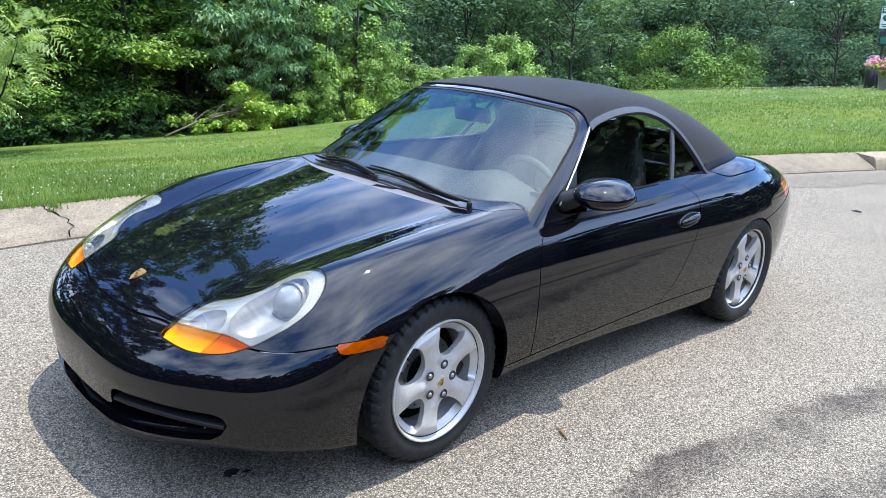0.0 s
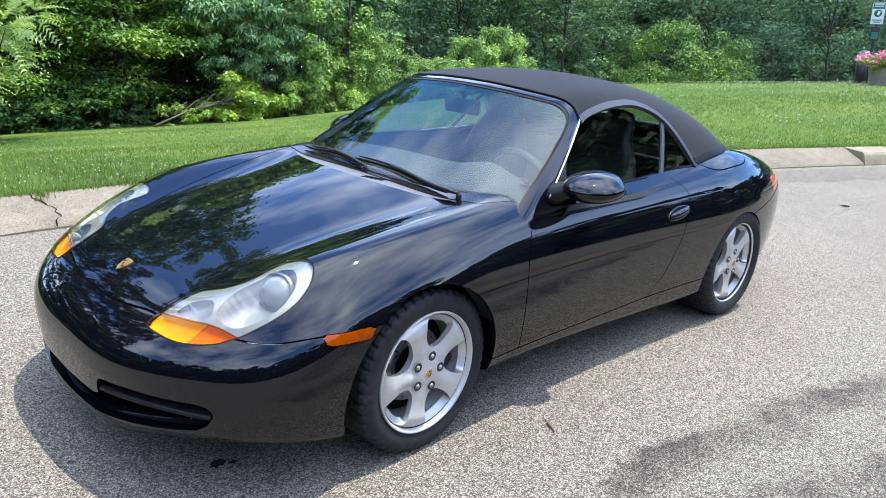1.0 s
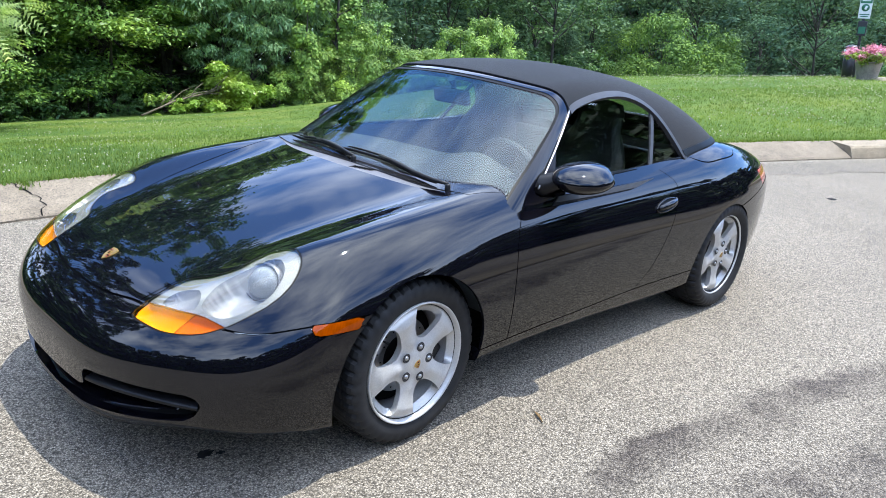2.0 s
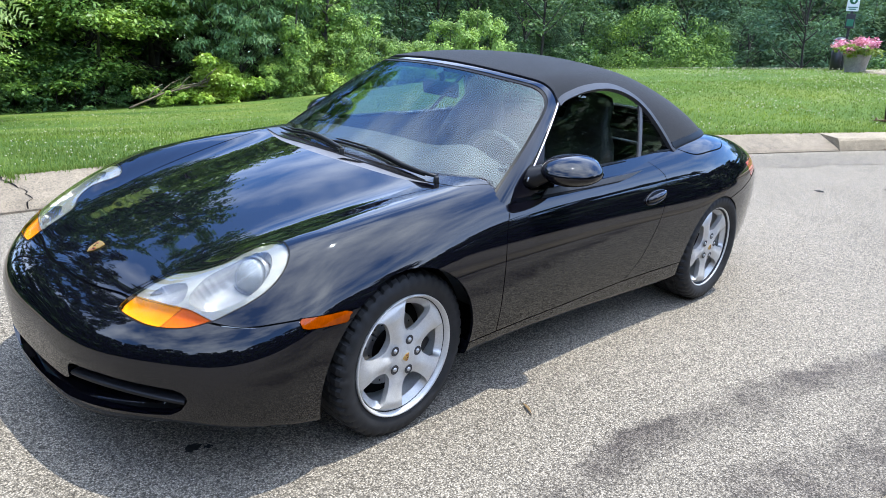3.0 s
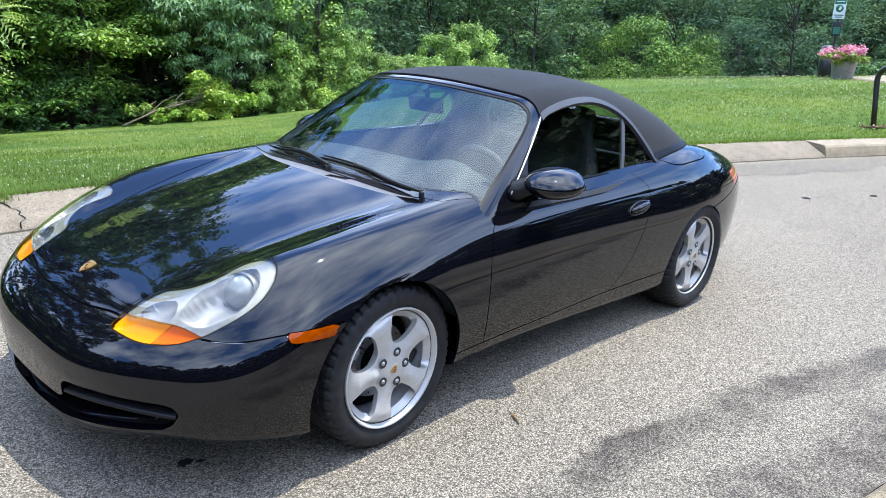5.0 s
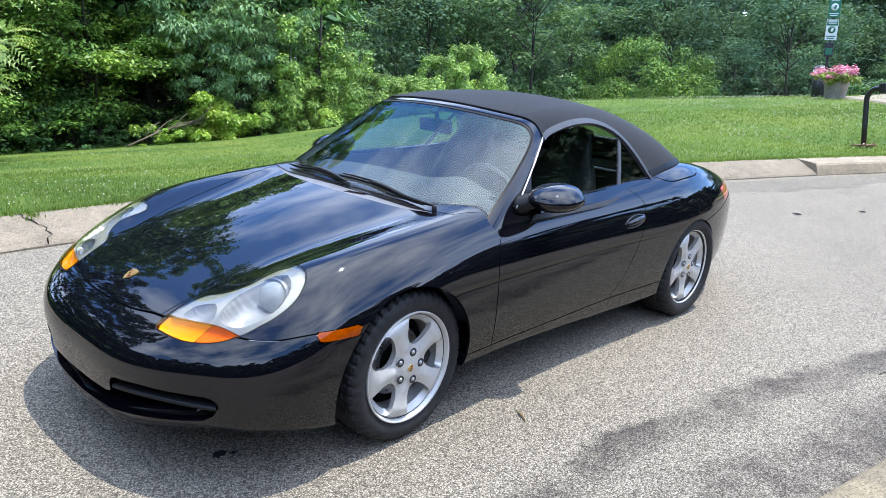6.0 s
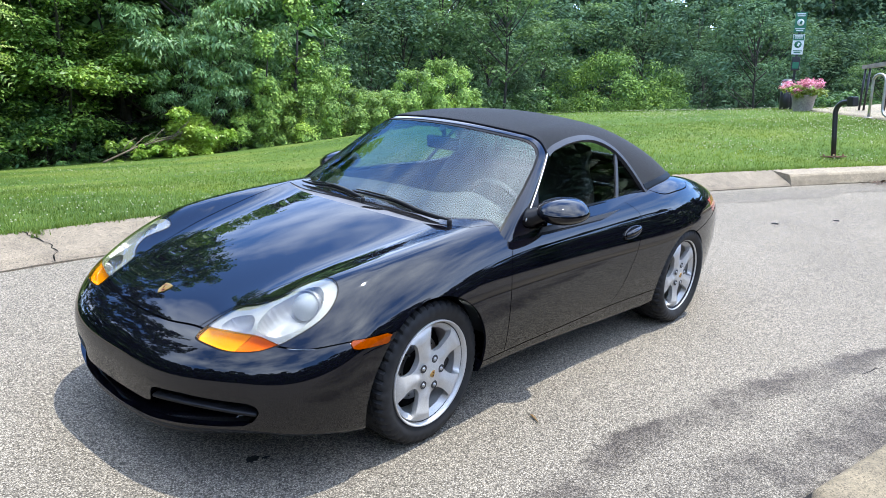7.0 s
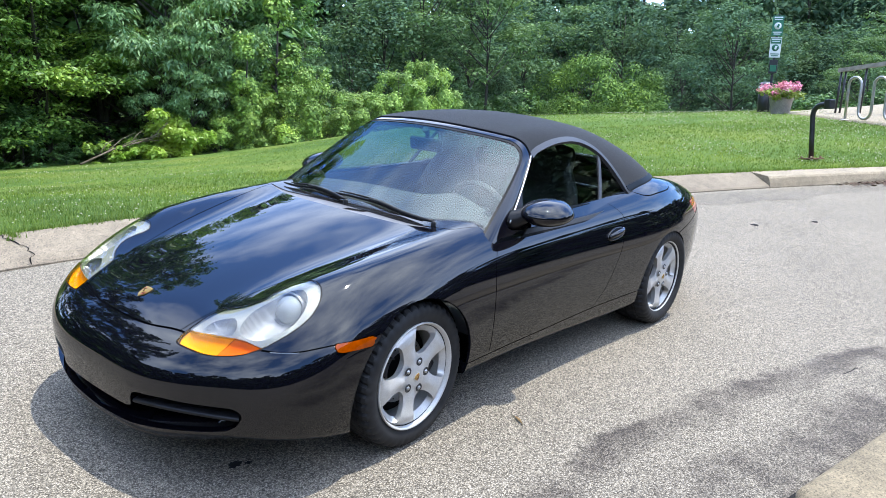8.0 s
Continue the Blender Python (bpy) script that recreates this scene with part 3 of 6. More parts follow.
def clip(v, t, g):
    """The part of a triangle mesh where g, one value a point, is above nought."""
    inside = g > 0
    cnt = inside[t].sum(1)
    keep = t[cnt == 3]
    verts, extra, made = list(v), [], {}

    def cut(a, b):
        key = (a, b) if a < b else (b, a)
        if key not in made:
            s = g[a] / (g[a] - g[b])
            made[key] = len(verts)
            verts.append(v[a] + s * (v[b] - v[a]))
        return made[key]
    for tri in t[(cnt == 1) | (cnt == 2)]:
        poly = []
        for i in range(3):
            a, b = int(tri[i]), int(tri[(i + 1) % 3])
            if inside[a]:
                poly.append(a)
            if inside[a] != inside[b]:
                poly.append(cut(a, b))
        for i in range(1, len(poly) - 1):
            extra.append((poly[0], poly[i], poly[i + 1]))
    tt = np.concatenate([keep, np.array(extra, int).reshape(-1, 3)]) if len(extra) else keep
    used = np.unique(tt)
    back = np.full(len(verts), -1)
    back[used] = np.arange(len(used))
    return np.array(verts)[used], back[tt]


def cut_to(v, t, *tests):
    for test in tests:
        if len(t) == 0:
            break
        v, t = clip(v, t, test(v[:, 0], v[:, 1], v[:, 2]))
    return v, t


def both_sides(v, t):
    """A left half and its mirror image, joined along the middle."""
    mid = np.abs(v[:, 1]) < 1e-6
    back = np.where(mid, np.arange(len(v)), len(v) + np.cumsum(~mid) - 1)
    return np.concatenate([v, v[~mid] * np.array([1, -1, 1])]), np.concatenate([t, back[t][:, ::-1]])


def mirrored(v, t):
    return v * np.array([1, -1, 1]), t[:, ::-1]


def skin_mesh(name, v, t, n, material, thick=0.012, lift=0.0, back=False):
    """A skin with points v and outward normals n, its edges turned in by thick; back closes it behind."""
    c = np.cross(v[t[:, 1]] - v[t[:, 0]], v[t[:, 2]] - v[t[:, 0]])
    flip = (c * n[t[:, 0]]).sum(1) < 0
    t = np.where(flip[:, None], t[:, ::-1], t)
    v = v + n * lift
    seen = set(map(tuple, np.concatenate([t[:, [0, 1]], t[:, [1, 2]], t[:, [2, 0]]]).tolist()))
    rim = sorted((a, b) for (a, b) in seen if (b, a) not in seen)
    verts, faces, loops = v.tolist(), t.tolist(), n[t.ravel()].tolist()
    k = len(verts)
    if back:
        verts += (v - n * thick).tolist()
        faces += (t[:, ::-1] + k).tolist()
        loops += (-n[t[:, ::-1].ravel()]).tolist()
        inner = {a: k + a for a in range(k)}
    elif thick:
        inner = {}
        for a in sorted({a for e in rim for a in e}):
            inner[a] = len(verts)
            verts.append((v[a] - n[a] * thick).tolist())
    if thick:
        for a, b in rim:
            side = np.cross(v[b] - v[a], n[a])
            side = (side / max(np.linalg.norm(side), 1e-9)).tolist()
            faces += [(a, inner[a], inner[b]), (a, inner[b], b)]
            loops += [side] * 6
    me = mesh_of(name, verts, faces, material, smooth=True)
    me.normals_split_custom_set(loops)
    return me


def panel_mesh(name, v, t, fn, material, thick=0.012, lift=0.0, back=False):
    return skin_mesh(name, v, t, gradient(fn, v), material, thick, lift, back)


def ring(points, n=6):
    """A smooth closed outline through a few points."""
    p = np.array(points, float)
    a, b, c, d = np.roll(p, 1, 0), p, np.roll(p, -1, 0), np.roll(p, -2, 0)
    out = []
    for s in np.arange(n) / n:
        out.append(0.5 * (2 * b + (c - a) * s + (2 * a - 5 * b + 4 * c - d) * s * s + (3 * b - a - 3 * c + d) * s ** 3))
    return np.stack(out, 1).reshape(-1, 2)


def inside_by(poly, a, b):
    """Signed distance from a closed outline, above nought inside it."""
    p = np.stack([a, b], -1)
    best, odd = np.full(len(p), 1e9), np.zeros(len(p), bool)
    for q, r in zip(poly, np.roll(poly, -1, 0)):
        e = r - q
        w = p - q
        s = np.clip((w @ e) / max(e @ e, 1e-12), 0, 1)
        best = np.minimum(best, ((w - s[:, None] * e) ** 2).sum(1))
        cross = (q[1] > p[:, 1]) != (r[1] > p[:, 1])
        xi = q[0] + (p[:, 1] - q[1]) / (r[1] - q[1] + 1e-12) * (r[0] - q[0])
        odd ^= cross & (p[:, 0] < xi)
    return np.where(odd, 1, -1) * np.sqrt(best)


# ---- the car ----
GAP = 0.0024
bv, bt = shell(body, 0.45, -3.0, 0.47, 200, 84, 164)
low_v, low_t = shell(body, 0.45, -3.0, 0.47, 110, 40, 90)
cv, ct = shell(cabin, -0.95, -2.0, 0.80, 130, 46, 90, 0.0, math.pi * 0.64)
car = thing("convertible_car", "glossy black convertible sports car with closed black fabric top", "car")

hood_y = spline([-0.45, 0.0, 0.34, 0.5, 0.65, 0.8, 0.9], [0.645, 0.55, 0.475, 0.43, 0.397, 0.355, 0.33])
seam_z = spline([0.0, 0.23, 0.36, 0.5, 0.69, 0.76, 0.83, 0.9], [0.567, 0.572, 0.581, 0.575, 0.575, 0.569, 0.584, 0.588])
door_x = spline([0.2, 0.49, 0.65, 0.77, 0.84, 0.9], [-0.50, -0.487, -0.495, -0.55, -0.635, -0.72])
door_end = spline([0.28, 0.383, 0.503, 0.635, 0.738, 0.79, 0.862, 0.9], [-1.43, -1.545, -1.63, -1.708, -1.753, -1.757, -1.655, -1.60])
cover_y = spline([-2.7, -2.58, -2.5, -2.41, -2.25, -2.07, -1.95], [0.50, 0.66, 0.735, 0.762, 0.772, 0.762, 0.715])
LAMP = ring([(0.836, -0.096), (0.813, 0.038), (0.752, 0.128), (0.686, 0.159), (0.640, 0.162), (0.556, 0.151), (0.484, 0.115), (0.423, 0.047), (0.391, -0.025), (0.383, -0.088), (0.402, -0.128), (0.455, -0.128), (0.536, -0.106), (0.583, -0.112), (0.616, -0.13), (0.651, -0.168), (0.707, -0.169), (0.78, -0.148), (0.817, -0.129)], 4)
BOWL = ring([(0.697, 0.011), (0.685, 0.10), (0.631, 0.128), (0.544, 0.112), (0.474, 0.041), (0.441, -0.045), (0.455, -0.085), (0.53, -0.076), (0.622, -0.06)], 4)
POCKET = ring([(0.762, -0.103), (0.709, -0.125), (0.668, -0.082), (0.690, -0.022), (0.724, 0.010), (0.748, -0.045)], 4)
MOUTH = np.array([(-0.3, 0.285), (0.235, 0.291), (0.262, 0.300), (0.264, 0.335), (0.277, 0.356), (0.302, 0.365), (0.429, 0.378), (0.588, 0.381), (0.660, 0.380), (0.686, 0.368), (0.692, 0.345), (0.672, 0.308), (0.640, 0.284), (0.569, 0.270), (0.492, 0.258), (0.236, 0.214), (-0.3, 0.186)])
MARKER = np.array([(0.286, 0.588), (0.466, 0.586), (0.474, 0.566), (0.460, 0.555), (0.312, 0.552)])

in_lamp = lambda x, y, z: np.where(z > 0.45, inside_by(LAMP, x, np.abs(y) - 0.9 * z), -1.0)
in_bowl = lambda x, y, z: inside_by(BOWL, x, np.abs(y) - 0.9 * z)
in_pocket = lambda x, y, z: inside_by(POCKET, x, np.abs(y) - 0.9 * z)
amber_line = spline([-0.20, -0.144, -0.067, 0.019, 0.047, 0.149, 0.2], [0.775, 0.781, 0.764, 0.734, 0.72, 0.683, 0.66])
in_amber = lambda x, y, z: x - amber_line(np.abs(y) - 0.9 * z)
in_mouth = lambda x, y, z: np.where(x > 0.5, inside_by(MOUTH, np.abs(y), z), -1.0)
in_marker = lambda x, y, z: np.where(np.abs(y) > 0.7, inside_by(MARKER, x, z), -1.0)
tall = lambda x, y, z: np.maximum(cabin(np.stack([x, y, z], -1)), (0.80 - z) * 2)


def arch(x0, z0, r):
    return lambda x, y, z: np.maximum(np.hypot(x - x0, z - z0) - r, 0.55 - np.abs(y))


ARCH_F, ARCH_R = arch(0.03, 0.31, 0.358), arch(-2.32, 0.29, 0.334)
over_seam = lambda x, y, z: z - seam_z(np.abs(y)) - GAP
under_seam = lambda x, y, z: seam_z(np.abs(y)) - z - GAP
sill_line = lambda x: np.where(x > -1.0, 0.286, 0.286 + 0.012 * np.clip((-1.0 - x) / 0.5, 0, 1))
base = cut_to(bv, bt, ARCH_F, ARCH_R, lambda x, y, z: tall(x, y, z) + 0.004)


def pair(name, v, t, material, parent=car, label="", fn=body, **more):
    """The same part on the left and the right side."""
    out = []
    for q in ((v, t), mirrored(v, t)):
        out.append(part(name, panel_mesh(name, *q, fn, material, **more), parent=parent, label=label))
    return out


def whole(name, v, t, material, parent=car, label="", fn=body, **more):
    return part(name, panel_mesh(name, *both_sides(v, t), fn, material, **more), parent=parent, label=label)


cowl_x = lambda y: -0.245 - 0.30 * y * y
cowl_in = lambda y: -0.302 - 0.16 * y * y
# dark under-structure seen in the gaps
iv, it = cut_to(low_v, low_t, arch(0.03, 0.31, 0.362), arch(-2.32, 0.29, 0.338), lambda x, y, z: tall(x, y, z) + 0.03, lambda x, y, z: -in_lamp(x, y, z) - 0.004, lambda x, y, z: -in_mouth(x, y, z) - 0.004)
iv, it = both_sides(iv, it)
part("inner_body", panel_mesh("inner_body", iv, it, body, M["dark"], thick=0.0, lift=-0.010), parent=car)
whole("bonnet", *cut_to(*base, over_seam, lambda x, y, z: hood_y(x) - GAP - np.abs(y), lambda x, y, z: x - cowl_x(y), lambda x, y, z: -in_lamp(x, y, z) - GAP), M["paint"])
pair("front_wing", *cut_to(*base, lambda x, y, z: np.where(x > 0.1, over_seam(x, y, z), 0.2), lambda x, y, z: np.abs(y) - hood_y(x) - GAP, lambda x, y, z: x - door_x(z) - GAP, lambda x, y, z: z - 0.286 - GAP, lambda x, y, z: -in_lamp(x, y, z) - GAP, lambda x, y, z: -in_marker(x, y, z) - GAP), M["paint"])
front_bumper = whole("front_bumper", *cut_to(*base, under_seam, lambda x, y, z: x - 0.08, lambda x, y, z: -in_mouth(x, y, z), lambda x, y, z: -in_lamp(x, y, z) - GAP, lambda x, y, z: -in_marker(x, y, z) - GAP), M["paint"], thick=0.03)
doors = pair("door", *cut_to(*base, lambda x, y, z: door_x(z) - x - GAP, lambda x, y, z: x - door_end(z) - GAP, lambda x, y, z: z - sill_line(x) - GAP, lambda x, y, z: np.abs(y) - 0.5), M["paint"])
pair("sill", *cut_to(*base, lambda x, y, z: sill_line(x) - z - GAP, lambda x, y, z: 0.02 - x, lambda x, y, z: x + 2.3), M["paint"], thick=0.06)
back_panels = cut_to(*base, lambda x, y, z: door_end(z) - x - GAP, lambda x, y, z: z - sill_line(x) * (x > -2.1) - GAP)
in_cover = lambda x, y, z: np.minimum(cover_y(x) - np.abs(y), x + 2.64)
tail_seam = lambda x: 0.608 + 0.13 * (-2.5 - x)
in_lid = lambda x, y, z: np.minimum(0.56 - np.abs(y), np.minimum(-2.66 - x, z - tail_seam(x) - GAP))
tail_bumper = lambda x, y, z: np.minimum(tail_seam(x) - z, -2.36 - x)
in_tail = lambda x, y, z: np.minimum(np.minimum(np.abs(y) - 0.57, -2.775 - x - (0.76 - z)), np.minimum(z - tail_seam(x) - 2 * GAP, 0.757 - z))
pair("rear_wing", *cut_to(*back_panels, lambda x, y, z: -in_cover(x, y, z) - GAP, lambda x, y, z: -in_lid(x, y, z) - GAP, lambda x, y, z: -tail_bumper(x, y, z) - GAP, lambda x, y, z: -in_tail(x, y, z) - GAP), M["paint"])
whole("top_cover", *cut_to(*back_panels, lambda x, y, z: in_cover(x, y, z) - GAP, lambda x, y, z: z - 0.6), M["paint"])
whole("engine_lid", *cut_to(*back_panels, lambda x, y, z: in_lid(x, y, z) - GAP), M["paint"])
whole("rear_bumper", *cut_to(*back_panels, lambda x, y, z: tail_bumper(x, y, z) - GAP), M["paint"], thick=0.03)
pair("tail_lamp", *cut_to(*back_panels, lambda x, y, z: in_tail(x, y, z) - GAP), M["red"], label="red tail lamp lens")
pair("side_marker", *cut_to(*base, lambda x, y, z: in_marker(x, y, z)), M["amber_solid"], label="amber side marker lamp", lift=0.004)
cowl = whole("cowl", *cut_to(bv, bt, lambda x, y, z: cowl_x(y) - 0.004 - x, lambda x, y, z: tall(x, y, z) + 0.012, lambda x, y, z: hood_y(x) - np.abs(y), lambda x, y, z: x - cowl_in(y)), M["cowl"], lift=-0.004, label="grey plastic scuttle panel below the windscreen")
whole("screen_sill", *cut_to(bv, bt, lambda x, y, z: cowl_in(y) - x, lambda x, y, z: tall(x, y, z) + 0.012, lambda x, y, z: hood_y(x) + 0.03 - np.abs(y), lambda x, y, z: x + 0.62), M["band"], lift=0.001, label="dark glossy band along the windscreen foot")
for k in range(9):
    q = settle(body, np.array([[-0.272 - 0.003 * k, 0.075 + 0.0125 * k, 0.87]]))[0]
    part("slot", box(bmesh.new(), (0.028, 0.0055, 0.004), q - np.array([0, 0, 0.004]), (0, 12, -30)), M["dark"], cowl)

# headlamps
pair("lamp_seal", *cut_to(bv, bt, lambda x, y, z: in_lamp(x, y, z) + 0.0035, lambda x, y, z: 0.0035 - in_lamp(x, y, z)), M["seal"], lift=-0.0015, thick=0.01)
lamp_v, lamp_t = cut_to(bv, bt, lambda x, y, z: in_lamp(x, y, z) - 0.0025)
for s in (1, -1):
    side = (lambda v, t: (v, t)) if s > 0 else mirrored
    n = lambda v: gradient(body, v)
    clear = cut_to(lamp_v, lamp_t, lambda x, y, z: -in_amber(x, y, z) - 0.001)
    lens = part("headlamp", panel_mesh("headlamp", *side(*clear), body, M["lens"], thick=0.004, back=True), parent=car, label="clear headlamp lens over a white bezel")
    lens.visible_shadow = False
    v, t = cut_to(clear[0], clear[1], lambda x, y, z: -in_bowl(x, y, z), lambda x, y, z: -in_pocket(x, y, z))
    part("bezel", panel_mesh("bezel", *side(v, t), body, M["bezel"], thick=0.02, lift=-0.010), parent=lens, label="white headlamp bezel")
    for nm, test, deep, wide, mat_key in (("reflector", in_bowl, 0.075, 0.055, "reflector"), ("fog_reflector", in_pocket, 0.035, 0.022, "smoke")):
        v, t = cut_to(clear[0], clear[1], lambda x, y, z: test(x, y, z))
        g = test(v[:, 0], v[:, 1], v[:, 2])
        w = v - n(v) * (0.010 + deep * np.sqrt(np.clip(g / wide, 0, 1) * (2 - np.clip(g / wide, 0, 1))))[:, None]
        w, t = side(w, t)
        part(nm, mesh_of(nm, w, t, M[mat_key], smooth=True), parent=lens)
    am = cut_to(lamp_v, lamp_t, lambda x, y, z: in_amber(x, y, z) - 0.001)
    split = lambda x, y, z: (np.abs(y) - 0.9 * z - 0.047) + (0.72 - x) * 0.48
    a1 = cut_to(*am, lambda x, y, z: -split(x, y, z) - 0.0006)
    a2 = cut_to(*am, lambda x, y, z: split(x, y, z) - 0.0006)
    part("indicator", panel_mesh("indicator", *side(*a1), body, M["amber"], lift=0.002, thick=0.004, back=True), parent=car, label="amber ribbed indicator lens").visible_shadow = False
    part("side_indicator", panel_mesh("side_indicator", *side(*a2), body, M["amber_deep"], lift=0.002, thick=0.004, back=True), parent=car, label="deep orange indicator lens").visible_shadow = False
    g = np.clip(np.minimum(in_lamp(*am[0].T), in_amber(*am[0].T)) / 0.02, 0, 1)
    bowl = am[0] - n(am[0]) * (0.006 + 0.022 * np.sqrt(g))[:, None]
    part("indicator_backing", mesh_of("indicator_backing", *side(bowl, am[1]), M["lamp_bowl"], smooth=True), parent=car)
    # projector: a glass dome in a dark ring, looking ahead and a little out
    m = Matrix.Translation((0.500, s * 0.600, 0.662)) @ Vector((0.80, s * 0.35, 0.42)).to_track_quat("Y", "Z").to_matrix().to_4x4()
    bm = lathe(bmesh.new(), [(0.0, 0.026), (0.024, 0.023), (0.044, 0.013), (0.054, 0.0), (0.056, -0.01), (0.0, -0.012)], 32)
    bm.transform(m)
    part("projector_lens", bm, M["projector"], lens)
    bm = lathe(bmesh.new(), [(0.056, -0.02), (0.057, 0.003), (0.062, 0.005), (0.066, -0.03)], 32)
    bm.transform(m)
    part("projector_ring", bm, M["smoke"], lens)

# mouth of the front bumper: a dark duct, a vane on each side and a lower lip
dv, dt = cut_to(bv, bt, lambda x, y, z: in_mouth(x, y, z) + 0.004)
dv, dt = both_sides(dv, dt)
g = np.clip(in_mouth(*dv.T) / 0.02, 0, 1)
part("intake_duct", mesh_of("intake_duct", dv - gradient(body, dv) * (0.027 + 0.09 * g)[:, None], dt, M["dark"], smooth=True), parent=front_bumper)
for s in (1, -1):
    ys = np.linspace(0.27, 0.68, 16)
    p = settle(body, np.array([(0.96 - 0.3 * (y / 0.8) ** 3, s * y, 0.318 + 0.02 * math.sin((y - 0.27) * 6)) for y in ys]))
    nn = gradient(body, p)
    bm = bmesh.new()
    rows = []
    for q, k in zip(p, nn):
        rows.append([bm.verts.new(q - k * a + np.array([0, 0, b])) for a, b in ((0.006, -0.007), (0.003, 0.001), (0.008, 0.007), (0.07, 0.012), (0.07, -0.008))])
    for a, b in zip(rows, rows[1:]):
        for i in range(5):
            bm.faces.new((a[i], a[(i + 1) % 5], b[(i + 1) % 5], b[i]))
    bmesh.ops.recalc_face_normals(bm, faces=bm.faces)
    part("intake_vane", shade(bm), M["trim"], front_bumper)
ys = np.linspace(-0.60, 0.60, 41)
p = settle(body, np.array([(0.95 - 0.5 * y * y, y, 0.186 + 0.0 * y + 0.25 * min(abs(y), 0.5) ** 2 + 0.06 * max(abs(y) - 0.5, 0)) for y in ys]))
nn = gradient(body, p)
bm = bmesh.new()
rows = [[bm.verts.new(q - k * a + np.array([0, 0, b])) for a, b in ((0.02, -0.018), (0.0, -0.012), (-0.003, 0.002), (0.004, 0.010), (0.08, 0.016), (0.08, -0.018))] for q, k in zip(p, nn)]
for a, b in zip(rows, rows[1:]):
    for i in range(6):
        bm.faces.new((a[i], a[(i + 1) % 6], b[(i + 1) % 6], b[i]))
bmesh.ops.recalc_face_normals(bm, faces=bm.faces)
part("lower_lip", shade(bm), M["paint"], front_bumper)

# badge: a small shield of plain colour fields
def shield(size):
    pts = []
    for a, b in ((-0.5, 0.5), (0.0, 0.56), (0.5, 0.5), (0.52, 0.1), (0.38, -0.3), (0.0, -0.62), (-0.38, -0.3), (-0.52, 0.1)):
        pts.append((a * size, b * size * 1.15))
    return pts


def badge(m, size, parent):
    b = None
    for nm, k, up, key in (("badge", 1.0, 0.0, "gold"), ("badge_field", 0.88, 0.0012, "badge_field"), ("badge_centre", 0.36, 0.0030, "gold")):
        bm = bmesh.new()
        f = bm.faces.new([bm.verts.new((x, y, up + 0.001)) for x, y in shield(size * k)])
        r = bmesh.ops.extrude_face_region(bm, geom=[f])
        bmesh.ops.translate(bm, verts=[q for q in r["geom"] if isinstance(q, bmesh.types.BMVert)], vec=(0, 0, 0.0025))
        bmesh.ops.recalc_face_normals(bm, faces=bm.faces)
        bm.transform(m)
        ob = part(nm, bm, M[key], b or parent)
        b = b or ob
    for sx, sy in ((-1, 1), (1, -1)):
        for k, key in enumerate(("badge_red", "dark", "badge_red")):
            bm = box(bmesh.new(), (size * 0.30, size * 0.085, 0.0012), (sx * size * 0.22, sy * size * 0.24 + (k - 1) * size * 0.11, 0.005))
            bm.transform(m)
            part("badge_stripe", bm, M[key], b)
    bm = box(bmesh.new(), (size * 0.12, size * 0.20, 0.0012), (0, 0, 0.0075))
    bm.transform(m)
    part("badge_emblem", bm, M["dark"], b)


q = settle(body, np.array([[0.741, 0.0, 0.632]]))[0]
nn = gradient(body, q[None])[0]
fwd = Vector(nn).cross(Vector((0, 1, 0)))
m = Matrix.Translation(q) @ Matrix((Vector((0, 1, 0)), -fwd if fwd.x > 0 else fwd, Vector(nn))).transposed().to_4x4()
badge(m, 0.046, car)

# windscreen, its frame, hood and side glass
above = lambda x, y, z: body(np.stack([x, y, z], -1)) + 0.012
cv, ct = cut_to(cv, ct, lambda x, y, z: z - 0.79)
gv, gt = cut_to(cv, ct, above)
screen_face = lambda x, y, z: screen_d(x, y, z) - smax(z - (roof_z(x) - 0.17 * y * y), (np.abs(y) - glass_y(x, z)) * 0.9, 0.06)
WINDOW = ring([(-0.672, 0.845), (-0.83, 0.983), (-1.035, 1.122), (-1.20, 1.166), (-1.39, 1.184), (-1.56, 1.176), (-1.70, 1.13), (-1.80, 1.045), (-1.91, 0.90), (-1.93, 0.84), (-1.5, 0.82), (-1.0, 0.82)], 5)
in_window = lambda x, y, z: np.where(np.abs(y) > 0.45, inside_by(WINDOW, x, z), -1.0)
edge_by = spline([0.80, 0.89, 0.97, 1.067, 1.134, 1.17, 1.21, 1.26], [0.014, 0.008, -0.004, -0.020, -0.028, -0.024, -0.013, -0.014])
frame_by = spline([0.80, 0.95, 1.06, 1.11, 1.15, 1.19, 1.22, 1.26], [0.16, 0.16, 0.13, 0.092, 0.061, 0.045, 0.035, 0.035])
glass_edge = lambda x, y, z: screen_face(x, y, z) - edge_by(z)
screen = whole("windscreen", *cut_to(gv, gt, lambda x, y, z: glass_edge(x, y, z) - 0.003), M["screen"], fn=screen_lie, thick=0.005, back=True, label="raked clear windscreen")
screen.visible_shadow = False
whole("windscreen_seal", *cut_to(gv, gt, glass_edge, lambda x, y, z: 0.009 - glass_edge(x, y, z)), M["seal"], fn=cabin, lift=0.003, thick=0.006)
whole("windscreen_frame", *cut_to(gv, gt, lambda x, y, z: -glass_edge(x, y, z), lambda x, y, z: screen_face(x, y, z) + frame_by(z), lambda x, y, z: -in_window(x, y, z)), M["paint"], fn=cabin, lift=0.006, thick=0.04)
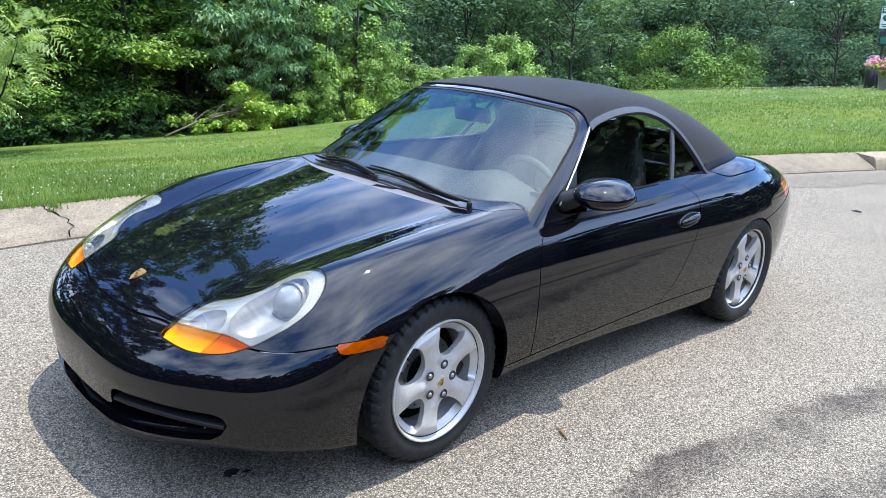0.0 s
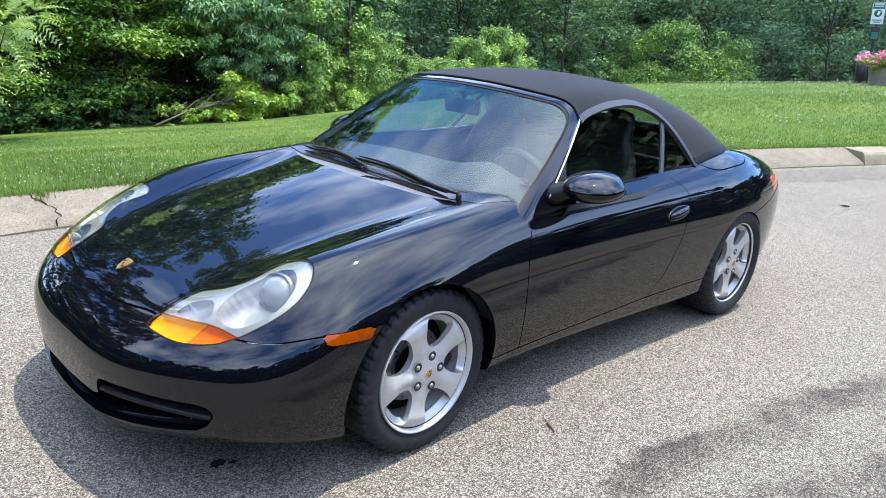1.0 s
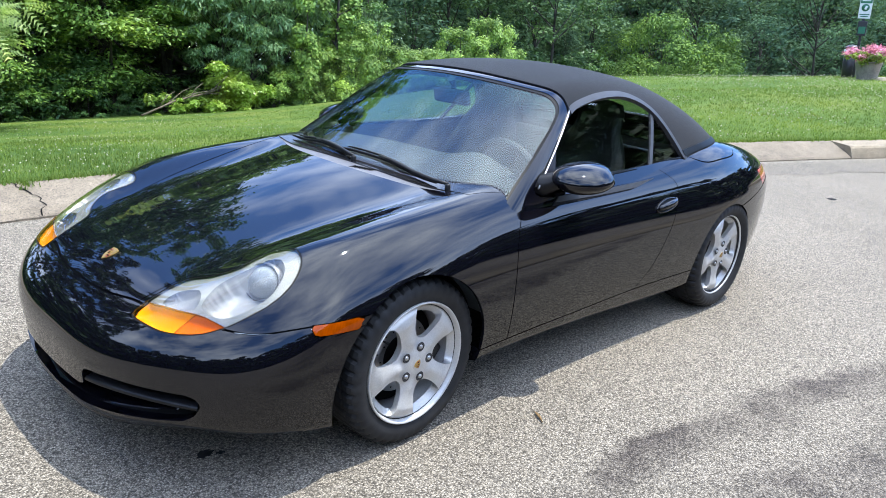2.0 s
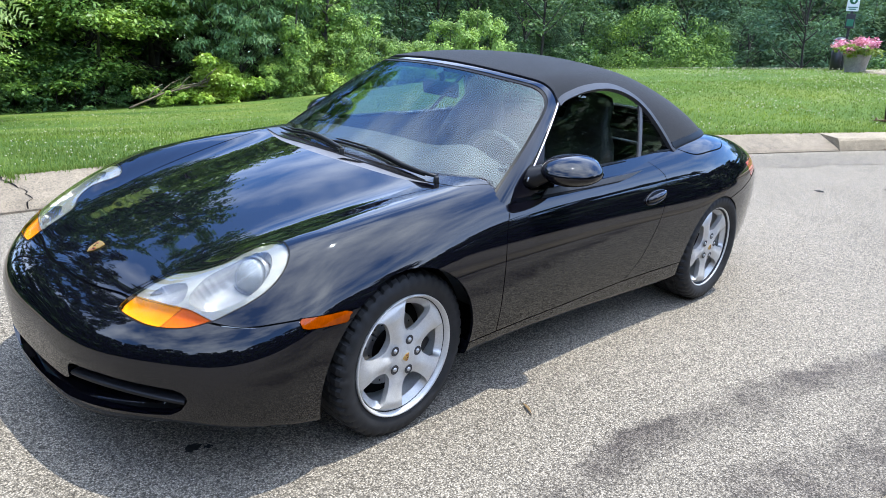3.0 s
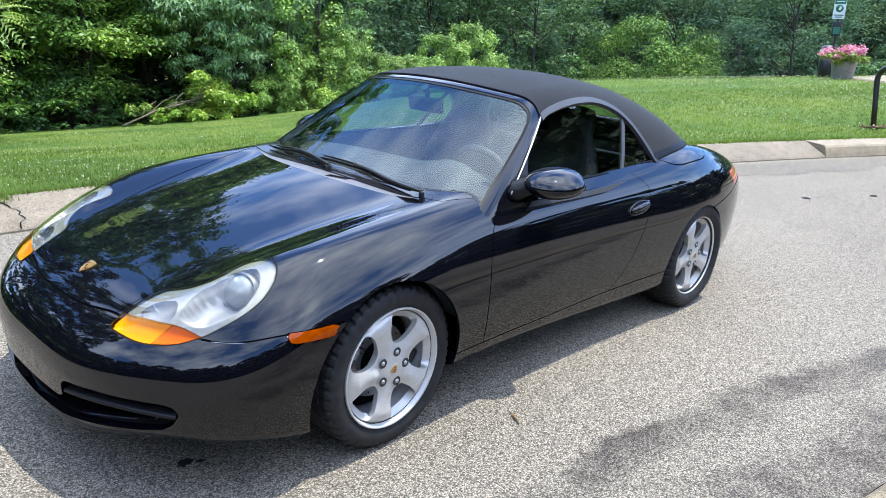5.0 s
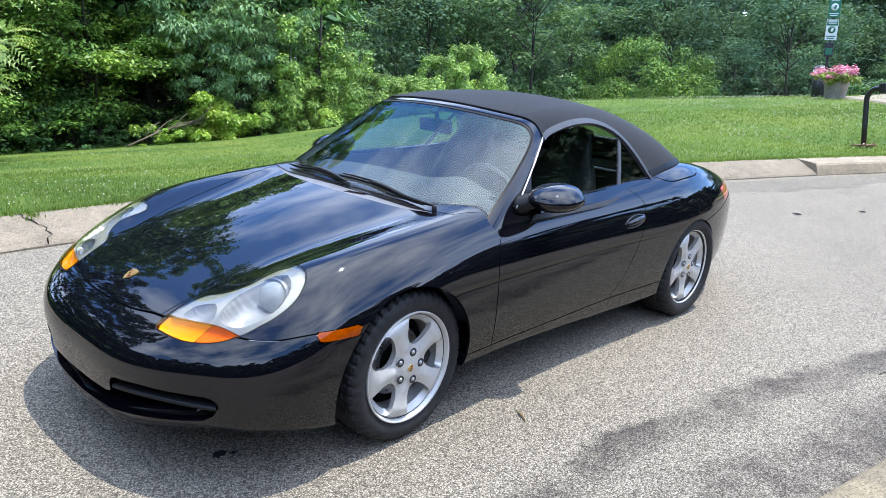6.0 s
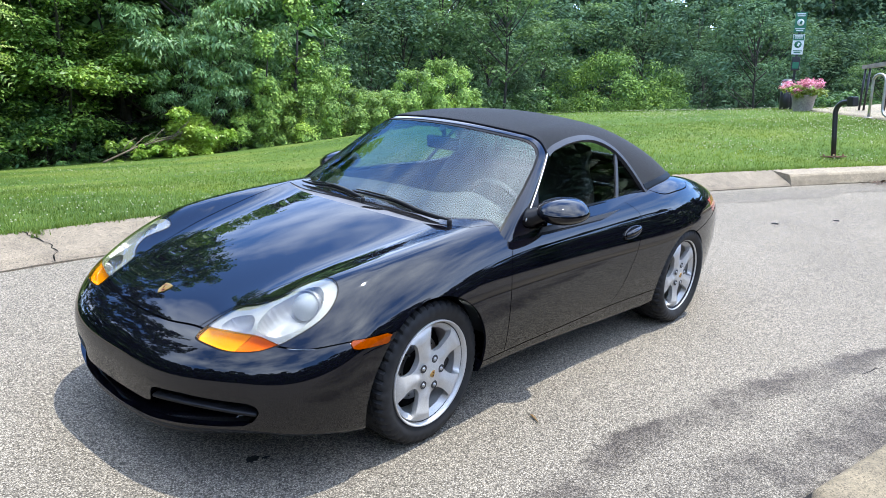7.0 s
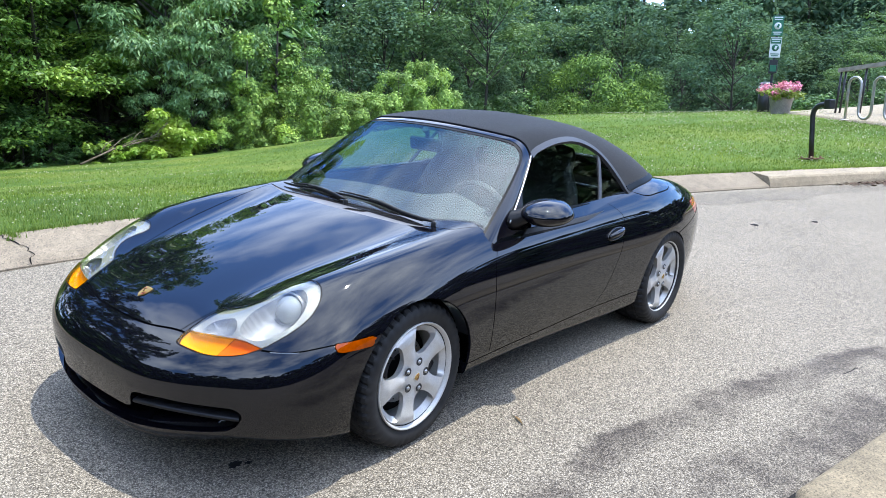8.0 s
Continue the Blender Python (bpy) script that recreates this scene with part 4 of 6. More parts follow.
rear_glass = lambda x, y, z: np.where(x < -1.9, np.minimum(0.42 - np.abs(y), np.minimum(z - 0.99, 1.15 - z)), -1.0)
hood_area = cut_to(gv, gt, lambda x, y, z: -screen_face(x, y, z) - frame_by(z) + 0.002, lambda x, y, z: -in_window(x, y, z))
soft_top = whole("soft_top", *cut_to(*hood_area, lambda x, y, z: -in_window(x, y, z) - 0.020, lambda x, y, z: -rear_glass(x, y, z)), M["canvas"], fn=cabin, lift=0.012, thick=0.02, label="closed black fabric convertible top")
pair("window_seal", *cut_to(*hood_area, lambda x, y, z: in_window(x, y, z) + 0.022, lambda x, y, z: np.abs(y) - 0.4), M["seal_grey"], parent=soft_top, fn=cabin, lift=0.015, thick=0.02)
whole("rear_window", *cut_to(gv, gt, lambda x, y, z: rear_glass(x, y, z) - 0.002), M["glass"], fn=cabin, lift=0.006, thick=0.004, back=True).visible_shadow = False
div = lambda x, z: x + 1.60 + 0.62 * (z - 0.88)
waist = lambda x: 0.874 + 0.016 * np.clip((-1.2 - x) / 0.7, 0, 1)
sides = cut_to(cv, ct, lambda x, y, z: in_window(x, y, z) - 0.002, above)
win = cut_to(*sides, lambda x, y, z: z - waist(x))
sail = lambda x, z: x + 0.80 + 0.5 * (z - 0.845)
pair("sail_panel", *cut_to(*win, lambda x, y, z: sail(x, z)), M["trim"], fn=cabin, lift=0.003, thick=0.012, label="black sail panel at the foot of the pillar")
for ob in pair("side_window", *cut_to(*win, lambda x, y, z: div(x, z) - 0.012, lambda x, y, z: -sail(x, z)), M["tint"], fn=side_lie, lift=-0.006, thick=0.004, back=True, label="tinted side window, raised") + pair("quarter_window", *cut_to(*win, lambda x, y, z: -div(x, z) - 0.012), M["tint"], fn=side_lie, lift=-0.006, thick=0.004, back=True):
    ob.visible_shadow = False
pair("window_divider", *cut_to(*win, lambda x, y, z: 0.014 - np.abs(div(x, z))), M["seal_grey"], fn=cabin, lift=0.001, thick=0.012)
# the painted shoulder that rises to the glass, on the door and behind it, and the seal along its top
shoulder_lie = lambda p: 0.76 * np.abs(p[..., 1]) + 0.65 * p[..., 2]
shoulder = cut_to(*sides, lambda x, y, z: waist(x) - z, lambda x, y, z: -sail(x, z))
for d, v in zip(doors, (1, -1)):
    q = cut_to(*shoulder, lambda x, y, z: x + 1.640 + GAP / 2)
    part("door_shoulder", panel_mesh("door_shoulder", *(q if v > 0 else mirrored(*q)), shoulder_lie, M["paint"], lift=0.004, thick=0.012), parent=d)
pair("rear_shoulder", *cut_to(*shoulder, lambda x, y, z: -1.640 - GAP / 2 - x), M["paint"], fn=shoulder_lie, lift=0.004, thick=0.012)
pair("waist_seal", *cut_to(*sides, lambda x, y, z: 0.0045 - np.abs(z - waist(x)), lambda x, y, z: -sail(x, z)), M["seal"], fn=cabin, lift=0.008, thick=0.012)
# rubber edge where the fabric meets its cover
rubber = cut_to(cv, ct, lambda x, y, z: body(np.stack([x, y, z], -1)) + 0.004, lambda x, y, z: 0.014 - body(np.stack([x, y, z], -1)), lambda x, y, z: -in_window(x, y, z) - 0.02, lambda x, y, z: -1.93 - x)
whole("cover_seal", *rubber, M["seal"], fn=cabin, lift=0.017, thick=0.012)
# bright edge of the side glass along the pillar
for s in (1, -1):
    z = np.linspace(0.865, 1.155, 14)
    p = np.stack([-0.695 - (z - 0.865) * 1.26, s * glass_y(-0.9 + 0 * z, z), z], -1)
    p = settle(cabin, p) + gradient(cabin, settle(cabin, p)) * 0.010
    part("pillar_trim", tube(bmesh.new(), p, 0.0035, 6), M["steel"], car)

# wipers: an arm from its pivot on the scuttle, and a blade lying just above the glass foot
def wiper(y0, y1):
    ys = np.linspace(y0, y1, 11)
    k = np.linspace(0, 1, 11)
    z = 0.858 + 0.016 * np.sin(k * math.pi * 0.6) + 0.002 * k
    x = -0.318 - 0.16 * ys * ys - 0.045 * np.sin(k * math.pi * 0.75)
    p = np.stack([x, ys, z], -1)
    low = np.minimum(body(p), cabin(p))
    p[:, 2] += np.clip(0.012 - low, 0, 0.03)
    arm = part("wiper", tube(bmesh.new(), p[:7] + np.array([0.004, 0, 0.010]), [0.006, 0.0085, 0.009, 0.008, 0.0075, 0.0065, 0.005], 8), M["trim"], car, "black windscreen wiper at rest")
    part("wiper_blade", tube(bmesh.new(), p[1:], [0.004] + [0.0065] * 8 + [0.003], 6), M["seal"], arm)
    part("blade_rail", tube(bmesh.new(), p[2:10] + np.array([-0.004, 0, 0.012]), [0.003] + [0.005] * 6 + [0.003], 6), M["trim"], arm)
    part("wiper_pivot", lathe(bmesh.new(), [(0.0, 0.008), (0.008, 0.007), (0.011, 0.002), (0.012, -0.02)], 16, "z", p[0] + np.array([0.006, 0, 0.004])), M["trim"], arm)


wiper(0.03, -0.56)
wiper(0.56, -0.14)

# thin steel tube added as the bumper seam's highlight, from lamp to side marker
for s in (1, -1):
    yy = np.linspace(0.705, 0.822, 12)
    p = settle(body, np.stack([0.86 - 1.9 * (yy - 0.6), s * yy, seam_z(yy) - 0.004], -1))
    p[:, 2] = seam_z(yy) - 0.004
    part("seam_lip", tube(bmesh.new(), p + gradient(body, p) * 0.0005, 0.0022, 6), M["steel"], front_bumper)

# door mirrors
for s in (1, -1):
    bm = bmesh.new()
    bmesh.ops.create_uvsphere(bm, u_segments=40, v_segments=24, radius=1.0)
    for v in bm.verts:
        x, y, z = v.co
        k = 1.0 - 0.20 * max(y, 0) ** 2 + 0.06 * y
        cut_x = max(x, -0.62)
        v.co = (cut_x * 0.150 * k, y * 0.118 * s, z * 0.060 * k - 0.010 * y)
    if s < 0:
        bmesh.ops.reverse_faces(bm, faces=bm.faces)
    bm.transform(Matrix.Translation((-0.865 if s > 0 else -0.90, 0.850 if s > 0 else -0.815, 0.918)) @ Euler((0, radians(4), s * radians(-12))).to_matrix().to_4x4())
    mirror = part("door_mirror", shade(bm), M["paint"], car, "glossy black door mirror housing")
    bm = bmesh.new()
    p = [(-0.725, s * 0.655, 0.852), (-0.75, s * 0.735, 0.876), (-0.79, s * 0.77, 0.898), (-0.82, s * 0.81, 0.915)]
    tube(bm, p, [0.052, 0.046, 0.038, 0.036], 14)
    part("mirror_foot", shade(bm), M["trim"], mirror)
    v, t = cut_to(bv, bt, lambda x, y, z: inside_by(ring([(-0.675, 0.855), (-0.69, 0.838), (-0.74, 0.832), (-0.79, 0.838), (-0.79, 0.855), (-0.74, 0.88), (-0.69, 0.885)], 4), x, z), lambda x, y, z: np.abs(y) - 0.5)
    if len(t):
        v, t = (v, t) if s > 0 else mirrored(v, t)
        part("mirror_plinth", panel_mesh("mirror_plinth", v, t, body, M["paint"], lift=0.004), parent=mirror)
    bm = bmesh.new()
    bmesh.ops.create_circle(bm, cap_ends=True, segments=28, radius=1.0)
    bm.transform(Matrix.Translation((-0.95, s * 0.850, 0.916)) @ Euler((0, radians(-90), s * radians(-6))).to_matrix().to_4x4() @ Matrix.Diagonal((0.048, 0.082, 1, 1)))
    part("mirror_glass", bm, M["chrome"], mirror)

# door handles: a recess and a bar
for s, d in zip((1, -1), doors):
    HANDLE = ring([(-1.545, 0.690), (-1.575, 0.715), (-1.64, 0.732), (-1.71, 0.728), (-1.735, 0.708), (-1.70, 0.682), (-1.63, 0.670), (-1.565, 0.672)], 4)
    v, t = cut_to(bv, bt, lambda x, y, z: inside_by(HANDLE, x, z), lambda x, y, z: np.abs(y) - 0.5)
    v, t = (v, t) if s > 0 else mirrored(v, t)
    recess = part("handle_recess", panel_mesh("handle_recess", v, t, body, M["trim"], lift=0.0025, thick=0.004), parent=d)
    p = settle(body, np.array([(x, s * 0.84, 0.703 + 0.012 * (-1.64 - x) / 0.09) for x in np.linspace(-1.725, -1.555, 9)]))
    o = gradient(body, p)
    lift_by = 0.004 + 0.013 * np.sin(np.linspace(0.15, math.pi - 0.15, 9))
    part("door_handle", tube(bmesh.new(), p + o * lift_by[:, None], [0.010, 0.014, 0.016, 0.017, 0.017, 0.017, 0.016, 0.014, 0.009], 12), M["paint"], d)
    rim = settle(body, np.array([(x, s * 0.84, z) for x, z in HANDLE[::2]] + [(HANDLE[0][0], s * 0.84, HANDLE[0][1])]))
    part("handle_rim", tube(bmesh.new(), rim + gradient(body, rim) * 0.003, 0.0045, 6, caps=False), M["paint"], d)
    part("door_lock", lathe(bmesh.new(), [(0.0, 0.004), (0.009, 0.004), (0.011, 0.0), (0.011, -0.006)], 16, "y", p[0] + o[0] * 0.004), M["steel"], d)

# cabin: tub, seats, dashboard, wheel, inner mirror
bm = bmesh.new()
prof = [(0.70, 0.87), (0.70, 0.40), (0.62, 0.28), (-0.62, 0.28), (-0.70, 0.40), (-0.70, 0.87)]
rows = [[bm.verts.new((x, y, z)) for y, z in prof] for x in (-0.62, -1.3, -1.95, -2.35)]
for a, b in zip(rows, rows[1:]):
    for i in range(5):
        bm.faces.new((a[i], a[i + 1], b[i + 1], b[i]))
bm.faces.new(rows[-1])
part("cabin_tub", bm, M["cabin"], car)
bm = bmesh.new()
rows = []
for y in np.linspace(-0.69, 0.69, 25):
    pod = 0.055 * math.exp(-((y - 0.36) / 0.16) ** 2)
    dip = -0.30 * y * y * 0.25
    rows.append([bm.verts.new(q) for q in ((-0.44 - 0.5 * y * y, y, 0.862 + dip), (-0.60 - 0.25 * y * y, y, 0.895 + dip + pod * 0.5), (-0.78, y, 0.885 + dip + pod), (-0.86, y, 0.85 + dip + pod * 0.8), (-0.88, y, 0.72), (-0.80, y, 0.45), (-0.5, y, 0.45))])
for a, b in zip(rows, rows[1:]):
    for i in range(6):
        bm.faces.new((a[i], a[i + 1], b[i + 1], b[i]))
part("dashboard", shade(bm), M["dash"], car, "grey moulded dashboard")
bm = bmesh.new()
ringp = [(-0.99 + 0.07 * math.sin(a), 0.36 + 0.185 * math.cos(a), 0.80 + 0.175 * math.sin(a)) for a in np.linspace(0, math.tau, 40)]
tube(bm, ringp, 0.016, 8, caps=False)
for a in (0.1, math.pi - 0.1, -math.pi / 2):
    tube(bm, [(-0.98, 0.36, 0.79), (-0.99 + 0.065 * math.sin(a), 0.36 + 0.175 * math.cos(a), 0.80 + 0.165 * math.sin(a))], 0.018, 8)
box(bm, (0.05, 0.15, 0.12), (-0.975, 0.36, 0.79), (0, 22, 0), 0.03, 3)
part("steering_wheel", bm, M["leather"], car)
for s in (1, -1):
    bm = bmesh.new()
    box(bm, (0.50, 0.48, 0.17), (-1.25, s * 0.36, 0.42), (0, 6, 0), 0.06, 4)
    seat = part("front_seat", shade(bm), M["leather"], car, "black leather bucket seat")
    bm = bmesh.new()
    rows = []
    for z, hw, th in ((0.40, 0.24, 0.07), (0.55, 0.26, 0.08), (0.75, 0.25, 0.075), (0.90, 0.20, 0.06), (1.00, 0.135, 0.05), (1.08, 0.13, 0.05), (1.125, 0.105, 0.035), (1.14, 0.04, 0.012)):
        x0 = -1.45 - (z - 0.4) * 0.34
        rows.append([bm.verts.new((x0 + th * math.sin(a) * (1 + 0.5 * abs(math.cos(a)) ** 3), s * 0.36 + hw * math.copysign(abs(math.cos(a)) ** 0.7, math.cos(a)), z)) for a in np.linspace(0, math.tau, 24, endpoint=False)])
    for a, b in zip(rows, rows[1:]):
        for i in range(24):
            bm.faces.new((a[i], a[(i + 1) % 24], b[(i + 1) % 24], b[i]))
    bm.faces.new(rows[-1])
    bmesh.ops.recalc_face_normals(bm, faces=bm.faces)
    part("seat_back", shade(bm), M["leather"], seat)
    part("rear_seat", shade(box(bmesh.new(), (0.16, 0.42, 0.42), (-2.02, s * 0.30, 0.66), (0, -22, 0), 0.05, 3)), M["leather"], car)
bm = shade(box(bmesh.new(), (0.035, 0.215, 0.072), (-0.925, 0.0, 1.130), (0, 12, 4), 0.03, 4))
inner_mirror = part("rear_view_mirror", bm, M["trim"], car, "dark interior rear-view mirror")
part("mirror_stalk", tube(bmesh.new(), [(-0.93, 0.0, 1.14), (-0.925, 0.005, 1.185), (-0.90, 0.01, 1.215)], [0.014, 0.012, 0.020], 10), M["trim"], inner_mirror)

# wheels: built round their middle, outer face towards +y
HOLE = ring([(0.094, 0.0), (0.101, 0.024), (0.126, 0.046), (0.153, 0.060), (0.182, 0.069), (0.201, 0.063), (0.212, 0.036), (0.2145, 0.0), (0.212, -0.036), (0.201, -0.063), (0.182, -0.069), (0.153, -0.060), (0.126, -0.046), (0.101, -0.024)], 4)


def wheel(tyre_half, out):
    top = new("wheel")
    # tyre with circumferential grooves and cut shoulder blocks
    w = tyre_half
    prof = [(0.216, w * 0.80), (0.232, w * 0.92), (0.262, w * 1.06), (0.290, w * 1.04), (0.306, w * 0.94), (0.314, w * 0.80), (0.316, w * 0.58), (0.309, w * 0.56), (0.309, w * 0.48), (0.3168, w * 0.46), (0.317, w * 0.10), (0.309, w * 0.08)]
    prof = prof + [(r, -h) for r, h in prof[::-1]]
    n, steps = len(prof), 184
    bm = bmesh.new()
    rings = []
    for k in range(steps):
        a = math.tau * k / steps
        cutter = k % 4 == 0
        row = []
        for i, (r, h) in enumerate(prof):
            if cutter and 0.288 < r and abs(h) > w * 0.1:
                r -= 0.010 if r > 0.305 else 0.004
            sw = a + (0.03 if h > 0 else -0.03) * (1 - abs(h) / w) * 2
            row.append(bm.verts.new((r * math.cos(sw), h, r * math.sin(sw))))
        rings.append(row)
    for k in range(steps):
        p, q = rings[k], rings[(k + 1) % steps]
        for i in range(n - 1):
            bm.faces.new((p[i], p[i + 1], q[i + 1], q[i])).smooth = prof[i][0] < 0.30
    bmesh.ops.recalc_face_normals(bm, faces=bm.faces)
    part("tyre", bm, M["rubber"], top)
    bm = lathe(bmesh.new(), [(0.2175, out - 0.028), (0.226, out - 0.004), (0.2315, out), (0.2335, out - 0.004), (0.2335, out - 0.014), (0.225, out - 0.02), (0.222, out - 0.03), (0.205, out - 0.075), (0.195, -0.09), (0.19, -0.09), (0.20, out - 0.075), (0.2175, out - 0.028)], 96)
    rim = part("rim", bm, M["alloy"], top, "silver five-spoke alloy rim")
    # spoke face
    rs, th = np.linspace(0.02, 0.219, 42), np.linspace(0, math.tau, 241)[:-1]
    R, A = np.meshgrid(rs, th, indexing="ij")
    face_y = spline([0.0, 0.045, 0.08, 0.14, 0.19, 0.205, 0.219], [out - 0.006, out - 0.008, out - 0.018, out - 0.022, out - 0.012, out - 0.012, out - 0.026])
    u5 = (A + math.pi / 5) % (math.tau / 5) - math.pi / 5
    crown = 0.017 * np.exp(-((np.abs(u5) - math.pi / 5) / 0.30) ** 2) * ease(0.05, 0.10, R) * (1 - ease(0.17, 0.21, R))
    V = np.stack([R * np.cos(A), face_y(R) + crown, R * np.sin(A)], -1).reshape(-1, 3)
    nt = len(th)
    i, j = np.meshgrid(np.arange(len(rs) - 1), np.arange(nt), indexing="ij")
    q0, q1 = (i * nt + j).ravel(), (i * nt + (j + 1) % nt).ravel()
    T = np.concatenate([np.stack([q0, q0 + nt, q1 + nt], -1), np.stack([q0, q1 + nt, q1], -1)])
    ang = np.arctan2(V[:, 2], V[:, 0])
    for k in range(5):
        a = ang - k * math.tau / 5
        g = inside_by(HOLE, np.hypot(V[:, 0], V[:, 2]) * np.cos(a), np.hypot(V[:, 0], V[:, 2]) * np.sin(a))
        V, T = clip(V, T, -g)
        ang = np.arctan2(V[:, 2], V[:, 0])
    N = np.zeros_like(V)
    c = np.cross(V[T[:, 1]] - V[T[:, 0]], V[T[:, 2]] - V[T[:, 0]])
    c = np.where(c[:, 1:2] < 0, -c, c)
    for k in range(3):
        np.add.at(N, T[:, k], c)
    N /= np.linalg.norm(N, axis=1, keepdims=True)
    part("spokes", skin_mesh("spokes", V + np.array([0, 1e-3, 0]), T, N, M["alloy"], thick=0.030), parent=rim)
    for k in range(5):
        a = k * math.tau / 5
        at = (0.063 * math.cos(a), out - 0.0095, 0.063 * math.sin(a))
        # dark disc paints the shade of a bolt recess; the face isn't sunk
        part("bolt_well", lathe(bmesh.new(), [(0.0185, 0.0015), (0.0175, 0.0035), (0.0150, 0.0022), (0.0, 0.0020)], 18, "y", at), M["well_shade"], rim)
        part("wheel_bolt", lathe(bmesh.new(), [(0.0, 0.0075), (0.0045, 0.0075), (0.0055, 0.005), (0.0085, 0.0045), (0.0095, 0.0)], 6, "y", at), M["steel"], rim)
    cap = part("centre_cap", lathe(bmesh.new(), [(0.0, 0.004), (0.022, 0.002), (0.030, -0.002), (0.031, -0.012)], 28, "y", (0, out - 0.006, 0)), M["alloy"], rim)
    badge(Matrix.Translation((0, out - 0.003, 0)) @ Euler((radians(-90), 0, 0)).to_matrix().to_4x4(), 0.024, rim)
    part("valve", tube(bmesh.new(), [(0.19, out - 0.05, 0.02), (0.183, out - 0.01, 0.02)], 0.004, 8), M["seal"], rim)
    disc = part("brake_disc", lathe(bmesh.new(), [(0.08, 0.008), (0.143, 0.008), (0.144, -0.002), (0.143, -0.012), (0.08, -0.012)], 64), M["disc"], top)
    for k in range(40):
        a = k * math.tau / 40
        for r in (0.095 + 0.01 * (k % 3), 0.128 + 0.006 * (k % 2)):
            part("drill_hole", lathe(bmesh.new(), [(0.0, 0.0086), (0.0035, 0.0086), (0.0035, 0.007)], 8, "y", (r * math.cos(a), 0, r * math.sin(a))), M["dark"], disc) if k % 2 == 0 else None
    bm = bmesh.new()
    box(bm, (0.075, 0.075, 0.17), (-0.115, 0.015, 0.02), (0, -8, 0), 0.02, 3)
    part("caliper", shade(bm), M["trim"], top)
    part("backing", lathe(bmesh.new(), [(0.0, -0.02), (0.19, -0.02), (0.19, -0.08)], 32), M["dark"], top)
    return top


front = wheel(0.103, 0.106)
rear = wheel(0.128, 0.118)
for ob in (front, rear):
    ob.parent = car
front.matrix_basis = pose(0, 0.7225, 0.3165, 0, -33, 2)
rear.matrix_basis = pose(-2.35, 0.735, 0.3165, 0, -27, 0)
copy_thing(front, pose(0, -0.7225, 0.3165, 0, -33, 182))
copy_thing(rear, pose(-2.35, -0.735, 0.3165, 0, 10, 180))
# wheel housings
for x0, z0, r in ((0.03, 0.31, 0.36), (-2.32, 0.29, 0.345)):
    for s in (1, -1):
        bm = bmesh.new()
        rows = []
        for y in (0.48, 0.785 if x0 > -1 else 0.80):
            rows.append([bm.verts.new((x0 + r * math.cos(a), s * y, z0 + r * math.sin(a))) for a in np.linspace(-0.35, math.pi + 0.35, 32)])
        for i in range(31):
            bm.faces.new((rows[0][i], rows[0][i + 1], rows[1][i + 1], rows[1][i]))
        bm.faces.new(rows[0])
        part("wheel_housing", shade(bm), M["dark"], car)
bm = bmesh.new()
box(bm, (2.9, 1.25, 0.05), (-1.0, 0, 0.225), (0, 0, 0), 0.02)
part("underfloor", bm, M["dark"], car)


# ---- kerbs ----
def kerb(u0, u1, d0, d1, material, label, upright=False):
    """A sloping-faced kerb length between two joints."""
    us = np.linspace(u0 + 0.004, u1 - 0.004, max(3, int((u1 - u0) / 0.3)))
    w = d1 - d0
    prof = [(d0, -0.08), (d0, 0.012), (d0 + w * 0.06, 0.030), (d0 + w * 0.20, 0.058), (d0 + w * 0.70, 0.128), (d0 + w * 0.82, 0.145), (d0 + w * 0.92, 0.152), (d1, 0.152), (d1, -0.08)]
    if upright:
        prof = [(d0, -0.08), (d0, 0.01), (d0 + 0.02, 0.06), (d0 + 0.05, 0.125), (d0 + 0.075, 0.145), (d0 + 0.11, 0.152), (d0 + 0.3, 0.154), (d1, 0.152), (d1, -0.08)]
    rg = random.Random(int(u0 * 10))
    verts, n = [], len(prof)
    for u in us:
        for j, (d, z) in enumerate(prof):
            wear = rg.uniform(-0.003, 0.003) if 0 < j < n - 1 else 0
            x, y = land(u, d + (rg.uniform(-0.006, 0.006) if j == 1 else 0))
            verts.append((float(x), float(y), z + wear + float(rise(u))))
    faces = []
    for i in range(len(us) - 1):
        for j in range(n):
            k = (j + 1) % n
            faces.append((i * n + j, i * n + k, (i + 1) * n + k, (i + 1) * n + j))
    faces += [tuple(range(n))[::-1], tuple((len(us) - 1) * n + j for j in range(n))]
    return tagged(new("kerb", mesh_of("kerb", verts, faces, material)), label, "kerb", "kerb lengths along the road", "structure")


for a, b in ((-80, -20), (-20, -8.6), (-8.6, -5.6), (-5.6, -2.6), (-2.6, 3.4), (3.4, 6.4), (6.4, 8.95)):
    kerb(a, b, 0, 0.42, M["kerb"] if b < 3 else M["kerb_old"], "weathered sloping concrete kerb along the lawn")
for a, b in ((8.95, 12.0), (12.0, 15.0), (15.0, 30), (30, 110)):
    kerb(a, b, 0, 0.42, M["kerb_new"], "pale newer concrete kerb along the lawn", True)


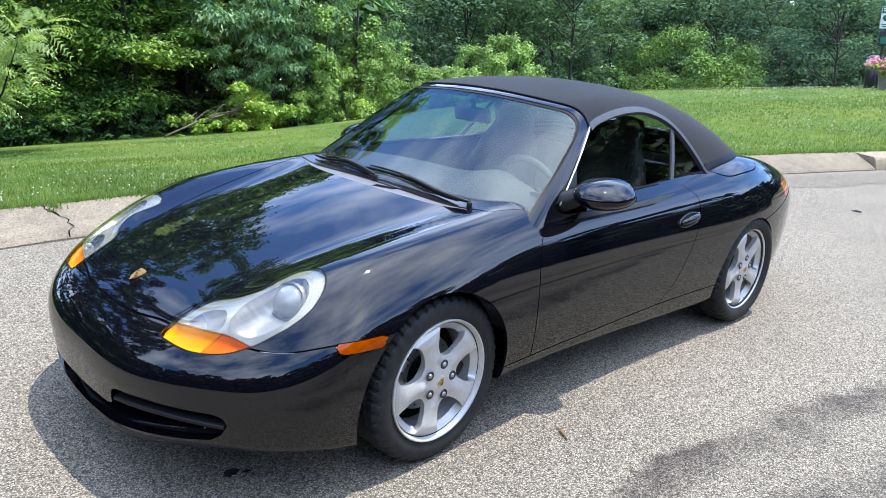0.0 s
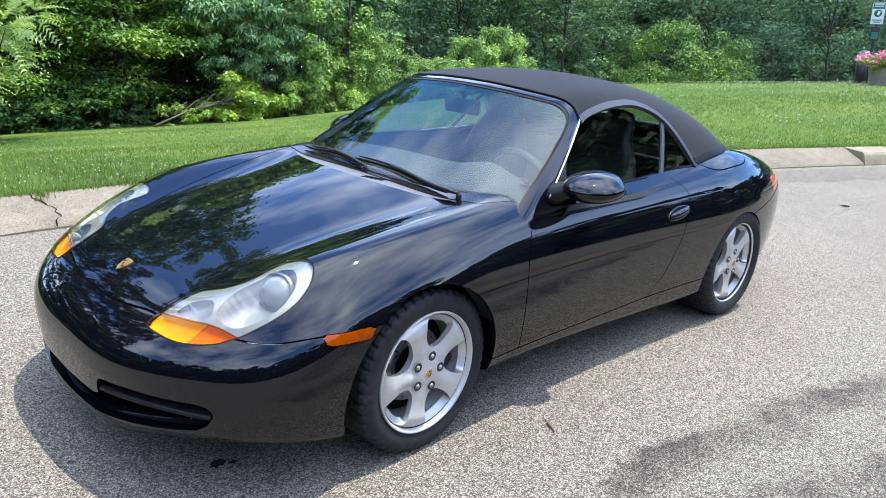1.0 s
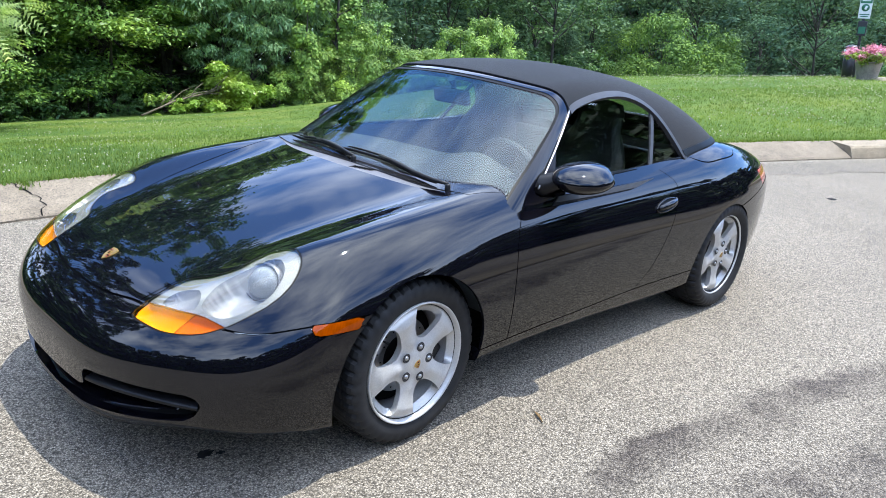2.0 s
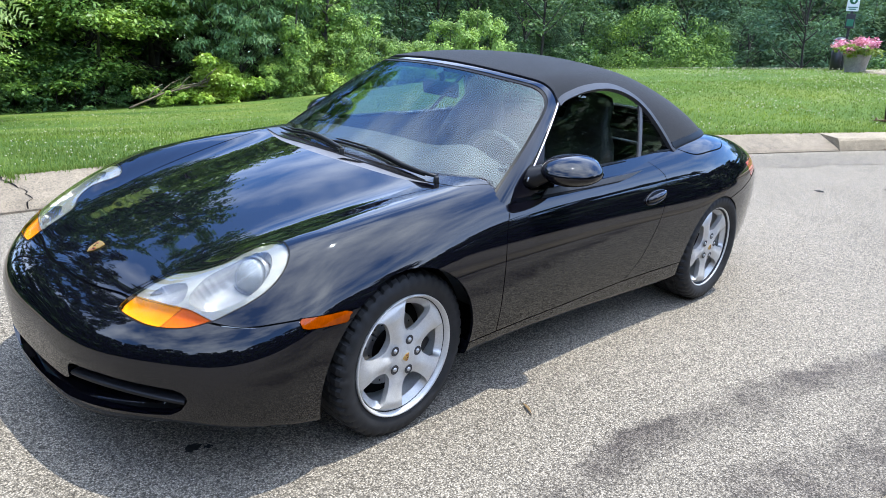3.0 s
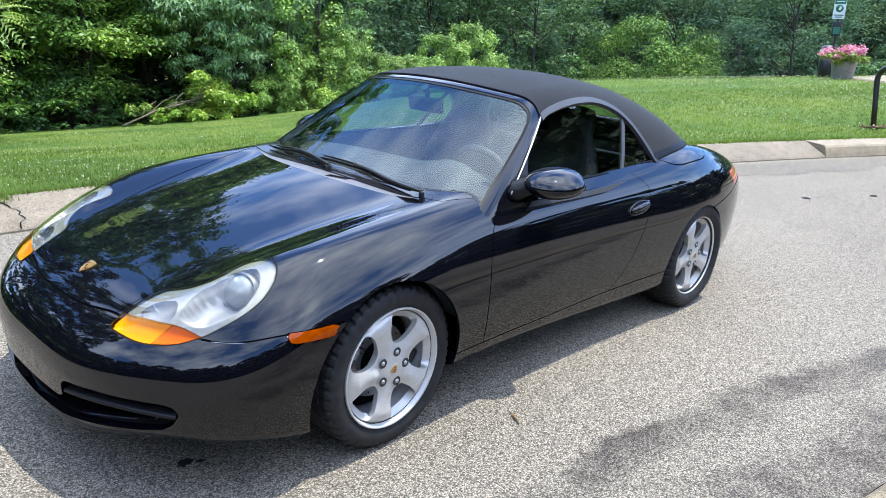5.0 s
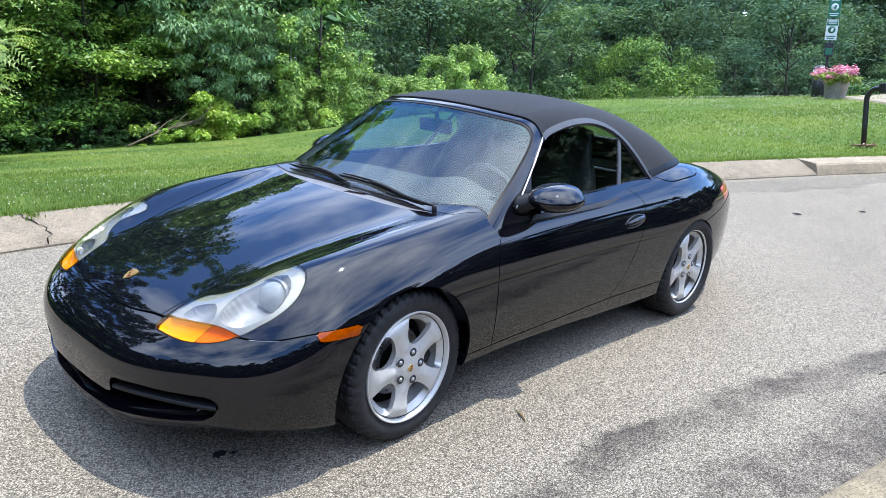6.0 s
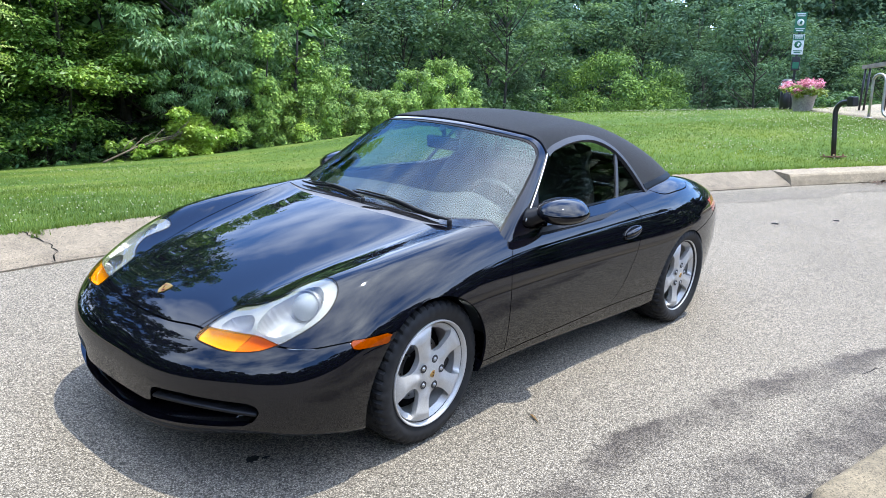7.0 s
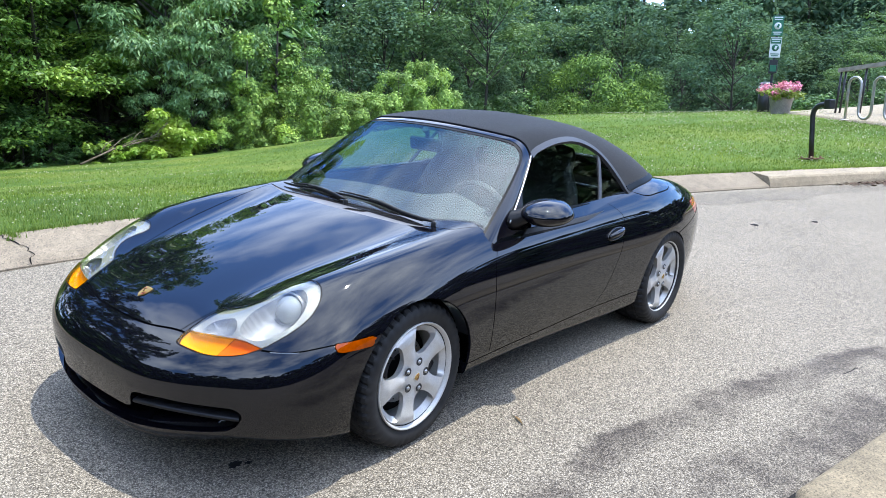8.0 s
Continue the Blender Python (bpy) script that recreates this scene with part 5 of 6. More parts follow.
# near kerb: a straight length with a rounded nose
def near_kerb():
    bm = bmesh.new()
    x0, y0, s = -0.62, 2.13, -0.175
    prof = [(0.0, -0.06), (0.0, 0.03), (0.012, 0.055), (0.035, 0.072), (0.10, 0.082), (0.75, 0.085), (0.75, -0.06)]
    rows = []
    for i, x in enumerate(np.concatenate([np.linspace(x0, -6, 30), np.linspace(-7, -60, 12)])):
        in_by = max(0.0, 0.10 - (x0 - x)) ** 2 * 9
        rows.append([bm.verts.new((x + 0.175 * d, y0 + s * (x - x0) + d + in_by, z + float(rise(0.5 - x)))) for d, z in prof])
    n = len(prof)
    for a, b in zip(rows, rows[1:]):
        for j in range(n):
            bm.faces.new((a[j], a[(j + 1) % n], b[(j + 1) % n], b[j])).smooth = True
    bm.faces.new(rows[0])
    bmesh.ops.recalc_face_normals(bm, faces=bm.faces)
    me = bpy.data.meshes.new("kerb")
    bm.to_mesh(me)
    bm.free()
    me.materials.append(M["kerb_near"])
    return tagged(new("kerb", me), "tan rough concrete kerb on the near side", "kerb", "kerb lengths along the road", "structure")


near_kerb()


# dark open joint between the road and the near kerb
verts, faces = [], []
rg = random.Random(23)
for i, x in enumerate(np.arange(-0.50, -9, -0.09)):
    y = 2.13 - 0.175 * (x + 0.62) - 0.012
    w = 0.003 + 0.005 * rg.random()
    z = float(rise(0.5 - x)) + 0.004
    verts += [(x, y - w - rg.uniform(0, 0.008), z), (x, y + 0.014, z)]
    if i:
        faces.append((2 * i - 2, 2 * i - 1, 2 * i + 1, 2 * i))
tagged(new("kerb_joint", mesh_of("kerb_joint", verts, faces, M["tar"])), "dark open joint along the near kerb", "joint", kind="structure")


# ---- grass and clover ----
def strew(n, rng, u0, u1, d0, d1, patchy=0.0):
    u, d = rng.uniform(u0, u1, n), d0 + (d1 - d0) * rng.random(n) ** 1.25
    if patchy:
        k = np.sin(u * 1.7 + 2 * np.sin(d * 1.1)) * np.cos(d * 1.3 + u * 0.6) + np.sin(u * 0.5 + 1) * 0.6
        keep = rng.random(n) < np.clip(0.35 + patchy * k, 0.04, 1)
        u, d = u[keep], d[keep]
    x, y = land(u, d)
    return np.stack([x, y, lawn_z(u, d)], -1)


def blades(at, rng, tall_by, wide, per):
    n = len(at) * per
    c = np.repeat(at, per, 0) + np.concatenate([rng.normal(0, 0.022, (n, 2)), np.zeros((n, 1))], 1)
    a = rng.uniform(0, math.tau, n)
    h = tall_by * rng.uniform(0.5, 1.25, n)
    lean = rng.uniform(0.1, 0.9, n) * h
    w = wide * rng.uniform(0.7, 1.3, n)
    side = np.stack([np.cos(a), np.sin(a), 0 * a], -1)
    out = np.stack([-np.sin(a), np.cos(a), 0 * a], -1)
    v = np.stack([c - side * w[:, None] * 0.5, c + side * w[:, None] * 0.5, c + out * lean[:, None] + np.stack([0 * h, 0 * h, h], -1)], 1).reshape(-1, 3)
    return v, np.arange(3 * n).reshape(-1, 3)


rng = np.random.default_rng(11)
pts = np.concatenate([strew(26000, rng, -5, 15, 0.42, 7), strew(22000, rng, -6, 24, 5, 17), strew(2600, rng, -6, 15, 0.40, 0.50)])
v, f = blades(pts, rng, 0.042, 0.008, 4)
tagged(new("grass", mesh_of("grass", v, f, M["blade"])), "short mown green grass of the lawn", "grass", kind="stuff")
pts = np.concatenate([strew(9500, rng, -5, 22, 0.5, 18, 0.6), strew(5200, rng, 7, 22, 0.6, 12, 0.5)])
v, f = [], []
octa = np.array([(1, 0, 0), (0, 1, 0), (-1, 0, 0), (0, -1, 0), (0, 0, 1), (0, 0, -1)], float)
tri = np.array([(0, 1, 4), (1, 2, 4), (2, 3, 4), (3, 0, 4), (1, 0, 5), (2, 1, 5), (3, 2, 5), (0, 3, 5)])
r = np.where(pts[:, 0] < -5, 1.5, 1.0) * rng.uniform(0.0045, 0.0092, len(pts))
v = (pts[:, None] + octa[None] * r[:, None, None] + np.array([0, 0, 0.055])).reshape(-1, 3)
f = (tri[None] + 6 * np.arange(len(pts))[:, None, None]).reshape(-1, 3)
tagged(new("clover_flowers", mesh_of("clover_flowers", v, f, M["clover"])), "small white clover flowers scattered in the grass", "flowers", kind="stuff")


# ---- trees ----
def units(v):
    return v / np.maximum(np.linalg.norm(v, axis=1, keepdims=True), 1e-9)


def leaves(n, rng, centres, radii, size, squash=0.55, droop=0.25, slim=0.27, flat=0.7, hollow=0.6, under=0.2, loose=0.55):
    """Loose leaves in the outer part of clumps, most on their upper side: pointed blades, bent over at the tip."""
    wt = radii ** 2
    pick = rng.choice(len(centres), n, p=wt / wt.sum())
    d = units(rng.normal(size=(n, 3)))
    d[:, 2] = np.where(rng.random(n) < 1 - under, np.abs(d[:, 2]), -np.abs(d[:, 2]))
    r = radii[pick] * (hollow + (1.06 - hollow) * rng.random(n)) * np.exp(rng.normal(0, 0.10, n)) * (1 + 0.22 * np.sin(d[:, 0] * 7 + pick) * np.cos(d[:, 1] * 6 + 2 * pick))
    c = centres[pick] + d * r[:, None] * np.array([1, 1, squash])
    nrm = units(d * (1.2 - flat) + np.array([0, 0, flat]) + rng.normal(size=(n, 3)) * 0.36)
    out = d * np.array([1, 1, 0.2]) + rng.normal(size=(n, 3)) * loose + np.array([0, 0, -droop])
    a = units(out - nrm * (out * nrm).sum(1, keepdims=True))
    b = np.cross(nrm, a)
    s = (size * rng.uniform(0.55, 1.35, n))[:, None]
    mid = c - nrm * s * 0.05
    v = np.stack([c - a * s * 0.5, mid + b * s * slim, c + a * s * 0.55 - np.array([0, 0, 1.0]) * s * droop * 0.5, mid - b * s * slim], 1).reshape(-1, 3)
    return v, np.arange(4 * n).reshape(-1, 4)


def fronds(n, rng, centres, radii, length, pairs=7):
    """Long feathered leaves: a drooping stalk with pairs of leaflets."""
    pick = rng.choice(len(centres), n, p=radii ** 2 / (radii ** 2).sum())
    d = units(rng.normal(size=(n, 3)) + np.array([0, 0, 0.5]))
    root = centres[pick] + d * (radii[pick] * rng.uniform(0.3, 0.9, n))[:, None]
    way = units(d * np.array([1, 1, 0.45]) + rng.normal(size=(n, 3)) * 0.25)
    side = units(np.cross(way, np.array([0, 0, 1.0]) + rng.normal(size=(n, 3)) * 0.55))
    ln = (length * rng.uniform(0.7, 1.25, n))[:, None]
    v = []
    for k in range(1, pairs + 1):
        t = k / pairs
        q = root + way * ln * t + np.array([0, 0, -0.26]) * ln * t * t
        size = ln * 0.25 * (1.15 - 0.45 * t)
        for s in (1, -1):
            tip = q + (side * s * 0.9 + way * 0.45 + np.array([0, 0, -0.22])) * size
            v.append(np.stack([q - way * size * 0.20, tip, q + way * size * 0.26], 1))
    v = np.stack(v, 1).reshape(-1, 3)
    return v, np.arange(len(v)).reshape(-1, 3)


def crown_place(rng, form, k, a, spread):
    """How wide a crown of some form is at the share k of its height."""
    if form == "dome":
        return spread * math.sqrt(max(0.02, 1 - k ** 2.2))
    if form == "cone":
        return spread * (1.05 - 0.85 * k)
    if form == "column":
        return spread * (1.0 + 0.35 * math.sin(9 * k + 2) + 0.2 * math.sin(23 * k))
    return spread * math.sqrt(max(0.04, 1 - (1.75 * k - 0.72) ** 2))


def tree_kind(name, seed, height, spread, bare, clumps, count, size, key, label, category="tree", form="round", squash=0.6, lump=1.0, seen=None, coarse=0, slim=0.27, flat=0.7, droop=0.25, inner=0.6, feather=0.0, limbs=18, loose=0.55):
    """A plant about its foot: a tapered trunk with limbs, and a crown of small leaves in uneven clumps with gaps between them.
    Above the height seen the leaves grow larger and fewer."""
    rng = np.random.default_rng(seed)
    ob = thing(name, label, category)
    bm = bmesh.new()
    top = height * 0.88
    zs = np.linspace(-0.4, top, 9)
    wob = np.cumsum(rng.normal(0, 0.022 * min(height, 12) / 9, (9, 2)), 0)
    trunk_r = (min(height, 16) * 0.012 + 0.03) * (0.6 if form in ("dome", "round") else 1.0)
    spine = [(wob[i, 0], wob[i, 1], zs[i]) for i in range(9)]
    tube(bm, spine, [trunk_r * (1.15 - i / 8) for i in range(9)], 8)
    cs, rs = [], []
    for i in range(clumps):
        k = rng.random() ** (1.0 if seen is None else 1.5)
        z = bare + (height - bare) * k
        a = rng.uniform(0, math.tau)
        wide = crown_place(rng, form, k, a, spread)
        q = rng.uniform(inner, 1.0) ** 0.6 * (1 + 0.16 * math.sin(3 * a + seed + 4 * k) + rng.normal(0, 0.07))
        cs.append((wide * q * math.cos(a), wide * q * math.sin(a), z))
        rs.append((rng.uniform(0.10, 0.24) * spread * lump * (1 - 0.3 * k) + 0.10) * math.exp(rng.normal(0, 0.18)))
    cs, rs = np.array(cs), np.array(rs)
    for c in cs[::max(1, clumps // limbs)]:
        z0 = min(max(bare * 0.5, c[2] - spread * 0.8), top * 0.9)
        k = float(np.interp(z0, zs, np.arange(9)))
        i = int(min(k, 7))
        s = Vector(spine[i]).lerp(Vector(spine[i + 1]), k - i)
        e = Vector(c)
        tube(bm, [s, s.lerp(e, 0.5) + Vector((0, 0, -0.07 * spread)), e], [trunk_r * 0.45, trunk_r * 0.28, trunk_r * 0.08], 5, caps=False)
    part("trunk", bm, M["bark"], ob)
    low = cs[:, 2] < (seen or 1e9)
    if feather:
        v, f = fronds(count, rng, cs[low], rs[low], feather)
        f = f.tolist()
    else:
        v, f = leaves(count, rng, cs[low], rs[low], size, squash, droop, slim, flat, loose=loose)
        f = f.tolist()
    if coarse:
        v2, f2 = leaves(coarse, rng, cs[~low], rs[~low] * 1.25, size * 2.3, squash, 0.2, 0.25, 0.6, 0.3, 0.35)
        f += (f2 + len(v)).tolist()
        v = np.concatenate([v, v2])
    v[:, 2] = np.where(v[:, 2] < 0.02, 0.02 + rng.random(len(v)) * 0.1, v[:, 2])
    part("crown", mesh_of("crown", v, f, M[key]), parent=ob)
    return ob


def bearing(deg, dist):
    return 1.9 + dist * math.cos(radians(deg)), 2.65 + dist * math.sin(radians(deg))


KINDS = {
    "tall": tree_kind("broadleaf_tree", 1, 24, 4.0, 0.9, 190, 12500, 0.18, "leaf_dark", "tall dark green broadleaf tree at the wood's edge", form="cone", seen=8.5, coarse=4200, lump=1.1, squash=0.5),
    "maple": tree_kind("broadleaf_tree", 2, 15.5, 3.7, 2.7, 190, 22000, 0.16, "leaf_mid", "broadleaf tree with layered sprays of bright green leaves", form="cone", seen=8.5, coarse=3500, lump=1.15, squash=0.34, flat=0.95),
    "low_maple": tree_kind("broadleaf_tree", 31, 15, 3.5, 1.2, 180, 20000, 0.15, "leaf_mid", "broadleaf tree green to the ground at the wood's edge", form="cone", seen=8.0, coarse=3000, lump=1.0, squash=0.42, flat=0.9),
    "droop": tree_kind("broadleaf_tree", 33, 8, 2.3, 2.4, 70, 9000, 0.18, "leaf_gloss", "tree with long glossy drooping leaves", form="round", lump=1.2, squash=0.6, slim=0.20, droop=0.6),
    "deep": tree_kind("broadleaf_tree", 6, 15, 4.4, 0.5, 90, 3600, 0.48, "leaf_shaded", "broadleaf tree with leaves darkened for shade", form="cone"),
    "canopy": tree_kind("broadleaf_tree", 36, 13.5, 4.6, 4.6, 70, 3600, 0.74, "leaf_dark", "tall added tree whose dense crown shades the wood's floor", squash=0.45, flat=0.9, lump=1.3),
    "haze": tree_kind("broadleaf_tree", 3, 10, 3.5, 0.2, 70, 9000, 0.215, "leaf_haze", "far broadleaf tree in the wood with haze-tinted leaves", lump=1.35, squash=0.7, form="dome", inner=0.8, droop=0.05, loose=1.8),
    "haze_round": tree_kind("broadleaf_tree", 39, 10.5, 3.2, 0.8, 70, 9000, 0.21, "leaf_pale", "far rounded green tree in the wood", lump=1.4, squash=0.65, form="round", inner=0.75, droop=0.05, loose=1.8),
    "far": tree_kind("broadleaf_tree", 21, 11.5, 3.9, 0.2, 60, 4000, 0.40, "leaf_haze", "tree far back in the wood, leaves tinted for haze", lump=1.5, squash=0.8, form="dome", droop=0.05, loose=1.8),
    "shrub": tree_kind("shrub", 8, 2.6, 1.9, 0.1, 46, 2500, 0.19, "leaf_dark", "dense dark green undergrowth shrub", "shrub", form="dome", limbs=8, droop=0.05, loose=1.8),
    "green_shrub": tree_kind("shrub", 9, 2.8, 1.7, 0.1, 46, 4200, 0.15, "leaf_mid", "loose green undergrowth shrub", "shrub", form="dome", limbs=8),
    "bush": tree_kind("round_bush", 4, 3.7, 3.2, 0.1, 62, 22000, 0.13, "leaf_bush", "large rounded green bush beside the lawn", "bush", squash=0.75, lump=1.15, form="dome", inner=0.93, flat=0.5, droop=0.05, loose=1.8),
    "mound": tree_kind("vine_thicket", 5, 3.2, 1.6, 0.1, 44, 12500, 0.108, "leaf_light", "mound of bright vines over a thicket", "vines", squash=1.05, lump=1.1, form="dome", slim=0.36, flat=0.32, inner=0.9, droop=0.05, loose=1.8),
    "column": tree_kind("vine_clad_tree", 7, 4.7, 0.40, 0.1, 40, 8500, 0.11, "leaf_light", "narrow dead trunk clad in bright green vines", "vines", squash=1.3, lump=2.0, form="column", slim=0.36, flat=0.42, droop=0.05, loose=1.8),
    "light": tree_kind("broadleaf_tree", 40, 8.5, 3.2, 0.2, 95, 19000, 0.16, "leaf_pale", "full light green broadleaf tree before the wood", lump=1.25, squash=0.6, form="round", inner=0.7, droop=0.05, loose=1.8),
    # backdrop filler whose shade lies in its leaf colour
    "screen": tree_kind("broadleaf_tree", 15, 11, 3.8, 0.0, 80, 2100, 0.98, "leaf_shaded", "backdrop tree with leaves darkened for shade", form="round", lump=1.2),
    "sumac": tree_kind("light_leaved_tree", 12, 8.5, 2.6, 1.6, 60, 3300, 0.17, "leaf_yellow", "light green sapling with long feathered leaves", feather=0.50, lump=1.1),
}
planted = set()


def plant(kind, deg, dist, scale=1.0, turn=0.0, down=0.0, stretch=1.0, lean=(0, 0)):
    x, y = bearing(deg, dist)
    m = pose(x, y, lawn_at(x, y) - 0.05 - down, lean[0], lean[1], turn)
    ob = KINDS[kind]
    size = (scale, scale, scale * stretch)
    if kind not in planted:
        planted.add(kind)
        ob.matrix_basis = m @ Matrix.Diagonal((*size, 1))
    else:
        was = tuple(ob.scale)
        ob.scale = size
        copy_thing(ob, m)
        ob.scale = was


rg = random.Random(7)
# the wood's edge, bearing by bearing from the near end of the lawn to the far one
for deg, kind, dist, scale in ((-94, "tall", 32, 1.0), (-97.5, "tall", 31, 1.05), (-101, "tall", 31.5, 1.0), (-105, "low_maple", 30.5, 0.95), (-103.5, "tall", 34, 1.22), (-107.0, "tall", 34, 1.24), (-108.5, "low_maple", 31, 1.0), (-110.3, "tall", 34.5, 1.18), (-112.3, "maple", 30.6, 1.0), (-116.0, "maple", 31.8, 0.97), (-119.4, "maple", 32.6, 0.93), (-114.0, "tall", 35.5, 0.62), (-123.6, "tall", 35, 0.62), (-128.2, "tall", 36.5, 0.58)):
    plant(kind, deg, dist, scale * rg.uniform(0.97, 1.03), rg.uniform(0, 360))
plant("droop", -120.4, 29.6, 1.1, 40)
plant("droop", -123.2, 30.4, 1.0, 200)
plant("droop", -121.7, 28.8, 0.62, 100)
plant("droop", -119.8, 29.0, 0.56, 310)
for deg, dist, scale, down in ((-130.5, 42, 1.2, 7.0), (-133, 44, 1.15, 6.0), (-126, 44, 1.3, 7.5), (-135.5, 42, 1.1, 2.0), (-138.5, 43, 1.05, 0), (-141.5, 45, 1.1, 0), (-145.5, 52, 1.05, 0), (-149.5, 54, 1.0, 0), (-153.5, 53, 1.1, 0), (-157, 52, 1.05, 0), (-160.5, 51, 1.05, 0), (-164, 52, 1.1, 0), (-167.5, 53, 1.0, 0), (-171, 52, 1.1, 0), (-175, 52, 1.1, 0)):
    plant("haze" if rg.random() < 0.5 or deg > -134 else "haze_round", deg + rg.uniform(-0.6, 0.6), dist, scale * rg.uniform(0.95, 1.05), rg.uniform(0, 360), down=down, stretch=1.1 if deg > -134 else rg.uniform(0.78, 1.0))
# high crowns added to block the light and keep the wood's floor dark
for i in range(10):
    plant("canopy", -95 - i * 3.1 + rg.uniform(-0.6, 0.6), 35.5 + rg.uniform(-0.6, 0.8), rg.uniform(0.95, 1.1), rg.uniform(0, 360))
for i in range(9):
    plant("canopy", -96 - i * 3.4 + rg.uniform(-0.6, 0.6), 40.5 + rg.uniform(-0.6, 0.8), rg.uniform(1.0, 1.1), rg.uniform(0, 360), stretch=1.1)
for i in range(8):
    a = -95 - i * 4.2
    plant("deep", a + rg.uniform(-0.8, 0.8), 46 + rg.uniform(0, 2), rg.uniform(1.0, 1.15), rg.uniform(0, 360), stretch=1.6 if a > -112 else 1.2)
for i in range(11):
    a = -97 - i * 2.3
    plant("green_shrub" if i % 4 == 1 else "shrub", a + rg.uniform(-0.6, 0.6), 27.8 + 0.10 * i + rg.uniform(-0.4, 0.8), rg.uniform(0.5, 0.8) if a > -111 else rg.uniform(0.26, 0.40), rg.uniform(0, 360))
for deg, dist, scale in ((-104.6, 28.8, 0.8), (-107.2, 29.2, 0.7), (-109.8, 29.4, 0.85)):
    plant("shrub", deg, dist, scale, rg.uniform(0, 360))
for i in range(10):
    plant("shrub", -96 - i * 2.9 + rg.uniform(-0.6, 0.6), 34 + rg.uniform(-0.5, 1.0), rg.uniform(0.7, 1.0), rg.uniform(0, 360))
for i in range(13):
    plant("shrub", -139 - i * 3 + rg.uniform(-0.8, 0.8), 45 + rg.uniform(-1.5, 1.5), rg.uniform(0.8, 1.2), rg.uniform(0, 360))
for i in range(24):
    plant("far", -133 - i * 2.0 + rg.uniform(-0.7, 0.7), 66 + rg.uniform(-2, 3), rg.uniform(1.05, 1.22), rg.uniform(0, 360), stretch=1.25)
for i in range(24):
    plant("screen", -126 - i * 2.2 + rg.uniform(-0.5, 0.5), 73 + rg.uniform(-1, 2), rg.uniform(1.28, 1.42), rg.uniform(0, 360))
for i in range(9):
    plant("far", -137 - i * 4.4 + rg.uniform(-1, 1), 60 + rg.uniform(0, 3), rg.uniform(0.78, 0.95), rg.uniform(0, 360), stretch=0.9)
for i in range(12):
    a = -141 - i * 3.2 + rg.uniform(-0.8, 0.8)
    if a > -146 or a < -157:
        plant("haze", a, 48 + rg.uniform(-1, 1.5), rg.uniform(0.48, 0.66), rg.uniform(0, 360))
plant("bush", -151.5, 40.5, 1.08, 130, stretch=1.2)
plant("bush", -153.9, 39.8, 0.66, 60, stretch=1.25)
plant("bush", -149.3, 40, 0.58, 0, stretch=1.2)
for deg, dist, scale, tall in ((-123.6, 28.6, 0.55, 0.9), (-125.3, 29.0, 0.62, 1.25), (-127.2, 29.4, 0.60, 0.95), (-128.8, 29.3, 0.66, 1.1), (-130.6, 29.6, 0.72, 1.25), (-132.2, 30.0, 0.62, 1.0), (-133.8, 30.4, 0.60, 0.9), (-135.2, 31.5, 0.62, 0.9), (-136.6, 32, 0.78, 1.05), (-138.5, 33, 0.76, 1.3), (-139.9, 35, 0.66, 1.0)):
    plant("mound", deg, dist, scale, rg.uniform(0, 360), stretch=tall)
plant("column", -125.3, 29.0, 0.92, 20, lean=(-10, 8))
plant("column", -127.5, 29.8, 1.22, 140, lean=(-4, 3))
plant("sumac", -103.6, 19.4, 1.0, 0)
plant("sumac", -97.5, 22, 1.0, 120)
plant("haze_round", -143.2, 41.5, 0.92, 40)
plant("haze", -160.6, 43, 0.85, 200)
plant("light", -168.8, 46, 0.72, 310)
# the wood's edge goes on past the near end of the lawn
for i in range(9):
    plant("deep", -90 + i * 4.5 + rg.uniform(-1, 1), 29 + rg.uniform(-1, 3), rg.uniform(0.95, 1.1), rg.uniform(0, 360), stretch=1.75)
# the wood on the near side of the road, behind the viewer
for i in range(44):
    a = 149 - i * 5.0
    plant("screen", a + rg.uniform(-1, 1), (16.5 if i % 2 else 20) + rg.uniform(-1, 2), rg.uniform(0.95, 1.15), rg.uniform(0, 360), down=1.3, stretch=0.56 if a > 136 else 0.76)
for i in range(10):
    plant("screen", 153 + i * 2.2 + rg.uniform(-0.6, 0.6), (22 if i % 2 else 27) + rg.uniform(-1, 1), rg.uniform(1.0, 1.15), rg.uniform(0, 360), down=0.8, stretch=0.36)
for i in range(24):
    plant("screen", 172 - i * 9.5 + rg.uniform(-2, 2), 13.5 + rg.uniform(0, 1.5), rg.uniform(0.30, 0.40), rg.uniform(0, 360), down=0.3, stretch=0.8)


# ---- things beside the lawn ----
def on_lawn(x, y, turn=0.0, sink=0.0, tilt=(0, 0)):
    return pose(x, y, lawn_at(x, y) - sink, tilt[0], tilt[1], turn)


# hooked pipe beside the kerb
hook = thing("hooked_pipe", "black painted steel pipe with a hooked top", "pipe", on_lawn(-10.75, -0.49, -28, 0, (5, 0)))
path_pts = [(0, 0, 0.0), (0, 0, 0.3), (0, 0, 0.60)] + [(0.0, 0.15 - 0.15 * math.cos(a), 0.60 + 0.15 * math.sin(a)) for a in np.linspace(0.25, math.pi / 2, 7)] + [(0, 0.19, 0.752), (0, 0.24, 0.748)]
part("pipe", tube(bmesh.new(), path_pts, 0.034, 14), M["black_paint"], hook)
part("end_box", box(bmesh.new(), (0.11, 0.10, 0.13), (0, 0.275, 0.75), (0, 0, 0), 0.015), M["black_paint"], hook)
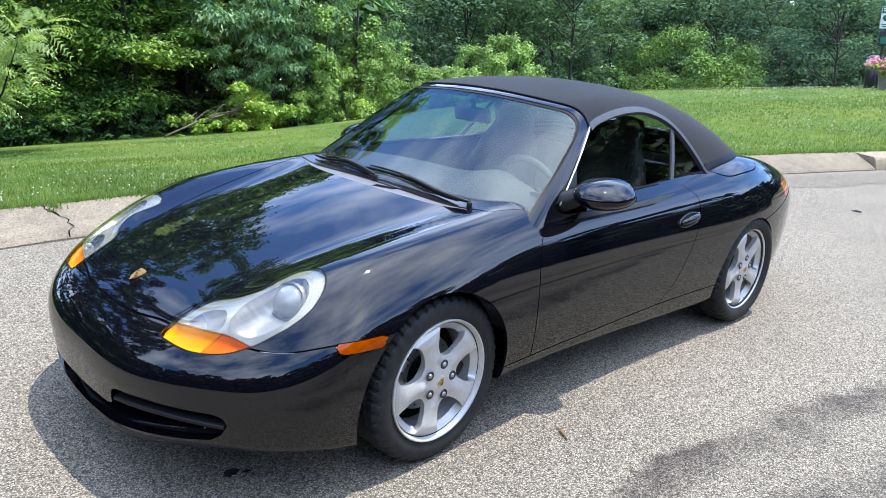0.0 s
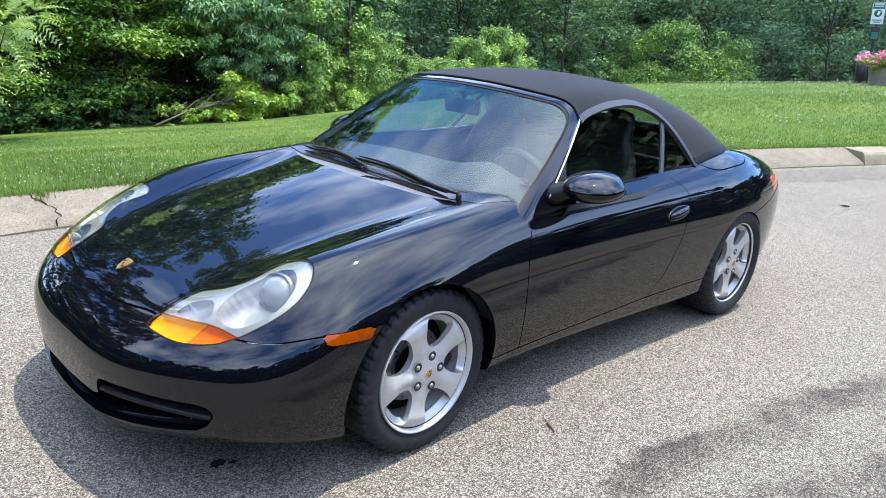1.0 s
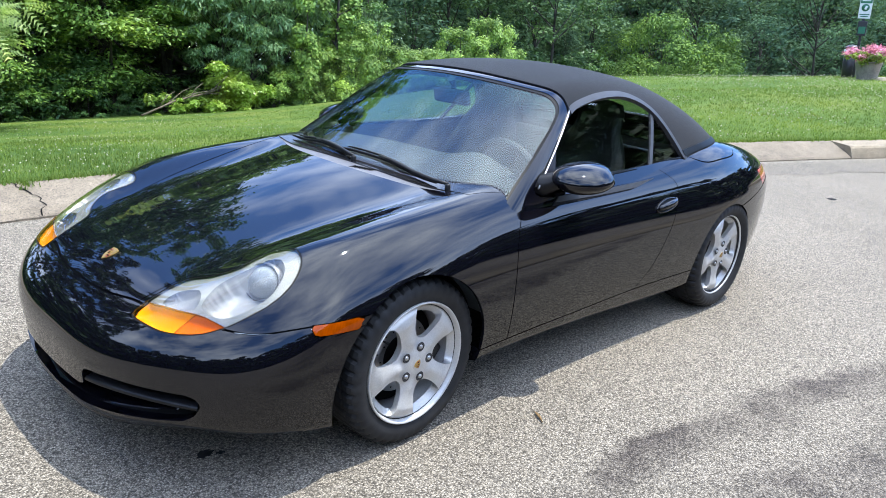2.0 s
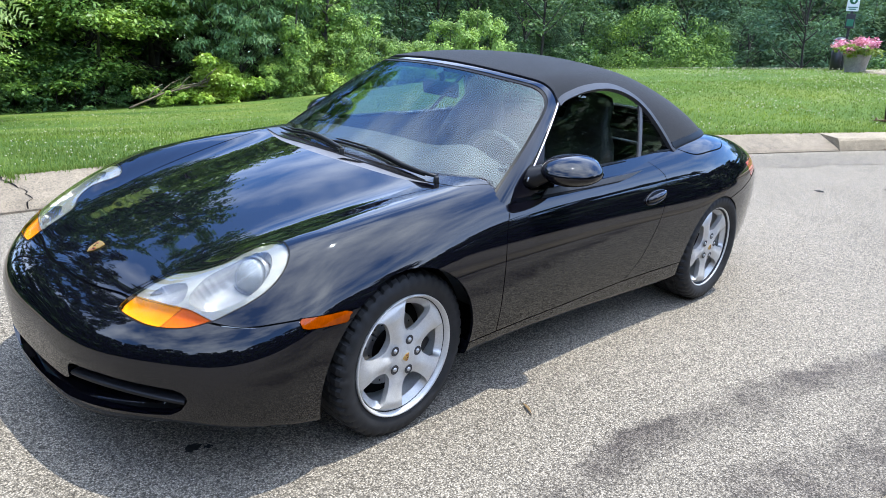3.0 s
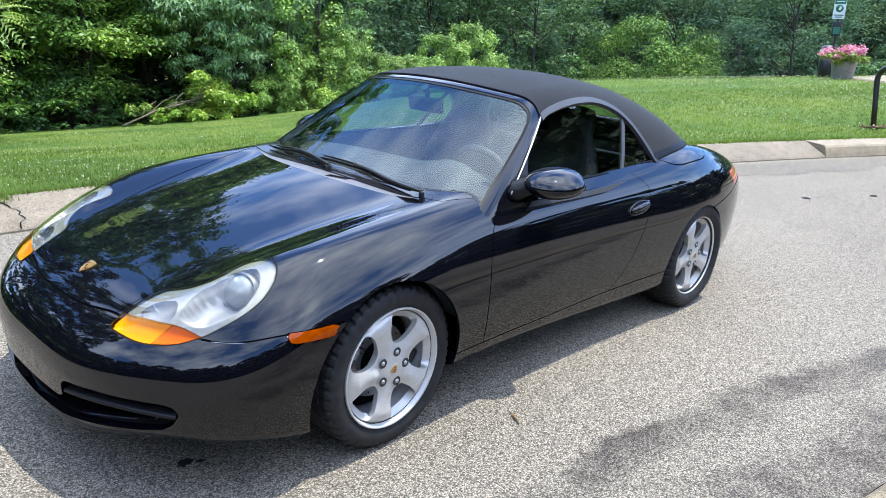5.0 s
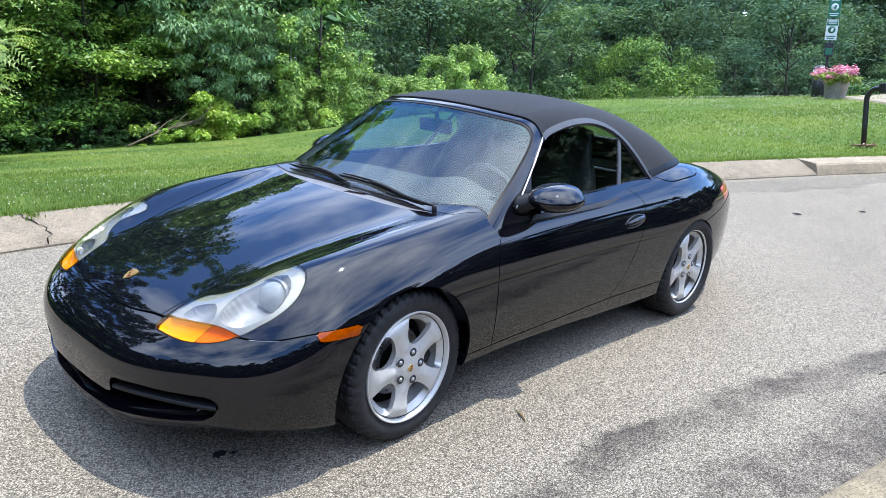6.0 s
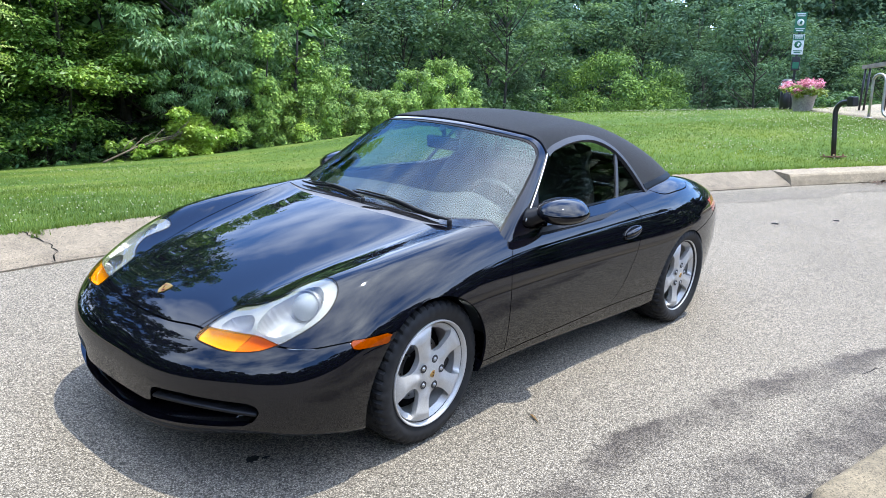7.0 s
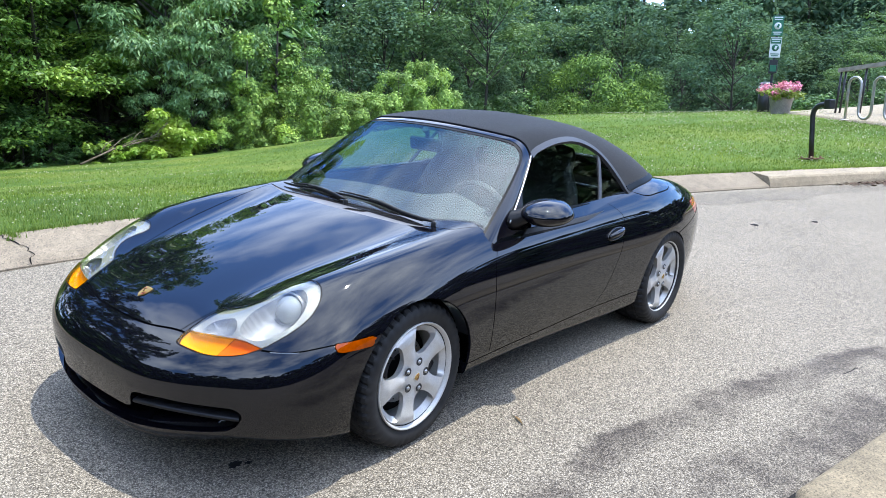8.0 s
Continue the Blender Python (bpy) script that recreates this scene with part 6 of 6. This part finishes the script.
part("base_plate", box(bmesh.new(), (0.24, 0.24, 0.02), (0, 0, 0.012), (0, 0, 8), 0.004), M["rust"], hook, "rusty steel base plate")
for i in range(4):
    a = math.pi / 4 + i * math.pi / 2
    part("bolt", lathe(bmesh.new(), [(0.0, 0.05), (0.014, 0.048), (0.016, 0.02)], 6, "z", (0.12 * math.cos(a), 0.12 * math.sin(a), 0)), M["rust"], hook)

# planter
px, py = -20.2, -3.86
planter = thing("planter", "round concrete planter on the lawn's edge", "planter", on_lawn(px, py, 0, 0.03))
part("pot", lathe(bmesh.new(), [(0.0, 0.0), (0.20, 0.0), (0.215, 0.03), (0.27, 0.34), (0.285, 0.37), (0.285, 0.42), (0.26, 0.42), (0.25, 0.36), (0.0, 0.35)], 36, "z"), M["pot"], planter)
rng = np.random.default_rng(21)
for nm, n, key, lab, lo, hi, rad, size in (("foliage", 1500, "lime", "lime green trailing foliage", 0.38, 0.58, 0.42, 0.08), ("blossom", 1700, "pink", "pink petunia blossom", 0.50, 0.74, 0.40, 0.06)):
    k = 40
    c = np.stack([rng.normal(0, rad * 0.55, k).clip(-rad, rad), rng.normal(0, rad * 0.55, k).clip(-rad, rad), rng.uniform(lo, hi, k)], -1)
    v, f = leaves(n, rng, c, rng.uniform(0.06, 0.13, k), size, 0.8)
    ob = part(nm, mesh_of(nm, v, f, M[key]), parent=planter, label=lab)
    ob["kind"] = "stuff"

# sign post with two notices and a bag dispenser
sign = thing("sign_post", "green and white park notices on a post", "sign", on_lawn(-21.27, -4.52, 108, 0.05, (0, 1)))
part("post", box(bmesh.new(), (0.06, 0.04, 2.5), (0, 0.03, 1.25), (0, 0, 0), 0.006), M["black_paint"], sign)
for z0, key, bar_key in ((2.22, "sign_green", "sign_white"), (1.68, "sign_white", "sign_green")):
    plate = part("notice", box(bmesh.new(), (0.265, 0.008, 0.50), (0, 0, z0), (0, 0, 0), 0.003), M[key], sign, "green notice with white bars" if key == "sign_green" else "white notice with green bars")
    if key == "sign_white":
        part("heading", box(bmesh.new(), (0.245, 0.003, 0.145), (0, -0.005, z0 + 0.168)), M["sign_green"], plate)
    for x, z, w, h in ((0, 0.205, 0.20, 0.03), (0, 0.155, 0.18, 0.022), (0, -0.16, 0.21, 0.022), (0, -0.205, 0.16, 0.022)):
        part("bar", box(bmesh.new(), (w, 0.004, h), (x, -0.0075, z0 + z)), M["sign_white" if z > 0 else bar_key], plate)
    part("symbol", lathe(bmesh.new(), [(0.0, -0.0085), (0.085, -0.0085), (0.085, -0.004)], 28, "y", (0, 0, z0 - 0.005)), M[bar_key], plate)
    part("symbol_mark", box(bmesh.new(), (0.05, 0.004, 0.085), (0.01, -0.010, z0 - 0.005), (0, 18, 0), 0.002), M[key], plate)
disp = part("dispenser", box(bmesh.new(), (0.20, 0.10, 0.34), (0, 0.0, 1.20), (0, 0, 0), 0.012), M["black_paint"], sign, "dark bag dispenser")
part("dispenser_face", box(bmesh.new(), (0.15, 0.006, 0.16), (0, -0.053, 1.16), (0, 0, 0), 0.003), M["sign_green"], disp)
bin_ = thing("litter_bin", "small dark litter bin with a pale liner", "bin", on_lawn(-21.6, -4.75, 15, 0.05))
part("body", lathe(bmesh.new(), [(0.0, 0.0), (0.16, 0.0), (0.18, 0.03), (0.19, 0.74), (0.17, 0.75), (0.0, 0.72)], 24, "z"), M["black_paint"], bin_)
part("liner", lathe(bmesh.new(), [(0.192, 0.70), (0.198, 0.72), (0.195, 0.80), (0.17, 0.81), (0.16, 0.74)], 24, "z"), M["sign_white"], bin_, "pale bin liner")
part("lid", lathe(bmesh.new(), [(0.0, 0.93), (0.10, 0.92), (0.19, 0.86), (0.20, 0.84), (0.0, 0.84)], 24, "z"), M["black_paint"], bin_)

for ob, k in ((planter, 1.12), (sign, 1.12), (hook, 1.12)):
    ob.matrix_basis = ob.matrix_basis @ Matrix.Scale(k, 4)

# path beyond the lawn, rising to a ramp with a railing
bm = bmesh.new()
near_e = [(-20.6, -4.1), (-19.0, -2.75), (-17.85, -1.75), (-16.9, -0.70), (-15.9, 0.9), (-14.6, 3.2)]
far_e = [(-24.0, -4.8, 0.40), (-23.2, -3.4, 0.62), (-22.2, -2.1, 0.86), (-21.2, -0.6, 1.20), (-20.2, 1.4, 1.55), (-19.0, 4.0, 1.8)]
rows = []
for (a, b), (c, d, e) in zip(near_e, far_e):
    z0 = lawn_at(a, b) + 0.035
    row = [bm.verts.new((a, b, z0 - 0.12))]
    for k in np.linspace(0, 1, 8):
        row.append(bm.verts.new((a + (c - a) * k, b + (d - b) * k, z0 + (e - z0) * k ** 1.4)))
    rows.append(row)
for a, b in zip(rows, rows[1:]):
    for i in range(8):
        bm.faces.new((a[i], b[i], b[i + 1], a[i + 1])).smooth = True
me = bpy.data.meshes.new("pavement")
bm.to_mesh(me)
bm.free()
me.materials.append(M["path"])
tagged(new("pavement", me), "pale concrete path rising to a ramp", "path", kind="structure")

rail = thing("railing", "weathered wooden handrail on black posts", "railing")
a, b = Vector((-20.3, -2.50, 0)), Vector((-17.6, 1.6, 0))
tops = []
for k in np.linspace(0, 1, 7):
    q = a.lerp(b, k)
    base_z = 0.70 + 0.45 * k
    top_z_ = 1.76 + 0.34 * math.sin(k * 1.5)
    tops.append((q.x, q.y, top_z_))
    for off in ((0, 0.12) if k in (0.0,) else (0,)):
        part("post", tube(bmesh.new(), [(q.x + off * 0.5, q.y + off, base_z - 0.25), (q.x + off * 0.5 + 0.04, q.y + off + 0.06, top_z_ - 0.03)], 0.028, 8), M["black_paint"], rail)
bm = bmesh.new()
rows = []
for q in tops:
    rows.append([bm.verts.new(Vector(q) + Vector(o)) for o in ((-0.05, 0.03, -0.05), (0.05, -0.03, -0.05), (0.05, -0.03, 0.05), (-0.05, 0.03, 0.05))])
for r0, r1 in zip(rows, rows[1:]):
    for i in range(4):
        bm.faces.new((r0[i], r0[(i + 1) % 4], r1[(i + 1) % 4], r1[i]))
bm.faces.new(rows[0])
bm.faces.new(rows[-1])
bmesh.ops.recalc_face_normals(bm, faces=bm.faces)
part("handrail", bm, M["old_wood"], rail)

# serpentine cycle rack
rack = thing("cycle_rack", "serpentine galvanised steel cycle rack", "rack")
a, b = Vector((-17.75, -1.66, 0)), Vector((-16.2, 0.76, 0))
way = (b - a).normalized()
pts, n = [], 4
z0 = lawn_at(a.x, a.y) + 0.03
span = (b - a).length / n
for i in range(n):
    s = i * span
    lo_z = 0.0 if i == 0 else 0.22
    pts += [(s, lo_z), (s, 0.5), (s, 0.82)]
    pts += [(s + span * 0.25 - span * 0.25 * math.cos(t), 0.82 + 0.16 * math.sin(t)) for t in np.linspace(0.3, math.pi - 0.3, 6)]
    pts += [(s + span * 0.5, 0.82), (s + span * 0.5, 0.5)]
    if i < n - 1:
        pts += [(s + span * 0.5, 0.22)] + [(s + span * 0.75 - span * 0.25 * math.cos(t), 0.22 - 0.18 * math.sin(t)) for t in np.linspace(0.3, math.pi - 0.3, 6)]
    else:
        pts += [(s + span * 0.5, 0.0)]
part("bent_tube", tube(bmesh.new(), [(a.x + way.x * s, a.y + way.y * s, z0 + z) for s, z in pts], 0.032, 10), M["galvanised"], rack)
for s in (0.0, (n - 0.5) * span):
    part("foot_plate", lathe(bmesh.new(), [(0.0, 0.01), (0.08, 0.01), (0.085, 0.0)], 16, "z", (a.x + way.x * s, a.y + way.y * s, z0)), M["galvanised"], rack)

# fallen limb with its leaves still green, at the wood's edge
bx, by = bearing(-114.2, 26.0)
ex, ey = bearing(-120.3, 27.6)
z1, z2 = lawn_at(bx, by), lawn_at(ex, ey)
limb = thing("fallen_branch", "fallen bare limb with yellow-green leaves at its end", "branch")
s, e = Vector((bx, by, z1 + 0.04)), Vector((ex, ey, z2 + 0.55))
bm = bmesh.new()
rg = random.Random(3)
tube(bm, [s, s.lerp(e, 0.35) + Vector((0, 0, 0.22)), s.lerp(e, 0.7) + Vector((0, 0, 0.25)), e], [0.034, 0.027, 0.02, 0.012], 8)
for k in range(9):
    q = s.lerp(e, 0.2 + 0.08 * k) + Vector((0, 0, 0.2))
    d = (e - s).normalized() * rg.uniform(0.5, 1.1) + Vector((rg.uniform(-0.5, 0.5), rg.uniform(-0.5, 0.5), rg.uniform(0.05, 0.45)))
    tube(bm, [q, q + d * 0.5 + Vector((0, 0, 0.08)), q + d], [0.018, 0.012, 0.006], 6)
part("limb", bm, M["twig"], limb)
rng = np.random.default_rng(5)
cs = [np.array(s.lerp(e, t)) + rng.normal(0, 1, 3) * np.array([0.35, 0.35, 0.2]) + np.array([0, 0, 0.1]) for t in rng.uniform(0.15, 0.75, 14)]
cs += [np.array(e) + rng.normal(0, 1, 3) * np.array([0.5, 0.45, 0.36]) + np.array([-0.1, 0, 0.0]) for _ in range(40)]
rs = np.concatenate([rng.uniform(0.10, 0.28, 14), rng.uniform(0.22, 0.42, 40)])
v, f = leaves(24000, rng, np.array(cs), rs, 0.11, 0.8)
v[:, 2] = np.maximum(v[:, 2], min(z1, z2) - 0.1)
part("leaves", mesh_of("leaves", v, f, M["leaf_lime"]), parent=limb)["kind"] = "stuff"

# ---- litter and wear on the road and kerb ----
bm = bmesh.new()
row = []
for i, (x, w) in enumerate(((-0.055, 0.004), (-0.03, 0.014), (0.0, 0.018), (0.03, 0.012), (0.055, 0.003))):
    row.append([bm.verts.new((x, w, 0.008 + 0.012 * math.sin(i * 0.9))), bm.verts.new((x, 0, 0.004)), bm.verts.new((x, -w, 0.010 + 0.010 * math.sin(i * 0.7)))])
for p, q in zip(row, row[1:]):
    for i in range(2):
        bm.faces.new((p[i], p[i + 1], q[i + 1], q[i]))
bm.transform(pose(-0.52, 1.02, 0.0, 0, 0, 62) @ Matrix.Diagonal((0.80, 0.32, 0.7, 1)))
me = bpy.data.meshes.new("dry_leaf")
bm.to_mesh(me)
bm.free()
me.materials.append(M["dry_leaf"])
tagged(new("dry_leaf", me), "curled tan dry leaf on the asphalt", "leaf")


def blot(name, x, y, r, label, seed):
    rg = random.Random(seed)
    bm = bmesh.new()
    u, d = where(np.array([x]), np.array([y]))
    z = float(rise(u)[0])
    c = bm.verts.new((x, y, z + 0.006))
    vs = [bm.verts.new((x + r * rg.uniform(0.6, 1.2) * math.cos(k * math.tau / 18), y + r * 0.8 * rg.uniform(0.6, 1.2) * math.sin(k * math.tau / 18), z + 0.003)) for k in range(18)]
    for k in range(18):
        bm.faces.new((c, vs[k], vs[(k + 1) % 18]))
    me = bpy.data.meshes.new(name)
    bm.to_mesh(me)
    bm.free()
    me.materials.append(M["tar"])
    return tagged(new(name, me), label, "tar spot", "tar spots on the road", "structure")


blot("tar_spot", 0.632, 0.450, 0.034, "black tar spot on the asphalt", 1)
blot("tar_spot", 0.585, 0.475, 0.016, "small black tar spot on the asphalt", 2)
blot("tar_spot", -5.99, 0.27, 0.055, "black tar spot on the asphalt", 3)
blot("tar_spot", -6.69, 0.68, 0.05, "black tar spot on the asphalt", 4)

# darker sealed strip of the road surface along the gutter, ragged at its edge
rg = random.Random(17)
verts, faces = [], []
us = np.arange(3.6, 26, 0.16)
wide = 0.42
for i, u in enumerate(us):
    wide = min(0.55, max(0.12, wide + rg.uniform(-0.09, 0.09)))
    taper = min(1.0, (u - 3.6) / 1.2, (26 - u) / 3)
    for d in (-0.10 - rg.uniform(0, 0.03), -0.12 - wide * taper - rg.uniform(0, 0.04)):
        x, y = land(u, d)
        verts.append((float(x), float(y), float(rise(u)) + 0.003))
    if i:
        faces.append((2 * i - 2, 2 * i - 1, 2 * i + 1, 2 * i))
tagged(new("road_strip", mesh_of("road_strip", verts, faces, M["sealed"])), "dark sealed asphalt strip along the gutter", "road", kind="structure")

# fine branching cracks in the road near the near kerb
def road_crack(x, y, way, length, seed):
    rg = random.Random(seed)
    bm = bmesh.new()
    row, a = None, way
    for k in range(int(length / 0.05)):
        a += rg.uniform(-0.45, 0.45)
        x, y = x + 0.05 * math.cos(a), y + 0.05 * math.sin(a)
        a += 0.35 * (way - a)
        w = 0.002 + 0.003 * rg.random()
        z = float(rise(0.5 - x)) + 0.0035
        pair_of = [bm.verts.new((x - w * math.sin(a), y + w * math.cos(a), z)), bm.verts.new((x + w * math.sin(a), y - w * math.cos(a), z))]
        if row:
            bm.faces.new((row[0], row[1], pair_of[1], pair_of[0]))
        row = pair_of
    me = bpy.data.meshes.new("road_crack")
    bm.to_mesh(me)
    bm.free()
    me.materials.append(M["tar"])
    tagged(new("road_crack", me), "thin dark crack in the asphalt", "crack", "cracks in the road", "structure")


for x, y, way, length, seed in ((-2.35, 1.95, 2.9, 1.3, 1), (-2.75, 2.0, 1.1, 0.5, 2), (-2.3, 2.2, 2.6, 0.9, 3), (-3.1, 2.1, -2.2, 0.6, 4)):
    road_crack(x, y, way, length, seed)

# a jagged crack across the kerb, with weeds in it
rg = random.Random(9)
bm = bmesh.new()
rows = []
for i, k in enumerate(np.linspace(0.01, 1.0, 16)):
    d = 0.42 * k
    z = float(np.interp(k, [0, 0.06, 0.2, 0.7, 0.82, 0.92, 1.0], [0.012, 0.03, 0.058, 0.128, 0.145, 0.152, 0.152]))
    u = 0.36 + 0.05 * math.sin(k * 5) + rg.uniform(-0.018, 0.018)
    w = 0.0025 + 0.004 * rg.random()
    rows.append([bm.verts.new((*map(float, land(u + o, d)), z + 0.0045)) for o in (-w, w)])
for p, q in zip(rows, rows[1:]):
    bm.faces.new((p[0], p[1], q[1], q[0]))
me = bpy.data.meshes.new("kerb_crack")
bm.to_mesh(me)
bm.free()
me.materials.append(M["dark"])
tagged(new("kerb_crack", me), "jagged dark crack across the kerb", "crack", kind="structure")
rng = np.random.default_rng(4)
pts = np.array([(*map(float, land(0.38 + rng.normal(0, 0.02), dd)), z) for dd, z in ((0.36, 0.15), (0.34, 0.147), (0.32, 0.14), (0.37, 0.15), (0.30, 0.13))])
v, f = blades(np.repeat(pts, 6, 0), rng, 0.05, 0.008, 2)
tagged(new("weed", mesh_of("weed", v, f, M["blade"])), "small green weed in the kerb crack", "weed", kind="stuff")

# leaf litter washed against the far kerb
rng = np.random.default_rng(14)
n = 420
u = 10.9 + rng.normal(0, 0.45, n)
d = -np.abs(rng.normal(0, 0.10, n)) - 0.01
x, y = land(u, d)
c = np.stack([x, y, rise(u) + rng.uniform(0.004, 0.03, n)], -1)
a = rng.uniform(0, math.tau, n)
s = rng.uniform(0.015, 0.045, n)[:, None]
ax = np.stack([np.cos(a), np.sin(a), rng.normal(0, 0.3, n)], -1)
bx_ = np.stack([-np.sin(a), np.cos(a), rng.normal(0, 0.3, n)], -1)
v = np.stack([c - ax * s, c + bx_ * s * 0.5, c + ax * s, c - bx_ * s * 0.5], 1).reshape(-1, 3)
v[:, 2] = np.maximum(v[:, 2], np.repeat(rise(u), 4) + 0.003)
tagged(new("leaf_litter", mesh_of("leaf_litter", v, np.arange(4 * n).reshape(-1, 4), M["mulch"])), "brown leaf litter along the kerb", "litter", kind="stuff")


# ---- lay the place on its slope: what grows or was set up by level stays upright ----
UPRIGHT = {"tree", "shrub", "bush", "vines", "planter", "sign", "bin", "pipe", "branch"}
ANCHOR = {"railing": Vector((-20.3, -2.5, 0.7)), "cycle_rack": Vector((-17.75, -1.66, 0.6))}
for ob in list(scene.objects):
    if ob.parent is not None or ob.type in {"CAMERA", "LIGHT"}:
        continue
    kind_of = ob["category"] if "category" in ob else ""
    if ob.name in ANCHOR or kind_of in UPRIGHT:
        foot = ANCHOR[ob.name] if ob.name in ANCHOR else Vector(ob.matrix_basis.translation)
        if kind_of == "branch":
            foot = Vector((bx, by, z1))
        ob.matrix_basis = Matrix.Translation(LIE @ foot - foot) @ ob.matrix_basis
    else:
        ob.matrix_basis = LIE @ ob.matrix_basis
